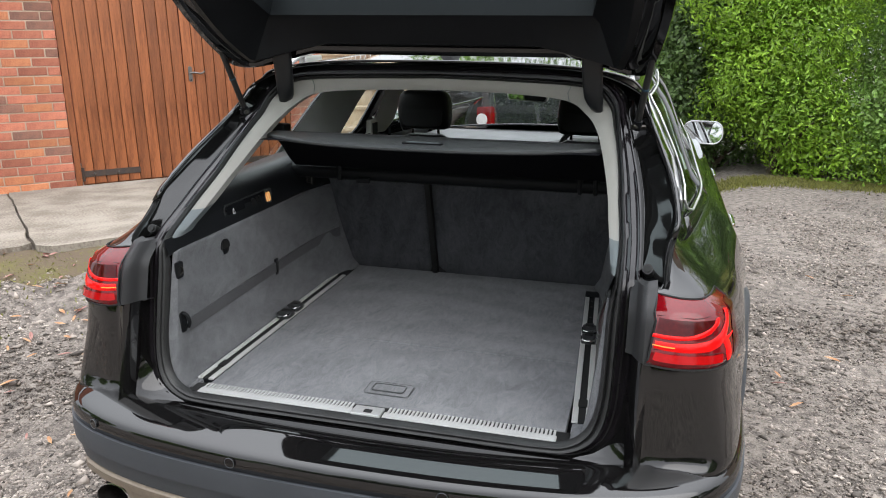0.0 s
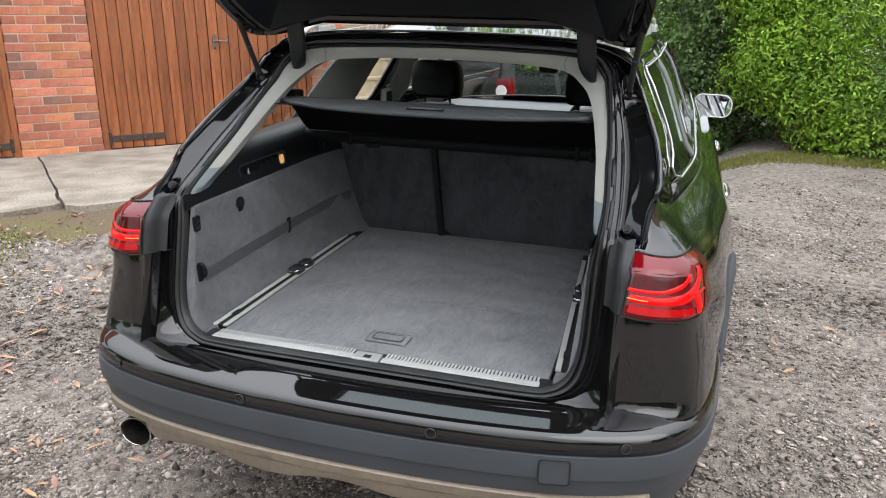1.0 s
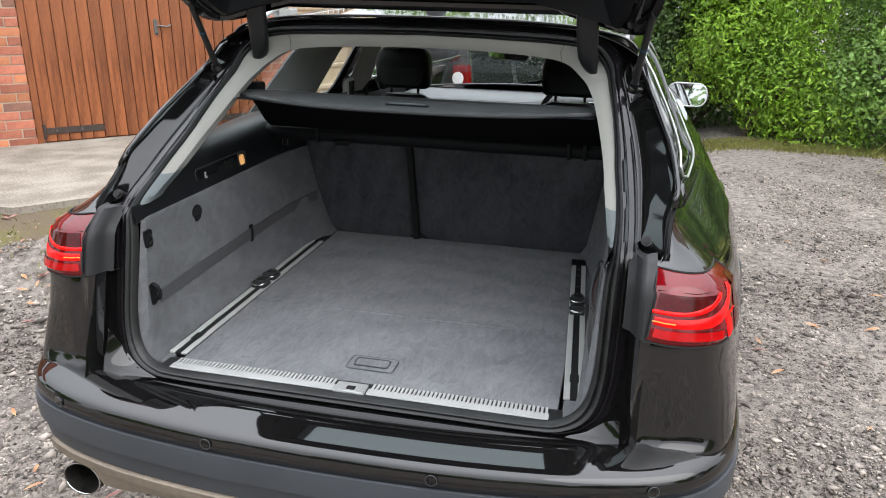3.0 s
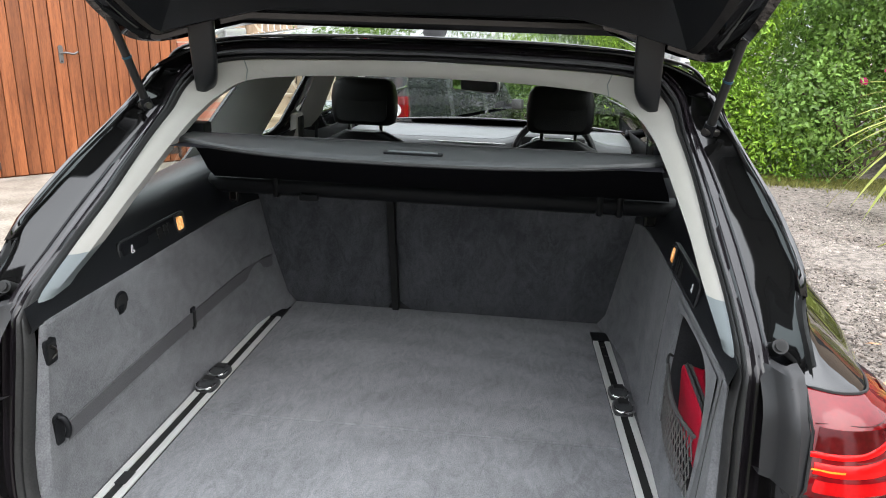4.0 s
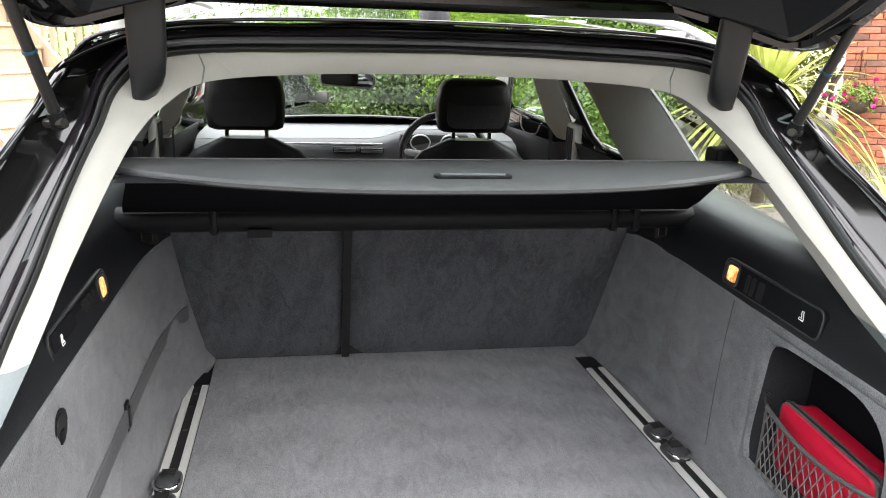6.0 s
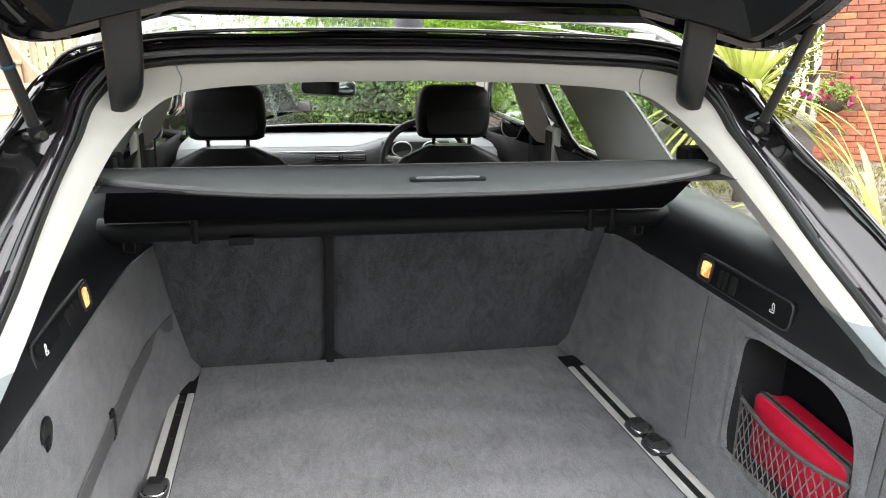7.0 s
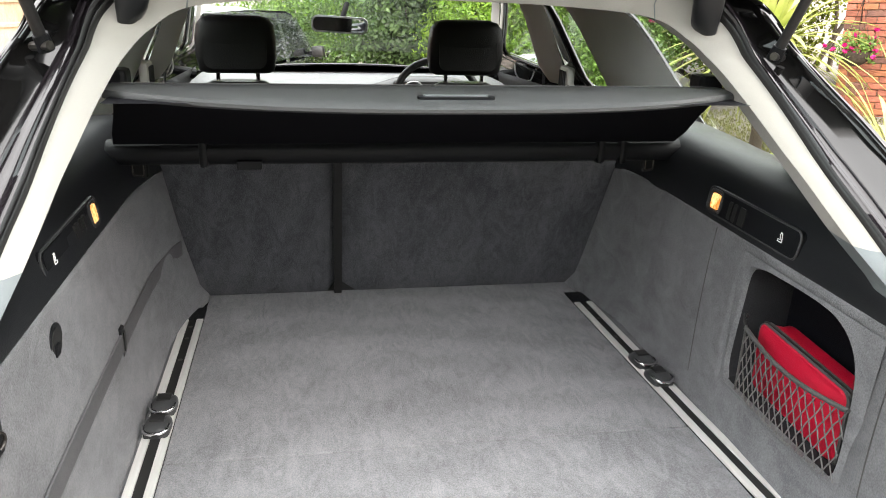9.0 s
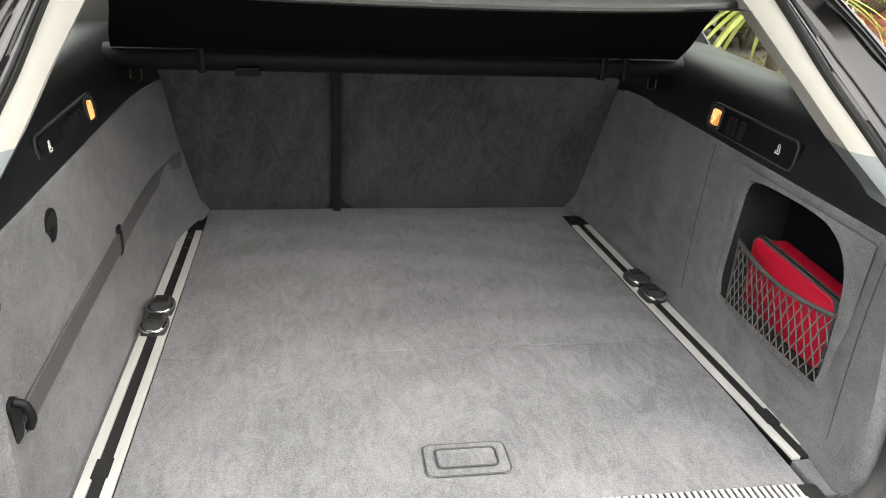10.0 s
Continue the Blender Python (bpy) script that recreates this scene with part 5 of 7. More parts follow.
bn = part("instrument_cluster", boxed((0.338, 2.835, 0.945), (0.32, 0.05, 0.075), 0.02), BLACK, dash, "instrument cluster", smooth=40)
for x in (0.27, 0.41):
    part("dial_ring", tube([(x + 0.045 * math.cos(a), 2.806, 0.945 + 0.034 * math.sin(a)) for a in np.linspace(0, 2 * math.pi, 28, endpoint=False)], 0.0035, 6, closed=True), SATIN, bn, smooth=60)
wm = Matrix.Translation((0.338, 2.54, 0.925)) @ Matrix.Rotation(radians(-22), 4, "X")
sw = part("steering_wheel", tube([(0.185 * math.cos(a), 0, 0.185 * math.sin(a)) for a in np.linspace(0, 2 * math.pi, 48, endpoint=False)], 0.0155, 10, closed=True), LEATHER, car, "black leather steering wheel", smooth=60)
sw.matrix_basis = wm
part("wheel_boss", boxed((0, 0.01, 0), (0.14, 0.05, 0.11), 0.03), DARKTRIM, sw, smooth=40)
for a in (8, 172, 270):
    c, s = math.cos(radians(a)), math.sin(radians(a))
    part("wheel_spoke", rodded((0.05 * c, 0.01, 0.05 * s), (0.178 * c, 0.0, 0.178 * s), 0.018, 0.013, n=8), SATIN, sw)
part("wheel_badge", tube([(0.022 * math.cos(a), -0.018, 0.012 * math.sin(a)) for a in np.linspace(0, 2 * math.pi, 20, endpoint=False)], 0.003, 6, closed=True), CHROME, sw)
# inside mirror
im = part("interior_mirror", prism(rounded(0.245, 0.070, 0.026), 1, -0.012, 0.012), SATIN, car, "framed rear-view mirror", smooth=30)
im.matrix_basis = Matrix.Translation((-0.06, 2.80, 1.222)) @ Matrix.Rotation(radians(2), 4, "Y") @ Matrix.Rotation(radians(-12), 4, "Z")
part("mirror_glass", prism(rounded(0.228, 0.056, 0.020), 1, -0.0145, -0.012), MIRROR, im)
part("mirror_mount", rodded((0, 0.012, 0), (0.02, 0.06, 0.09), 0.012, n=10), DARKTRIM, im)
# pillars inside, belts, vents
for sg in (1, -1):
    def inner(a, b, n, ins, r0=0, r1=TOPR):
        return [(sg * p[0], p[1], p[2]) for p in house(a, b, r0, r1, n, ins)[0]], house(a, b, r0, r1, n, ins)[1]
    deep_v, deep_f = inner("cl_rear", "cl_front", 13, 0.0)
    swell = np.interp(np.linspace(0, 1, 13), [0, 0.1, 0.55, 0.72, 0.88, 1.0], [0.018, 0.030, 0.092, 0.100, 0.075, 0.030])
    deep_v = [(p[0] - sg * swell[i % 13], p[1], p[2]) for i, p in enumerate(deep_v)]
    part("rear_pillar_lining", (deep_v, deep_f), PILLARGREY, car, "pale grey pillar lining", smooth=60)
    deep_v, deep_f = inner("bl_rear", "bl_front", 9, 0.0)
    swell = np.interp(np.linspace(0, 1, 9), [0, 0.2, 0.6, 0.8, 1.0], [0.030, 0.058, 0.090, 0.080, 0.035])
    deep_v = [(p[0] - sg * swell[i % 9], p[1], p[2]) for i, p in enumerate(deep_v)]
    part("centre_pillar_lining", (deep_v, deep_f), HEADLINER, car, "pale pillar lining", smooth=60)
    part("front_pillar_lining", inner("a_rear", "a_front", 5, 0.04), HEADLINER, car, smooth=60)
    v = part("pillar_vent", boxed((sg * 0.748, 2.10, 1.06), (0.03, 0.10, 0.15), 0.01), HEADLINER, car, "pillar air vent")
    for i in range(4):
        part("vent_fin", boxed((sg * 0.730, 2.073 + 0.018 * i, 1.06), (0.006, 0.007, 0.12)), BLACK, v)
    belt = smoothline([(sg * 0.70, 2.30, 1.30), (sg * 0.72, 2.30, 1.10), (sg * 0.725, 2.30, 0.9)], 10)
    part("seat_belt", loft([[p + [0, -0.022, 0] for p in belt], [p + [0, 0.022, 0] for p in belt]]), BLIND, car, "black seat belt")
    part("door_lining", loft([[(sg * x, y, z - d * (z > 0.9)) for y, d in ((1.15, 0.0), (2.05, 0.01), (2.3, 0.05), (3.25, 0.10))] for x, z in ((0.80, 0.5), (0.80, 0.92), (0.735, 1.085))]), FASCIA, car)
    part("quarter_lining", loft([[(sg * xx, y, z) for y in (0.42, 0.6, 1.15)] for xx, z in ((0.68, 0.55), (0.68, 1.0), (0.70, 1.085))]), DARKTRIM, car)
    # handles and outside mirrors
    for y in (1.36, 2.38):
        hd = part("door_handle", tube(smoothline([(sg * 0.905, y - 0.10, 0.895), (sg * 0.940, y - 0.07, 0.898), (sg * 0.945, y, 0.900), (sg * 0.940, y + 0.07, 0.902), (sg * 0.905, y + 0.10, 0.90)], 20), 0.012, 8), CHROME, car, "bright door handle", smooth=60)
    mm = Matrix.Translation((sg * 0.925, 3.10, 1.012)) @ Matrix.Rotation(radians(sg * -6), 4, "Z") @ Matrix.Rotation(radians(-8), 4, "X")
    shell = []
    for y, k in ((-0.035, 0.97), (-0.03, 1.0), (0.0, 1.0), (0.05, 0.92), (0.09, 0.7), (0.11, 0.35)):
        shell.append([(k * a, y, k * b) for a, b in rounded(0.225, 0.135, 0.055)] + [(k * rounded(0.225, 0.135, 0.055)[0][0], y, k * rounded(0.225, 0.135, 0.055)[0][1])])
    ms = part("door_mirror", loft(shell), PAINT, car, "black and silver door mirror", smooth=50)
    ms.matrix_basis = mm
    part("mirror_glass", prism(rounded(0.208, 0.118, 0.048), 1, -0.033, -0.029), MIRROR, ms)
    part("mirror_bezel", tube([(a, -0.036, b) for a, b in rounded(0.216, 0.126, 0.052)], 0.0035, 6, closed=True), SATIN, ms)
    part("mirror_arm", rodded((-sg * 0.08, 0.03, -0.02), (-sg * 0.20, 0.06, -0.045), 0.02, 0.026, n=10), DARKTRIM, ms)

# ---- tailgate, raised ----
TG = Matrix.Translation((0, 0.672, 1.563)) @ Matrix.Rotation(radians(-27), 4, "X")
# its own frame: -y runs from the hinge to the free edge, -z is the inner face
tg = part("tailgate", ([], []), PAINT, car, "raised black tailgate")
HALF = [(0.0, 0.40), (0.004, 0.50), (0.016, 0.56), (0.045, 0.602), (0.10, 0.626), (0.25, 0.655), (0.45, 0.675), (0.65, 0.705), (0.82, 0.70), (0.90, 0.66), (0.93, 0.55)]
hs = smoothline(HALF, 30)


def bend(p):
    """The gate follows the roof's curve: its upper corners lie lower than its middle."""
    x, y, z = p
    k = min(1.3, (abs(x) / 0.53) ** 1.8) * smoothstep(0.70, 0.0, -y)
    return (x, y - 0.012 * k, z - 0.109 * k)


def tg_loop(inset, z):
    r = [bend((max(0.02, w - inset), -min(0.93 - inset, max(inset, s)), z)) for s, w in hs]
    return np.array(r + [(-a, b, c) for a, b, c in r[::-1]] + [r[0]])


loops = [tg_loop(0.10, 0.055), tg_loop(0.03, 0.050), tg_loop(0.004, 0.028), tg_loop(0.0, 0.008), tg_loop(0.006, -0.006), tg_loop(0.028, -0.010), tg_loop(0.034, -0.002), tg_loop(0.060, -0.002), tg_loop(0.080, -0.014)]
V, F = loft(loops)
tg.data.from_pydata([tuple(map(float, p)) for p in V], [], F)
tg.data.shade_smooth()
tg.data.set_sharp_from_angle(angle=radians(40))
tg.matrix_basis = TG
def hole(loop, z, grow=0.0):
    """The window's outline, point by point beneath a loop of the rim."""
    out = []
    for x, y, _ in loop:
        s = min(0.52 + grow, max(0.18 - grow, -y))
        w = 0.43 + 0.16 * s + grow
        out.append((max(-w, min(w, x)), -s, z))
    return np.array(out)


inner_loops = [tg_loop(0.074, -0.012), tg_loop(0.078, -0.030), tg_loop(0.100, -0.042)]
inner_loops += [hole(inner_loops[2], -0.040, 0.02), hole(inner_loops[2], -0.030), hole(inner_loops[2], 0.045)]
part("inner_panel", loft(inner_loops), DARKTRIM, tg, "black plastic inner panel", smooth=40)
rim = tg_loop(0.10, 0.055)
part("outer_skin", loft([rim, hole(rim, 0.062, 0.03), hole(rim, 0.058)]), PAINT, tg, smooth=40)
rw = part("rear_window", ([(-0.56, -0.52, 0.055), (0.56, -0.52, 0.055), (0.50, -0.15, 0.055), (-0.50, -0.15, 0.055)], [(0, 1, 2, 3)]), REAR_GLASS, tg, "tinted rear window")
plate = part("number_plate", boxed((0, -0.70, 0.078), (0.52, 0.112, 0.008), 0.003), YELLOW, tg, "black dealer plate with a yellow edge")
part("plate_face", boxed((0, -0.70, 0.0825), (0.51, 0.102, 0.004), 0.001), BLACK, plate)
txt = bpy.data.curves.new("plate_text", "FONT")
txt.body, txt.size, txt.align_x, txt.align_y, txt.extrude = "MAIN DEALER PX", 0.052, "CENTER", "CENTER", 0.0006
tob = bpy.data.objects.new("plate_text", txt)
words = bpy.data.meshes.new_from_object(tob)
bpy.data.objects.remove(tob)
words.materials.append(REDPRINT)
wo = new("plate_lettering", words)
wo.parent, wo["label"] = plate, "red dealer lettering"
wo.matrix_basis = Matrix.Translation((0.05, -0.70, 0.0855))
part("plate_emblem", prism(rounded(0.10, 0.03, 0.012), 2, 0.0845, 0.0858), REDPRINT, plate).matrix_basis = Matrix.Translation((-0.20, -0.70, 0))
for x, w in ((-0.52, 0.12), (0.46, 0.15)):
    part("tailgate_badge", prism(rounded(w, 0.022, 0.006), 2, 0.060, 0.070), CHROME, tg, "small chrome badge").matrix_basis = Matrix.Translation((x, -0.80, 0))
for sg in (1, -1):
    part("upper_tail_lamp", boxed((sg * 0.50, -0.60, 0.070), (0.28, 0.10, 0.02), 0.008), RED_LENS, tg)
    part("tailgate_buffer", rodded((sg * 0.535, -0.048, -0.006), (sg * 0.535, -0.048, -0.022), 0.014, 0.011, n=16), RUBBER, tg, "round rubber buffer", smooth=40)
    # moulded hinge cover reaching down to the roof frame
    hc = []
    for y, z, w, x in ((0.562, 1.512, 0.034, 0.459), (0.569, 1.474, 0.034, 0.461), (0.579, 1.434, 0.033, 0.463), (0.590, 1.400, 0.031, 0.467), (0.602, 1.374, 0.027, 0.471), (0.616, 1.358, 0.019, 0.476), (0.632, 1.353, 0.008, 0.480)):
        hc.append([(sg * (x + 0.84 * w * math.cos(a)), y + 0.014 * math.copysign(abs(math.sin(a)) ** 0.6, math.sin(a)), z + 0.010 * math.cos(a) * (-1 if z < 1.40 else 0)) for a in np.linspace(0, 2 * math.pi, 21)])
    V, F = loft(hc)
    F.append(tuple(range(6 * 21, 6 * 21 + 20)))
    part("hinge_cover", (V, F), LEDGE, car, "black moulded hinge cover", smooth=50)
    base, tip = Vector((sg * 0.590, 0.560, 1.332)), Vector((sg * 0.628, 0.455, 1.590))
    su = part("gas_strut", rodded(base + (tip - base) * 0.04, base + (tip - base) * 1.0, 0.0088, n=16), RUBBER, car, "black gas strut with a blue band", smooth=40)
    part("strut_rod", rodded(tip, tip + (tip - base) * 0.45, 0.005, n=10), STEEL_DARK, su)
    part("strut_foot", rodded(base - (tip - base) * 0.03, base + (tip - base) * 0.06, 0.0125, 0.0115, n=14), DARKTRIM, su)
    part("strut_pin", rodded(base + Vector((sg * 0.02, 0.01, -0.004)), base + Vector((-sg * 0.012, -0.014, 0.0)), 0.007, n=10), STEEL_DARK, su)
    BLUE = bpy.data.materials.get("blue_band") or mat("blue_band", (0.012, 0.06, 0.10), rough=0.5)
    part("strut_band", rodded(base + (tip - base) * 0.385, base + (tip - base) * 0.400, 0.0103, n=16), BLUE, su)

# ---- first-aid bag and net in the pocket ----
bag_m = CAR @ Matrix.Translation((0.603, 0.320, 0.8125)) @ Matrix.Rotation(radians(2.5), 4, "X") @ Matrix.Rotation(radians(-3), 4, "Y")
bag = empty("first_aid_bag", bag_m, label="red nylon zip bag standing in the side pocket", category="bag")


def cushion(w, h, d, n=26):
    """A soft pouch: thickness d along x, w along y, h along z."""
    rows = []
    for k in (-1, -0.86, -0.3, 0.3, 0.86, 1):
        s = (1 - 0.05 * abs(k) ** 8)
        rows.append([(d / 2 * k, a * s + 0.004 * math.sin(9 * a / w + 3 * k), b * s + 0.004 * math.sin(7 * b / h + 2 * k)) for a, b in rounded(w, h, 0.016) + [rounded(w, h, 0.016)[0]]])
    V, F = loft(rows)
    m = len(rows[0]) - 1
    F += [tuple(range(m))[::-1], tuple(range(5 * (m + 1), 5 * (m + 1) + m))]
    return V, F


part("pouch", cushion(0.236, 0.130, 0.058), BAG, bag, "red nylon pouch", smooth=50)
part("zip_tape", loft([[(x, a * k, b * k) for a, b in rounded(0.236, 0.130, 0.016) + [rounded(0.236, 0.130, 0.016)[0]]] for x, k in ((-0.0262, 1.0), (-0.0255, 1.045), (-0.0105, 1.05), (-0.0098, 1.0))]), ZIPM, bag, "grey zip")
part("zip_teeth", tube([(-0.018, a * 1.052, b * 1.056) for a, b in rounded(0.236, 0.130, 0.016)], 0.0022, 5, closed=True), STEEL_DARK, bag)

net = empty("pocket_net", CAR, label="grey elastic net across the side pocket", category="net")
NY0, NY1, NZ0 = 0.160, 0.436, 0.748


def net_x(y):
    return 0.546 - 0.010 * math.sin(math.pi * (y - NY0) / (NY1 - NY0))


def net_top(y):
    return 0.872 - 0.012 * math.sin(math.pi * (y - NY0) / (NY1 - NY0))


cords = []
k = 0
for i in range(-9, 16):
    for sgn in (1, -1):
        pts = []
        for u in np.linspace(0, 1, 16):
            z = NZ0 + 0.126 * u
            y = NY0 + 0.0185 * i + sgn * 0.062 * u + (0 if sgn > 0 else 0.062)
            if NY0 <= y <= NY1 and z <= net_top(y):
                pts.append((net_x(y) + 0.001 * sgn, y + 0.003 * noise.noise((i, u * 5, sgn)), z))
        if len(pts) > 2:
            cords.append(tube(pts, 0.0012, 5))
part("net_mesh", merge(*cords), NETM, net, "knotted net cords")
part("net_hem", tube(smoothline([(net_x(y) - 0.001, y, net_top(y)) for y in np.linspace(NY0, NY1, 24)], 60), 0.0042, 7), ZIPM, net, "elastic hem", smooth=60)
part("net_side", tube([(net_x(NY1) - 0.001, NY1, z) for z in np.linspace(NZ0, 0.878, 8)], 0.0024, 6), ZIPM, net)
part("net_hook", tube(smoothline([(0.546, NY1, 0.870), (0.544, NY1 + 0.006, 0.884), (0.548, NY1 + 0.014, 0.892), (0.556, NY1 + 0.014, 0.888)], 10), 0.003, 6), RUBBER, net)


# ---- garage ----
GROT = math.atan2(GD[1], GD[0])


def garage_m(a, d, z):
    """Pose at a along the front and d out from it; local x along the front, y into the building."""
    p = GP + GD * a + GN * d
    return Matrix.Translation((p[0], p[1], z)) @ Matrix.Rotation(GROT, 4, "Z")


def brick_mesh(l, h, d):
    b = boxed((0, 0, 0), (l, d, h), 0.004)
    me = bpy.data.meshes.new("brick")
    b.to_mesh(me)
    b.free()
    return me


BM = {}


def brick(parent, l, x, y, z, mt, rot=None, d=0.06):
    key = (round(l, 3), round(d, 3), mt.name)
    if key not in BM:
        BM[key] = brick_mesh(l, 0.065, d)
        BM[key].materials.append(mt)
    ob = new("brick", BM[key])
    ob.parent = parent
    m = Matrix.Translation((x, y, z))
    ob.matrix_basis = m @ rot if rot is not None else m


def brick_face(parent, x0, x1, z0, courses, y, rng, dark=0.14, orange=0.25, ends=()):
    """Stretcher courses on a face that looks to -y."""
    for c in range(courses):
        z = z0 + 0.075 * (c + 0.5)
        x = x0 - (0.1125 if c % 2 else 0.0)
        while x < x1 - 0.01:
            a, b = max(x, x0) + 0.005, min(x + 0.225, x1) - 0.005
            if b - a > 0.03:
                r = rng.random()
                mt = BRICK_DARK if r < dark else BRICK_ORANGE if r < dark + orange else BRICK
                brick(parent, b - a, (a + b) / 2, y + rng.uniform(-0.003, 0.003), z + rng.uniform(-0.0015, 0.0015), mt)
            x += 0.225


rng = random.Random(4)
WALL_TOP = 2.4
for a0, a1, seed in ((-0.665, 0.0, 1), (2.03, 2.39, 2)):
    w = part("wall_garage", boxed((0, 0.17, WALL_TOP / 2 - 0.1), (a1 - a0 - 0.012, 0.30, WALL_TOP + 0.2)), MORTAR)
    w.matrix_basis = garage_m((a0 + a1) / 2, 0, GARAGE_Z)
    tagged(w, "red brick garage pier with pale mortar", "wall", kind="structure")
    brick_face(w, -(a1 - a0) / 2, (a1 - a0) / 2, 0.0, 31, 0.045, rng)
    for c in range(31):
        for sg in (1, -1):
            brick(w, 0.215, sg * ((a1 - a0) / 2 - 0.028), 0.13 + (0.06 if c % 2 else 0.0), 0.075 * (c + 0.5), BRICK if rng.random() < 0.7 else BRICK_DARK, Matrix.Rotation(radians(90), 4, "Z"))
top = part("wall_garage_top", boxed((0, 0.17, 0.35), (7.5, 0.30, 0.7)), BRICK)
top.matrix_basis = garage_m(-1.35, -0.01, GARAGE_Z + WALL_TOP + 0.1)
tagged(top, "red brick wall above the garage doors", "wall", kind="structure")
back = part("wall_garage_back", boxed((0, 2.6, 1.5), (7.5, 0.2, 3.2)), BRICK)
back.matrix_basis = garage_m(-1.35, 0, GARAGE_Z)
tagged(back, "plain brick back wall of the garage", "wall", kind="structure")


def garage_leaf(a0, a1, hinge_left):
    w = a1 - a0
    d = empty("garage_door", garage_m((a0 + a1) / 2, -0.03, GARAGE_Z + 0.015), label="closed garage door leaf of stained vertical boards", category="door", group="garage doors")
    part("backing", boxed((0, 0.045, 1.05), (w - 0.01, 0.03, 2.1)), STAINED, d)
    k = 10
    bw = w / k
    me = None
    for i in range(k):
        x = -w / 2 + bw * (i + 0.5)
        if me is None:
            me = part("board", boxed((0, 0, 1.055), (bw - 0.006, 0.024, 2.09), 0.004), STAINED, d)
            me.matrix_basis = Matrix.Translation((x, 0.016, 0))
        else:
            again(me, d, Matrix.Translation((x, 0.016 + rng.uniform(-0.001, 0.001), 0)))
    sg = -1 if hinge_left else 1
    for z in (0.10, 1.85):
        s = part("strap_hinge", boxed((sg * (w / 2 - 0.24), -0.002, z), (0.50, 0.007, 0.055), 0.002), IRON, d, "long iron strap hinge")
        part("hinge_pin", rodded((sg * (w / 2 - 0.005), -0.006, z - 0.06), (sg * (w / 2 - 0.005), -0.006, z + 0.06), 0.014, n=10), IRON, s)
        for i, dx in enumerate((0.10, 0.30)):
            part("coach_bolt", rodded((sg * (w / 2 - dx), -0.002, z), (sg * (w / 2 - dx), -0.012, z), 0.012, 0.008, n=10), GALV, s)
    return d


leaf_a = garage_leaf(0.06, 1.03, True)
leaf_b = garage_leaf(1.035, 1.98, False)
garage_leaf(-2.70, -1.70, True)
garage_leaf(-1.695, -0.72, False)
lk = part("door_latch", prism(rounded(0.034, 0.14, 0.015), 1, -0.008, 0.004), GALV, leaf_b, "grey metal lever latch")
lk.matrix_basis = Matrix.Translation((-0.42, 0.0, 0.94))
part("latch_lever", tube(smoothline([(0, -0.015, 0.005), (0.03, -0.03, 0.012), (0.09, -0.032, 0.002), (0.125, -0.028, 0.02)], 14), 0.008, 8), GALV, lk, smooth=60)
part("keyhole", rodded((0, -0.008, -0.055), (0, -0.011, -0.055), 0.008, n=10), BLACK, lk)
for a in (0.028, 2.006, -0.693):
    p = part("door_post", boxed((0, 0.03, 1.06), (0.05, 0.06, 2.12), 0.004), STAINED)
    p.matrix_basis = garage_m(a, -0.02, GARAGE_Z)
    tagged(p, "stained timber door post", "door frame", kind="structure")

# concrete apron, laid in slabs
for i, (a0, a1, d1, dz) in enumerate(((-2.9, -0.545, 2.45, 0.0), (-0.53, 2.6, 2.57, 0.006))):
    b = bmesh.new()
    edge_near = [(a1 + (a0 - a1) * u + 0.02 * noise.noise((u * 9, i, 4)), -d1 - 0.09 * noise.noise((a0 + u * 9, i, 0)) - 0.03 * noise.noise((u * 40, i, 2))) for u in np.linspace(0, 1, 40)]
    joint_side = [(0.022 * noise.noise((d * 3, 1, 7)) + 0.010 * noise.noise((d * 11, 1, 7)), -d) for d in np.linspace(d1 - 0.1, 0.1, 16)]
    if i == 0:
        outl = [(a0, 0.02), (a1, 0.02)] + [(a1 + q, y) for q, y in joint_side[::-1]] + edge_near[1:]
    else:
        outl = [(a0, 0.02), (a1, 0.02)] + edge_near[:-1] + [(a0 + q, y) for q, y in joint_side]
    sl = part("pavement_slab", prism(outl, 2, -0.16, 0.0), CONCRETE)
    sl.matrix_basis = garage_m(0, 0, GARAGE_Z + 0.012 + dz)
    tagged(sl, "worn concrete slab of the garage apron", "pavement", kind="structure")

# ---- timber stair beside the garage ----
stair = empty("timber_stair", garage_m(2.42, 0.12, GARAGE_Z - 0.05), label="pale timber outdoor stair with a baluster rail", category="stairs")
for i in range(9):
    z = 0.20 * (i + 1)
    part("tread", boxed((0.48, 0.12 + 0.25 * i, z - 0.018), (0.92, 0.30, 0.036), 0.006), TIMBER, stair)
    part("riser", boxed((0.48, 0.0 + 0.25 * i, z - 0.12), (0.90, 0.022, 0.17)), TIMBER, stair)
sl = math.atan2(0.20, 0.25)
for x in (0.0, 0.965):
    part("stringer", boxed((x, 1.08, 0.96), (0.045, 3.0, 0.26), 0.006, Matrix.Rotation(sl, 4, "X")), TIMBER, stair)
part("newel_post", boxed((0.99, -0.10, 0.60), (0.095, 0.095, 1.30), 0.01), TIMBER, stair)
part("handrail", boxed((0.99, 1.06, 1.99), (0.07, 3.05, 0.05), 0.012, Matrix.Rotation(sl, 4, "X")), TIMBER, stair)
bal = None
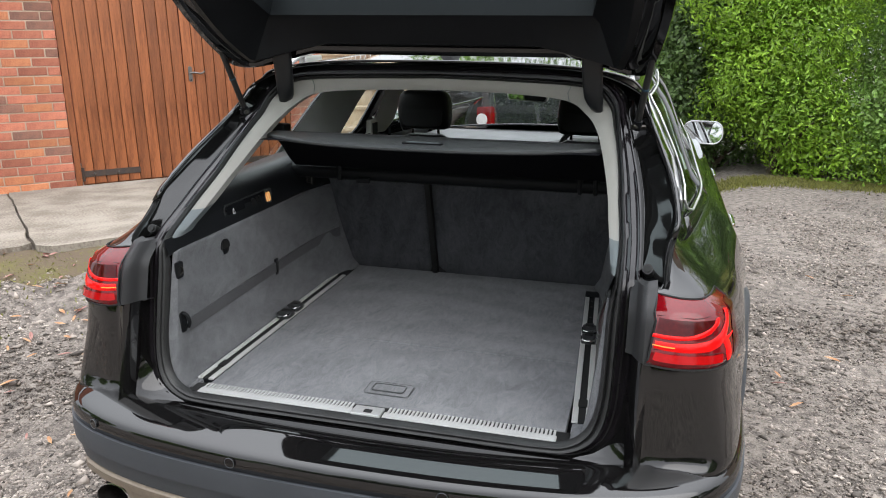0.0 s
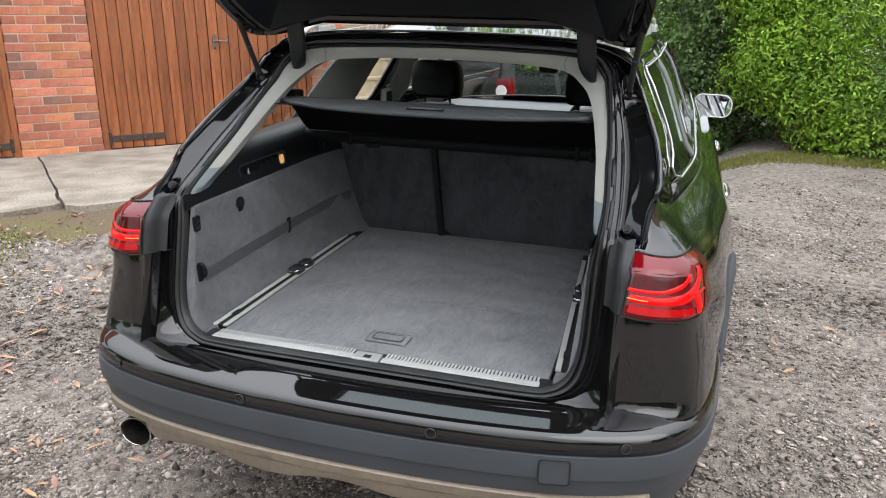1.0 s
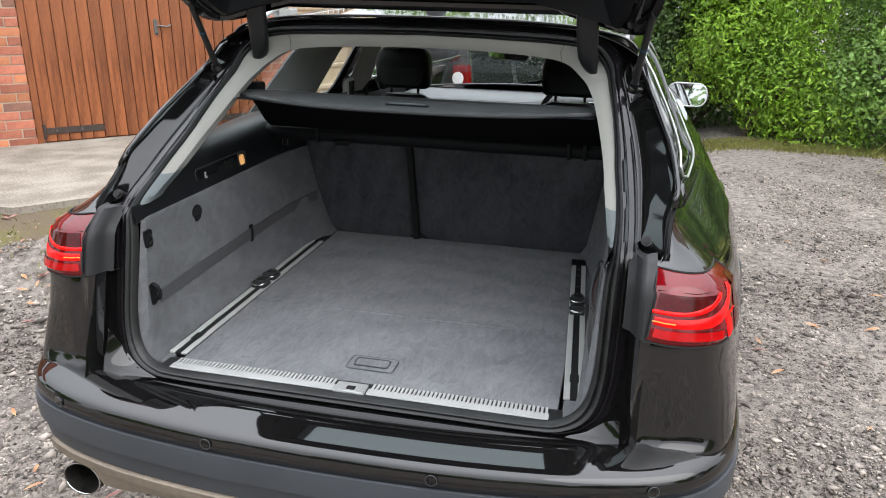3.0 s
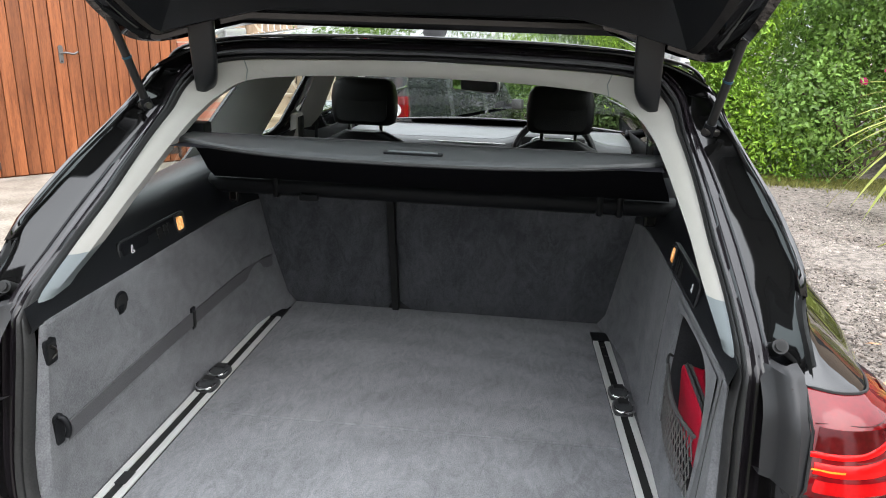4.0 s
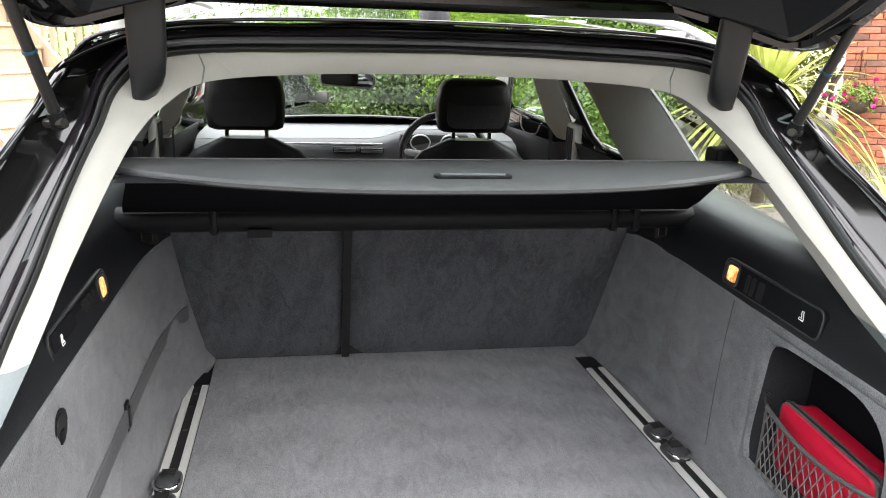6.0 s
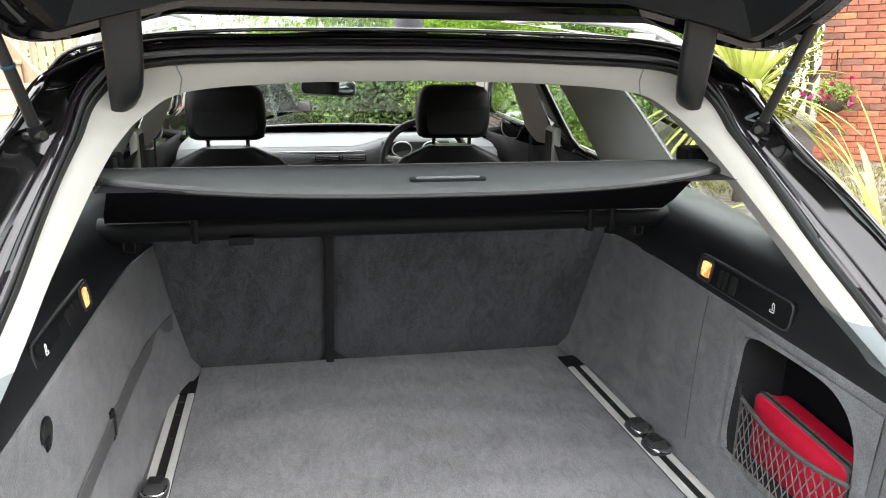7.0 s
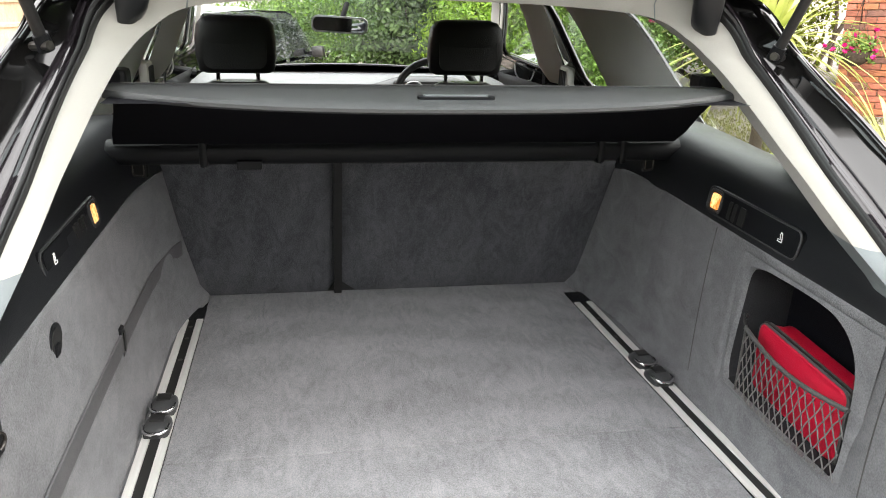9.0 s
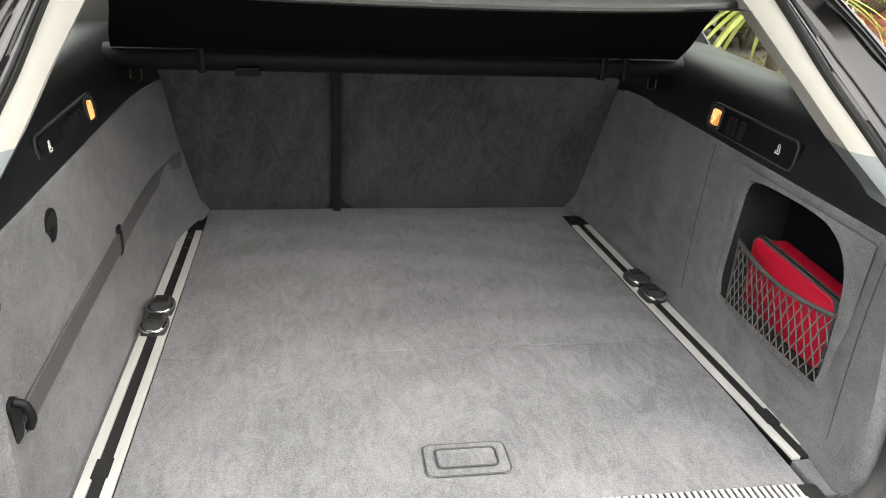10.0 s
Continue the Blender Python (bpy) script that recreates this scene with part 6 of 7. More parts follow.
for i in range(17):
    y = 0.06 + 0.135 * i
    m = Matrix.Translation((0.99, y, 0.2 + 0.8 * y))
    if bal is None:
        bal = part("baluster", boxed((0, 0, 0.48), (0.042, 0.042, 0.90), 0.004), TIMBER, stair)
        bal.matrix_basis = m
    else:
        again(bal, stair, m)

# ---- brick house on the right ----
HM = Matrix.Translation((6.1, 7.7, -0.25)) @ Matrix.Rotation(radians(-40), 4, "Z")
hw = part("wall_house", merge(prism([(0.01, -0.3), (0.92, -0.3), (0.92, 5.0), (0.01, 5.0)], 1, 0.03, 0.30), prism([(0.92, -0.3), (2.0, -0.3), (2.0, 0.95), (0.92, 0.95)], 1, 0.03, 0.30),
                              prism([(0.92, 2.25), (2.0, 2.25), (2.0, 5.0), (0.92, 5.0)], 1, 0.03, 0.30), prism([(2.0, -0.3), (4.5, -0.3), (4.5, 5.0), (2.0, 5.0)], 1, 0.03, 0.30),
                              prism([(0.01, -0.3), (0.26, -0.3), (0.26, 5.0), (0.01, 5.0)], 1, 0.30, 4.5)), MORTAR)
hw.matrix_basis = HM
tagged(hw, "red brick house wall with a window", "wall", kind="structure")
rng = random.Random(9)
brick_face(hw, 0.0, 0.92, 0.0, 40, 0.026, rng, 0.12, 0.3)
brick_face(hw, 0.92, 1.8, 0.0, 12, 0.026, rng, 0.14, 0.2)
win = empty("window_1", HM, label="brown timber window in the brick wall", category="window", kind="structure")
part("window_frame", merge(prism([(0.93, 0.96), (1.0, 0.96), (1.0, 2.24), (0.93, 2.24)], 1, 0.06, 0.14), prism([(1.92, 0.96), (1.99, 0.96), (1.99, 2.24), (1.92, 2.24)], 1, 0.06, 0.14), prism([(1.0, 2.17), (1.92, 2.17), (1.92, 2.24), (1.0, 2.24)], 1, 0.06, 0.14), prism([(1.0, 0.96), (1.92, 0.96), (1.92, 1.03), (1.0, 1.03)], 1, 0.06, 0.14)), WINDOW_WOOD, win)
part("window_sill", boxed((1.46, 0.02, 0.935), (1.16, 0.16, 0.045), 0.006), WINDOW_WOOD, win)
part("pane", boxed((1.46, 0.11, 1.60), (0.92, 0.006, 1.14)), SUV_PAINT, win, "dark window pane")


# ---- plants ----
def leaves(rngn, centres, radii, count, size, squash=0.55, shell=0.35, droop=0.2):
    """Leaf blades strewn through lumpy clumps: one vertex list and face list."""
    C, R = np.array(centres, float), np.array(radii, float)
    if R.ndim == 1:
        R = np.stack([R, R, R], 1)
    wgt = (R.prod(1)) ** (2 / 3)
    idx = rngn.choice(len(C), count, p=wgt / wgt.sum())
    d = rngn.normal(size=(count, 3))
    d /= np.linalg.norm(d, axis=1)[:, None]
    r = 1 - shell * rngn.random(count) ** 1.6
    lump = 1 + 0.16 * np.sin(5.1 * d[:, 0] + idx) * np.cos(4.3 * d[:, 2] + 1.7 * idx) + 0.10 * np.sin(11 * d[:, 1] + 2 * idx)
    P = C[idx] + d * R[idx] * (r * lump)[:, None]
    nrm = d * 0.8 + rngn.normal(size=(count, 3)) * 0.55 + [0, 0, 0.35]
    nrm /= np.linalg.norm(nrm, axis=1)[:, None]
    t = rngn.normal(size=(count, 3)) - [0, 0, droop]
    t -= nrm * (t * nrm).sum(1)[:, None]
    t /= np.linalg.norm(t, axis=1)[:, None] + 1e-9
    b = np.cross(nrm, t)
    L = size * rngn.uniform(0.6, 1.25, count)[:, None]
    W = L * squash / 2
    base, tip = P - t * L / 2, P + t * L / 2 - nrm * L * 0.10
    mid = P - t * L * 0.05
    V = np.stack([base, mid + b * W + nrm * L * 0.07, tip, mid - b * W + nrm * L * 0.07], 1).reshape(-1, 3)
    F = np.arange(count * 4).reshape(-1, 4)
    F = np.concatenate([F[:, [0, 1, 2]], F[:, [0, 2, 3]]])
    return V, F


def fast(name, V, F, material, parent=None, label=""):
    me = bpy.data.meshes.new(name)
    V, F = np.asarray(V, np.float32), np.asarray(F, np.int32)
    me.vertices.add(len(V))
    me.vertices.foreach_set("co", V.ravel())
    me.loops.add(F.size)
    me.loops.foreach_set("vertex_index", F.ravel())
    me.polygons.add(len(F))
    me.polygons.foreach_set("loop_start", np.arange(0, F.size, F.shape[1], dtype=np.int32))
    me.update(calc_edges=True)
    me.validate()
    me.materials.append(material)
    ob = new(name, me)
    if parent:
        ob.parent = parent
    if label:
        ob["label"] = label
    return ob


def bush(name, label, category, x, y, clumps, count, size, material, seed, stems=5, squash=0.55, shell=0.5):
    """Stems and a crown of leaves; clumps are (dx, dy, z, rx, ry, rz)."""
    g = height(x, y)
    ob = empty(name, Matrix.Translation((x, y, g)), label=label, category=category)
    r = np.random.default_rng(seed)
    meshes = []
    for i in range(stems):
        c = clumps[i % len(clumps)]
        a = np.array([0.12 * r.normal(), 0.12 * r.normal(), -0.1])
        e = np.array([c[0] + 0.2 * r.normal(), c[1] + 0.2 * r.normal(), c[2] + 0.3 * c[5]])
        m = (a + e) / 2 + [0.1 * r.normal(), 0.1 * r.normal(), 0.1]
        q = smoothline([a, m, e], 9)
        meshes.append(tube(q, 0.05 * max(c[3:6]) ** 0.5, 7, taper=np.linspace(1, 0.25, 9)))
        for j in range(3):
            p = q[4 + j]
            t2 = p + np.array([r.normal(), r.normal(), 0.5 + r.random()]) * 0.35 * c[5]
            meshes.append(tube(smoothline([p, (p + t2) / 2 + 0.05 * r.normal(size=3), t2], 6), 0.02, 5, taper=np.linspace(1, 0.3, 6)))
    part("stem", merge(*meshes), BARK, ob)
    V, F = leaves(r, [c[:3] for c in clumps], [c[3:6] for c in clumps], count, size, squash, shell)
    fast("crown", V, F, material, ob)
    return ob


def clumpset(seed, n, w, d, h, r0, r1, z0=0.3):
    r = np.random.default_rng(seed)
    out = []
    for i in range(n):
        z = z0 + h * (i + 0.5) / n
        rr = r.uniform(r0, r1)
        out.append((r.uniform(-w, w), r.uniform(-d, d), z, rr, rr * r.uniform(0.7, 1.0), rr * r.uniform(0.75, 1.05)))
    return out


bush("laurel_bush", "bright green laurel bush at the edge of the drive", "bush", 2.35, 8.95, clumpset(1, 11, 0.65, 0.35, 3.3, 0.55, 0.85, 0.0), 42000, 0.072, LEAF_BRIGHT, 11, squash=0.38)
bush("rose_shrub", "dense green rose shrub with magenta flowers", "shrub", 4.1, 8.75, clumpset(2, 10, 0.9, 0.5, 2.3, 0.5, 0.85), 24000, 0.068, LEAF_MID, 12, squash=0.5)
for i, (dx, dy, z) in enumerate(((3.85, 8.05, 1.12), (4.12, 8.05, 1.24), (4.33, 8.02, 1.20))):
    fo = empty("rose_flower", Matrix.Translation((dx, dy, z)), label="magenta rose flower on the shrub", category="flower", group="roses")
    r = np.random.default_rng(70 + i)
    V, F = leaves(r, [(0, 0, 0)], [(0.04, 0.04, 0.035)], 40, 0.06, 0.9, 0.8)
    fast("petals", V, F, PETAL, fo)
bush("hedge_tall", "tall mid-green hedge behind the drive", "hedge", 0.7, 11.2, clumpset(3, 18, 1.7, 0.5, 4.9, 0.7, 1.1, 0.0), 34000, 0.080, LEAF_MID, 13, squash=0.42)
bush("hedge_tall", "tall mid-green hedge behind the drive", "hedge", 3.3, 11.0, clumpset(4, 18, 1.5, 0.5, 5.3, 0.7, 1.2, 0.0), 26000, 0.085, LEAF_MID, 14, squash=0.42)
bush("dark_shrub", "low dark green shrub beside the laurel", "shrub", 1.45, 9.8, clumpset(22, 10, 0.75, 0.35, 2.7, 0.5, 0.75, 0.0), 24000, 0.075, LEAF_DARK, 22)
bush("hedge_mid", "mixed green hedge beyond the cars", "hedge", -2.2, 15.0, clumpset(5, 16, 2.8, 0.5, 1.2, 0.55, 0.8), 22000, 0.095, LEAF_BRIGHT, 15)
bush("hedge_mid", "mixed green hedge beyond the cars", "hedge", 2.2, 15.2, clumpset(6, 16, 2.6, 0.5, 4.2, 0.8, 1.3), 24000, 0.095, LEAF_BRIGHT, 16)
bush("yellow_shrub", "leafy yellow-green garden shrub", "shrub", 6.2, 10.6, clumpset(7, 12, 1.3, 0.6, 3.2, 0.6, 1.0), 15000, 0.09, LEAF_YELLOW, 17)
bush("yellow_shrub", "leafy yellow-green garden shrub", "shrub", 5.6, 9.2, clumpset(8, 6, 0.5, 0.4, 1.5, 0.4, 0.6), 7000, 0.08, LEAF_YELLOW, 18)
bush("garden_tree", "tall green tree behind the garden", "tree", 5.6, 13.5, clumpset(9, 14, 2.2, 0.8, 4.5, 0.9, 1.4, 2.0), 15000, 0.13, LEAF_MID, 19)
bush("garden_tree", "tall green tree behind the garden", "tree", 9.0, 12.5, clumpset(10, 14, 2.0, 0.8, 4.5, 0.9, 1.4, 1.5), 12000, 0.13, LEAF_YELLOW, 20)
bush("hedge_mid", "green hedge behind the stair", "hedge", -4.0, 11.0, clumpset(21, 12, 2.0, 0.5, 3.6, 0.7, 1.1), 12000, 0.11, LEAF_MID, 21)

# unseen hedges added behind and beside the drive, to darken the paint's reflections
for i, (x, y, w, d) in enumerate(((-7.5, -7.5, 2.2, 0.8), (-3.0, -9.5, 2.4, 0.8), (1.5, -10.0, 2.4, 0.8), (6.0, -8.5, 2.2, 0.9), (10.0, -4.0, 0.9, 2.2), (10.5, 0.8, 0.9, 2.3), (-9.5, -2.5, 0.9, 2.4))):
    bush("boundary_hedge", "unseen hedge added round the drive to darken reflections", "hedge", x, y, clumpset(100 + i, 14, w, d, 2.3 if y < -5 else 2.9, 0.7, 1.1, 0.2), 7000, 0.24, LEAF_DARK if i % 2 else LEAF_MID, 120 + i)

# spiky cordyline
cx, cy = 3.9, 5.75
cord = empty("cordyline", Matrix.Translation((cx, cy, height(cx, cy))), label="spiky cordyline with striped arching leaves", category="plant")
part("trunk", tube(smoothline([(0, 0, -0.05), (0.02, 0, 0.35), (0.0, 0.01, 0.75), (0.0, 0, 0.98)], 14), 0.055, 10, taper=np.linspace(1.1, 0.8, 14)), BARK, cord, smooth=60)
r = np.random.default_rng(5)
leaf_blade = None
for i in range(84):
    el, az = r.uniform(-0.15, 1.45), r.uniform(0, 2 * math.pi)
    L = r.uniform(0.85, 1.2)
    out = np.array([math.cos(az), math.sin(az), 0])
    s = np.linspace(0, 1, 9)
    drop = (1.45 - el) * 0.42
    P = np.array([[0, 0, 0.90 + 0.08 * r.random()]]) + np.outer(s * L * math.cos(el), out) + np.outer(s * L * math.sin(el) - drop * L * s ** 2.2, [0, 0, 1])
    sidev = np.cross(out, [0, 0, 1.0])
    W = 0.030 * np.sin(np.pi * np.clip(s * 0.92 + 0.08, 0, 1)) ** 0.6
    rows = [[p + sidev * w, p - np.array([0, 0, 0.006]), p - sidev * w] for p, w in zip(P, W)]
    part("leaf_blade", loft(rows), LEAF_SPIKE, cord, smooth=60)

phorm = empty("phormium", Matrix.Translation((3.6, 3.45, height(3.6, 3.45))), label="variegated phormium with long arching striped leaves", category="plant")
r = np.random.default_rng(15)
for i in range(46):
    el, az = r.uniform(0.45, 1.35), r.uniform(0, 2 * math.pi)
    L = r.uniform(1.15, 1.6)
    out = np.array([math.cos(az), math.sin(az), 0])
    s = np.linspace(0, 1, 10)
    P = np.array([[0.06 * r.normal(), 0.06 * r.normal(), 0.02]]) + np.outer(s * L * math.cos(el), out) + np.outer(s * L * math.sin(el) - (1.6 - el) * 0.55 * L * s ** 2.6, [0, 0, 1])
    sidev = np.cross(out, [0, 0, 1.0])
    W = 0.026 * np.sin(np.pi * np.clip(s * 0.85 + 0.15, 0, 1)) ** 0.7
    part("leaf_blade", loft([[p + sidev * w, p - np.array([0, 0, 0.008]), p - sidev * w] for p, w in zip(P, W)]), LEAF_SPIKE, phorm, smooth=60)

# hanging basket on the house wall
basket = empty("hanging_basket", HM @ Matrix.Translation((0.18, -0.28, 0.98)), label="hanging basket of pink and magenta petunias", category="plant")
bb = bmesh.new()
bmesh.ops.create_uvsphere(bb, u_segments=16, v_segments=10, radius=0.17)
bmesh.ops.delete(bb, geom=[v for v in bb.verts if v.co.z > 0.02], context="VERTS")
part("bowl", bb, BARK, basket, smooth=60)
V, F = leaves(np.random.default_rng(31), [(0, 0, 0.06), (0.12, 0, 0.0), (-0.12, 0, 0.0)], [0.20, 0.15, 0.15], 900, 0.045, 0.6, 0.6)
fast("foliage", V, F, LEAF_MID, basket)
rr = np.random.default_rng(32)
for i in range(14):
    V, F = leaves(rr, [rr.normal(size=3) * [0.15, 0.08, 0.08] + [0, -0.10, 0.08]], [(0.025, 0.02, 0.02)], 12, 0.045, 0.9, 0.8)
    fast("blossom", V, F, PETAL, basket)
part("bracket", merge(tube([(0, 0.30, 0.55), (0, 0.0, 0.55)], 0.008, 6), tube([(0, 0.30, 0.30), (0, 0.02, 0.54)], 0.006, 6), tube([(0, 0.30, 0.25), (0, 0.30, 0.62)], 0.008, 6)), IRON, basket)
part("chain", merge(tube([(0, 0, 0.55), (0.14, 0, 0.03)], 0.003, 4), tube([(0, 0, 0.55), (-0.14, 0, 0.03)], 0.003, 4), tube([(0, 0, 0.55), (0, 0.12, 0.03)], 0.003, 4)), IRON, basket)


# ---- parked off-road car ahead ----
def offroad():
    yaw = math.atan2(1.05, 3.0)
    m = Matrix.Translation((-1.25, 9.75, height(-1.2, 9.7))) @ Matrix.Rotation(-yaw, 4, "Z")
    s = empty("offroad_car", m, label="dark grey boxy off-road car parked ahead", category="car")
    W, L = 0.95, 2.35
    def sec(y, zs):
        return [(x, y, z) for x, z in zs]
    low = [(-W, 0.45), (-W - 0.01, 0.8), (-W + 0.02, 1.10), (W - 0.02, 1.10), (W + 0.01, 0.8), (W, 0.45)]
    rows = [sec(y, [(x * k, z) for x, z in low]) for y, k in ((-L, 0.92), (-L + 0.08, 1.0), (1.0, 1.0), (1.2, 1.0), (2.2, 0.98), (L, 0.9))]
    V, F = loft(rows)
    F += [(0, 1, 2, 3, 4, 5), tuple(range(30, 36))[::-1]]
    part("body", (V, F), SUV_PAINT, s, smooth=30)
    def pane(name, mt, quad, dx=0.02):
        (y0, z0), (y1, z1), (y2, z2), (y3, z3) = quad
        for sg in (1, -1):
            def xx(z):
                return sg * (W - 0.02 - (z - 1.10) * 0.17 + dx * 0.0)
            part(name, ([(xx(z) , y, z) for y, z in quad], [(0, 1, 2, 3)]), mt, s)
    pane("side_window", SUV_GLASS, ((-2.15, 1.14), (-1.15, 1.14), (-1.15, 1.66), (-2.1, 1.66)))
    pane("side_window", SUV_GLASS, ((-1.03, 1.14), (-0.12, 1.14), (-0.12, 1.64), (-1.03, 1.66)))
    pane("side_window", SUV_GLASS, ((0.0, 1.14), (0.85, 1.14), (0.42, 1.60), (0.0, 1.63)))
    for q in (((-2.28, 1.10), (-2.15, 1.10), (-2.1, 1.72), (-2.25, 1.72)), ((-1.15, 1.10), (-1.03, 1.10), (-1.03, 1.72), (-1.15, 1.72)), ((-0.12, 1.10), (0.0, 1.10), (0.0, 1.68), (-0.12, 1.68)), ((0.85, 1.10), (1.02, 1.10), (0.55, 1.64), (0.42, 1.60)), ((-2.2, 1.66), (0.45, 1.60), (0.45, 1.68), (-2.2, 1.74))):
        pane("window_pillar", SUV_PAINT, q)
    part("roof", loft([[(x, y, z - 0.05 * (abs(x) / 0.85) ** 4) for x in np.linspace(-0.85, 0.85, 9)] for y, z in ((-2.26, 1.72), (-2.1, 1.79), (-0.8, 1.80), (0.2, 1.76), (0.5, 1.68))]), SUV_PAINT, s, smooth=60)
    part("rear_screen", ([(-0.80, -2.30, 1.12), (0.80, -2.30, 1.12), (0.78, -2.24, 1.70), (-0.78, -2.24, 1.70)], [(0, 1, 2, 3)]), SUV_GLASS, s)
    part("windscreen", ([(-0.82, 1.0, 1.12), (0.82, 1.0, 1.12), (0.78, 0.5, 1.66), (-0.78, 0.5, 1.66)], [(0, 1, 2, 3)]), SUV_GLASS, s)
    part("bonnet", boxed((0, 1.68, 1.08), (1.74, 1.25, 0.10), 0.04), SUV_PAINT, s, smooth=40)
    part("cabin_lining", boxed((0, -0.6, 0.95), (1.7, 2.9, 0.2)), BLACK, s)
    for sg in (1, -1):
        lm = part("tail_lamp", boxed((sg * 0.86, -2.32, 1.15), (0.20, 0.12, 0.60), 0.03), RED_LENS, s, "red tail lamp with round white lights", smooth=40)
        for z in (1.12, 1.30):
            part("round_light", rodded((sg * 0.84, -2.37, z), (sg * 0.84, -2.395, z), 0.072, n=20), WHITE_LENS, lm, smooth=40)
        part("rear_pillar_strip", boxed((sg * 0.86, -2.27, 1.53), (0.13, 0.10, 0.32), 0.03), SUV_PAINT, s)
        mr = part("door_mirror", boxed((sg * 1.05, 0.78, 1.17), (0.17, 0.11, 0.15), 0.04), GALV, s, smooth=40)
        part("mirror_arm", boxed((sg * 0.95, 0.80, 1.15), (0.10, 0.06, 0.05), 0.01), BLACK, mr)
        part("headlight", boxed((sg * 0.72, 2.30, 0.95), (0.36, 0.14, 0.20), 0.04), WHITE_LENS, s)
        for y in (-1.45, 1.45):
            w = part("wheel", rodded((sg * 0.80, y, 0.38), (sg * 0.98, y, 0.38), 0.38, n=28), TYRE, s, smooth=30)
            part("rim", rodded((sg * 0.97, y, 0.38), (sg * 0.99, y, 0.38), 0.24, n=20), SATIN, w, smooth=30)
    part("rear_bumper", boxed((0, -2.34, 0.55), (1.85, 0.16, 0.24), 0.05), BLACK, s, smooth=40)


offroad()

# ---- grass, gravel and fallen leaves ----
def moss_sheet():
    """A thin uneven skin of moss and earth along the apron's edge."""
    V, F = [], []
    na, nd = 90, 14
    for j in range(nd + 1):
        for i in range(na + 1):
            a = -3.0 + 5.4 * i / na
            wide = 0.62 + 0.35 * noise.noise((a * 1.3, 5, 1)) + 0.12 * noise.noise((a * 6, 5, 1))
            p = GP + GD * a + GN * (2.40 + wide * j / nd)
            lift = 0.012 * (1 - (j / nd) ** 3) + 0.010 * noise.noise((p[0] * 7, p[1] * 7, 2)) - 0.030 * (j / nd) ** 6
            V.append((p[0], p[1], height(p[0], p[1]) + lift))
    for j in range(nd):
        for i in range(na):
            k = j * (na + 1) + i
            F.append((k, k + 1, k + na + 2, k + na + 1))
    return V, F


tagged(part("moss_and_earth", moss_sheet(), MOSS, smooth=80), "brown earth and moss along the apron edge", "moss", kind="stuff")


def blades(seed, region, count, h):
    r = np.random.default_rng(seed)
    pts = []
    while len(pts) < count:
        x, y = region(r)
        pts.append((x, y, height(x, y)))
    P = np.array(pts)
    az = r.uniform(0, 2 * math.pi, count)
    t = np.stack([np.cos(az), np.sin(az), np.zeros(count)], 1)
    H = (h * r.uniform(0.4, 1.2, count))[:, None]
    lean = r.normal(size=(count, 3)) * [0.5, 0.5, 0] * H
    V = np.stack([P - t * 0.006, P + t * 0.006, P + lean + [0, 0, 1] * H], 1).reshape(-1, 3)
    return V, np.arange(count * 3).reshape(-1, 3)


def strip_right(r):
    k = r.random()
    if k < 0.5:
        return 1.0 + 3.6 * r.random(), 7.75 + 0.6 * r.random() + 0.12 * r.normal()
    y = 3.0 + 5.4 * r.random()
    return 4.3 - 0.22 * max(0.0, y - 5.0) + 0.12 * r.normal() + 2.6 * r.random() ** 1.5, y


def strip_left(r):
    a = -2.6 + 5.0 * r.random()
    d = 2.5 + abs(r.normal()) * 0.30
    p = GP + GD * a + GN * d
    if noise.noise((p[0] * 1.4, p[1] * 1.4, 3)) < 0.0 and r.random() < 0.85:
        return strip_left(r)
    return p[0], p[1]


tagged(fast("grass_verge", *blades(41, strip_right, 34000, 0.040), GRASS), "rough grass verge beside the drive", "grass", kind="stuff")
tagged(fast("weeds", *blades(42, strip_left, 14000, 0.022), GRASS), "low moss and weeds along the slab edge", "grass", kind="stuff")


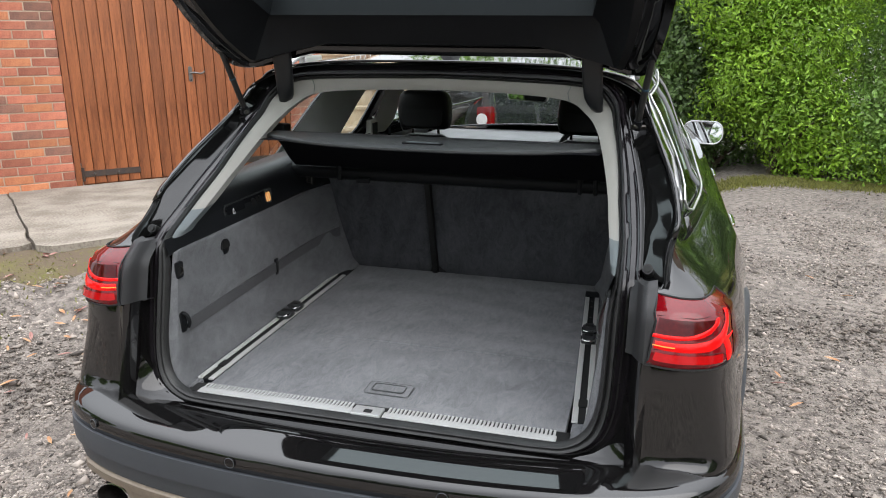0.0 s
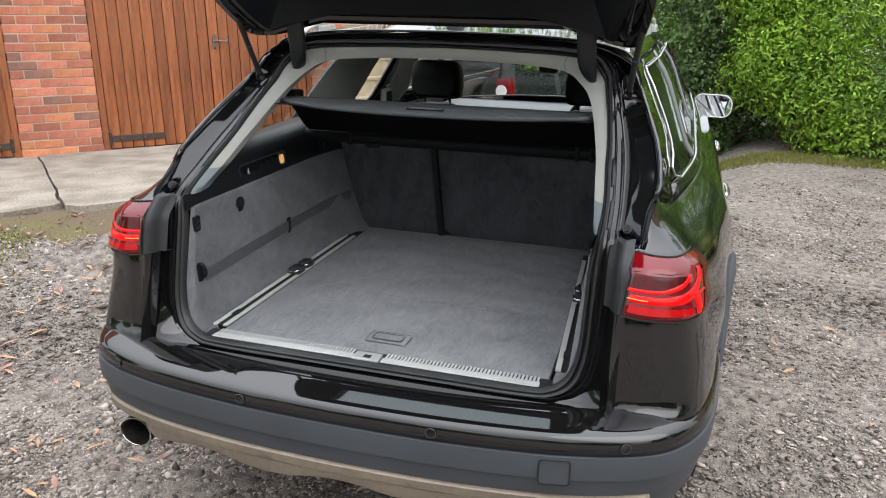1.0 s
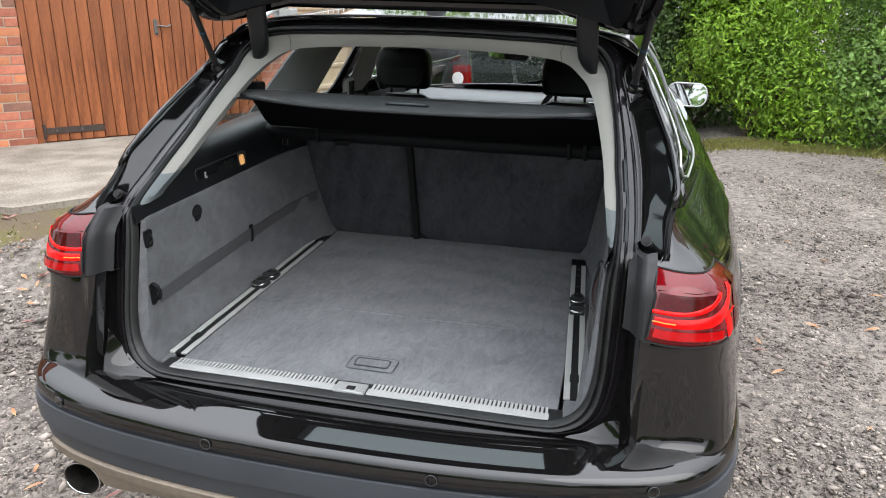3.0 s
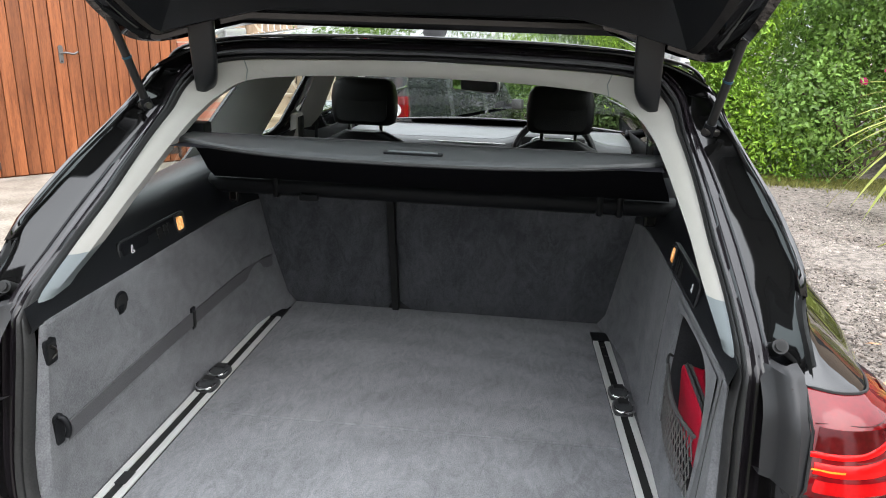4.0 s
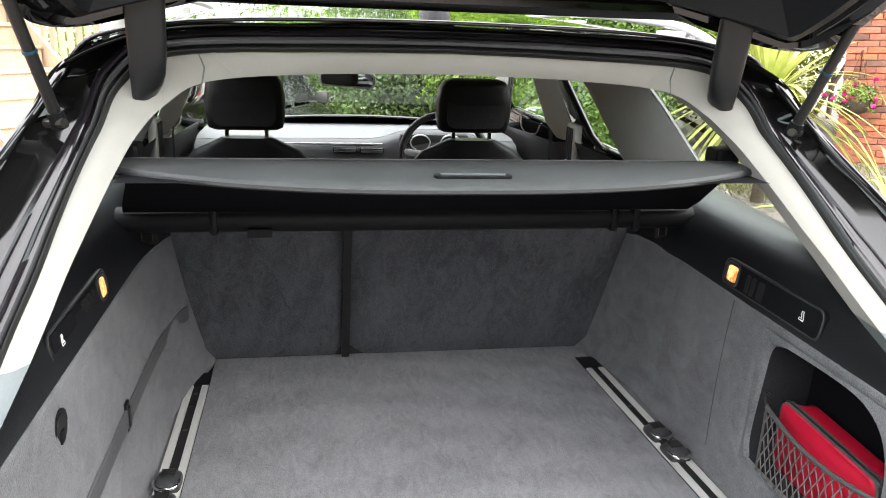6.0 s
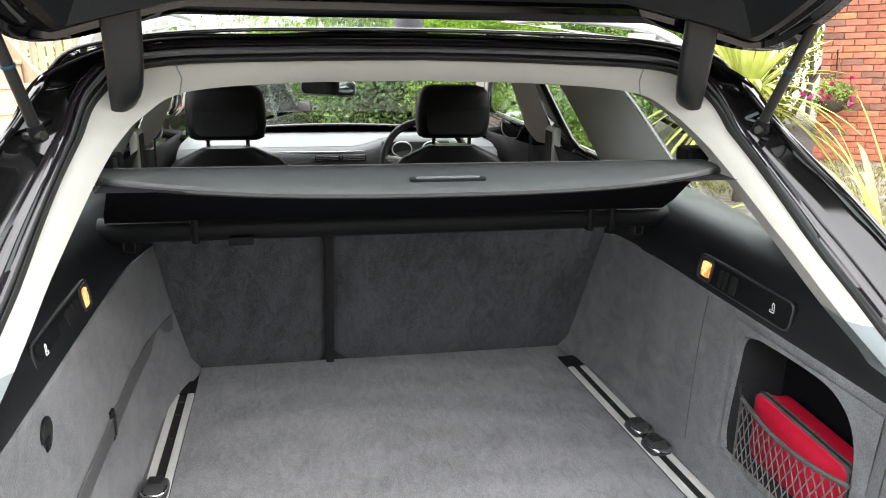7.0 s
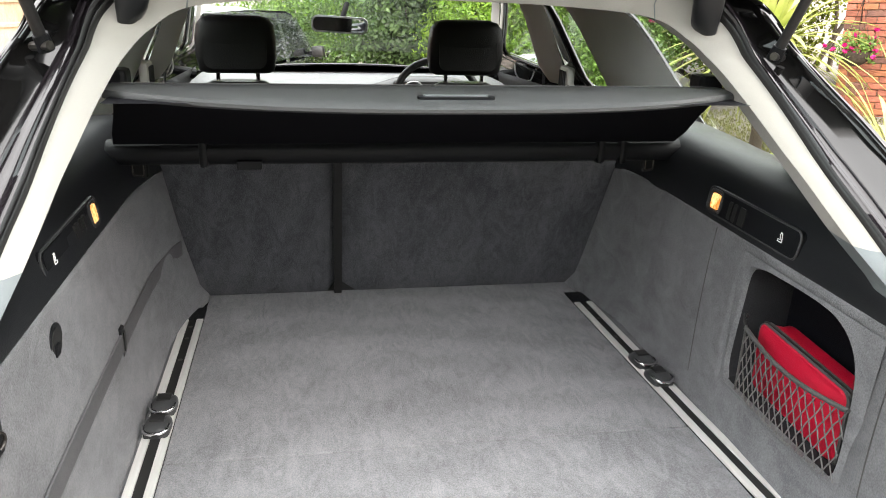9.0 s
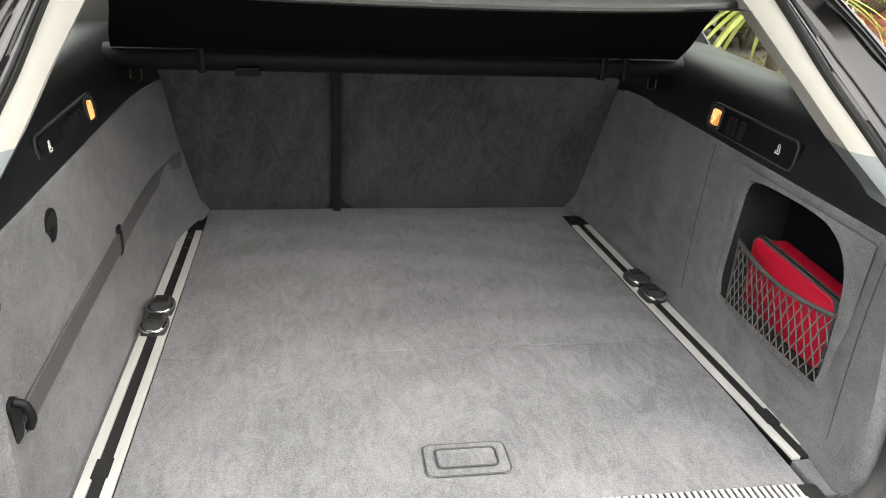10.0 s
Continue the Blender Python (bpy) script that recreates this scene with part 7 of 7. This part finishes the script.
def stones(seed, count):
    r = np.random.default_rng(seed)
    I = np.array([(1, 0.2, 0), (-1, -0.1, 0.1), (0.1, 1, 0), (-0.2, -1, 0), (0.1, 0.1, 1), (0, -0.1, -1)])
    T = np.array([(0, 2, 4), (2, 1, 4), (1, 3, 4), (3, 0, 4), (2, 0, 5), (1, 2, 5), (3, 1, 5), (0, 3, 5)])
    pts = []
    while len(pts) < count:
        k = r.random()
        if k < 0.30:
            x, y = r.uniform(-3.4, -0.7), r.uniform(-1.6, 2.2)
        elif k < 0.72:
            x, y = r.uniform(0.7, 3.4), r.uniform(-0.9, 7.9) * r.random() ** 0.3
        else:
            x, y = r.uniform(-1.6, 1.6), r.uniform(-1.4, 0.6)
        p = np.array([x, y]) - GP
        if p @ GN < 2.52 + 0.06 * r.normal() or (p @ GN < 2.95 + 0.12 * r.normal() and r.random() < 0.5):
            continue
        pts.append((x, y, height(x, y)))
    P = np.array(pts)
    sz = np.clip(r.lognormal(math.log(0.0046), 0.50, count), 0.0026, 0.026)
    V = I[None] * (1 + 0.34 * r.normal(size=(count, 6, 1)) + 0.22 * r.normal(size=(count, 6, 3))) * sz[:, None, None] * r.uniform([0.8, 0.6, 0.38], [1.45, 1.1, 0.80], (count, 3))[:, None]
    a = r.uniform(0, 2 * math.pi, count)
    c, s = np.cos(a), np.sin(a)
    V = np.stack([V[..., 0] * c[:, None] - V[..., 1] * s[:, None], V[..., 0] * s[:, None] + V[..., 1] * c[:, None], V[..., 2]], -1)
    V = V + (P + np.stack([0 * sz, 0 * sz, sz * 0.15], 1))[:, None]
    F = (T[None] + 6 * np.arange(count)[:, None, None]).reshape(-1, 3)
    return V.reshape(-1, 3), F


tagged(fast("gravel_stones", *stones(51, 225000), STONE), "loose grey gravel stones strewn over the drive", "gravel", kind="stuff")

r = random.Random(61)
leaf_kinds = {}
for i in range(345):
    if i < 310:
        x, y = r.uniform(-3.0, -0.85), r.uniform(-1.0, 1.9)
    else:
        x, y = r.uniform(1.1, 3.4), r.uniform(-0.4, 4.5)
    m = Matrix.Translation((x, y, height(x, y) + 0.016)) @ Euler((r.uniform(-0.3, 0.3), r.uniform(-0.3, 0.3), r.uniform(0, 6.3))).to_matrix().to_4x4() @ Matrix.Scale(r.uniform(0.5, 1.1), 4)
    pink = i % 5 in (1, 3)
    if pink not in leaf_kinds:
        lf = part("fallen_leaf", ([(0, -0.042, 0), (0.010, -0.012, 0.004), (0.009, 0.018, 0.006), (0, 0.047, 0.001), (-0.009, 0.018, 0.007), (-0.011, -0.012, 0.004)], [(0, 1, 2, 3), (0, 3, 4, 5)]), FALLEN_PINK if pink else FALLEN)
        lf.matrix_basis = m
        leaf_kinds[pink] = tagged(lf, "dry pinkish fallen leaf on the gravel" if pink else "dry orange-brown fallen leaf on the gravel", "leaf", "fallen leaves") or lf
    else:
        copy_thing(leaf_kinds[pink], m)
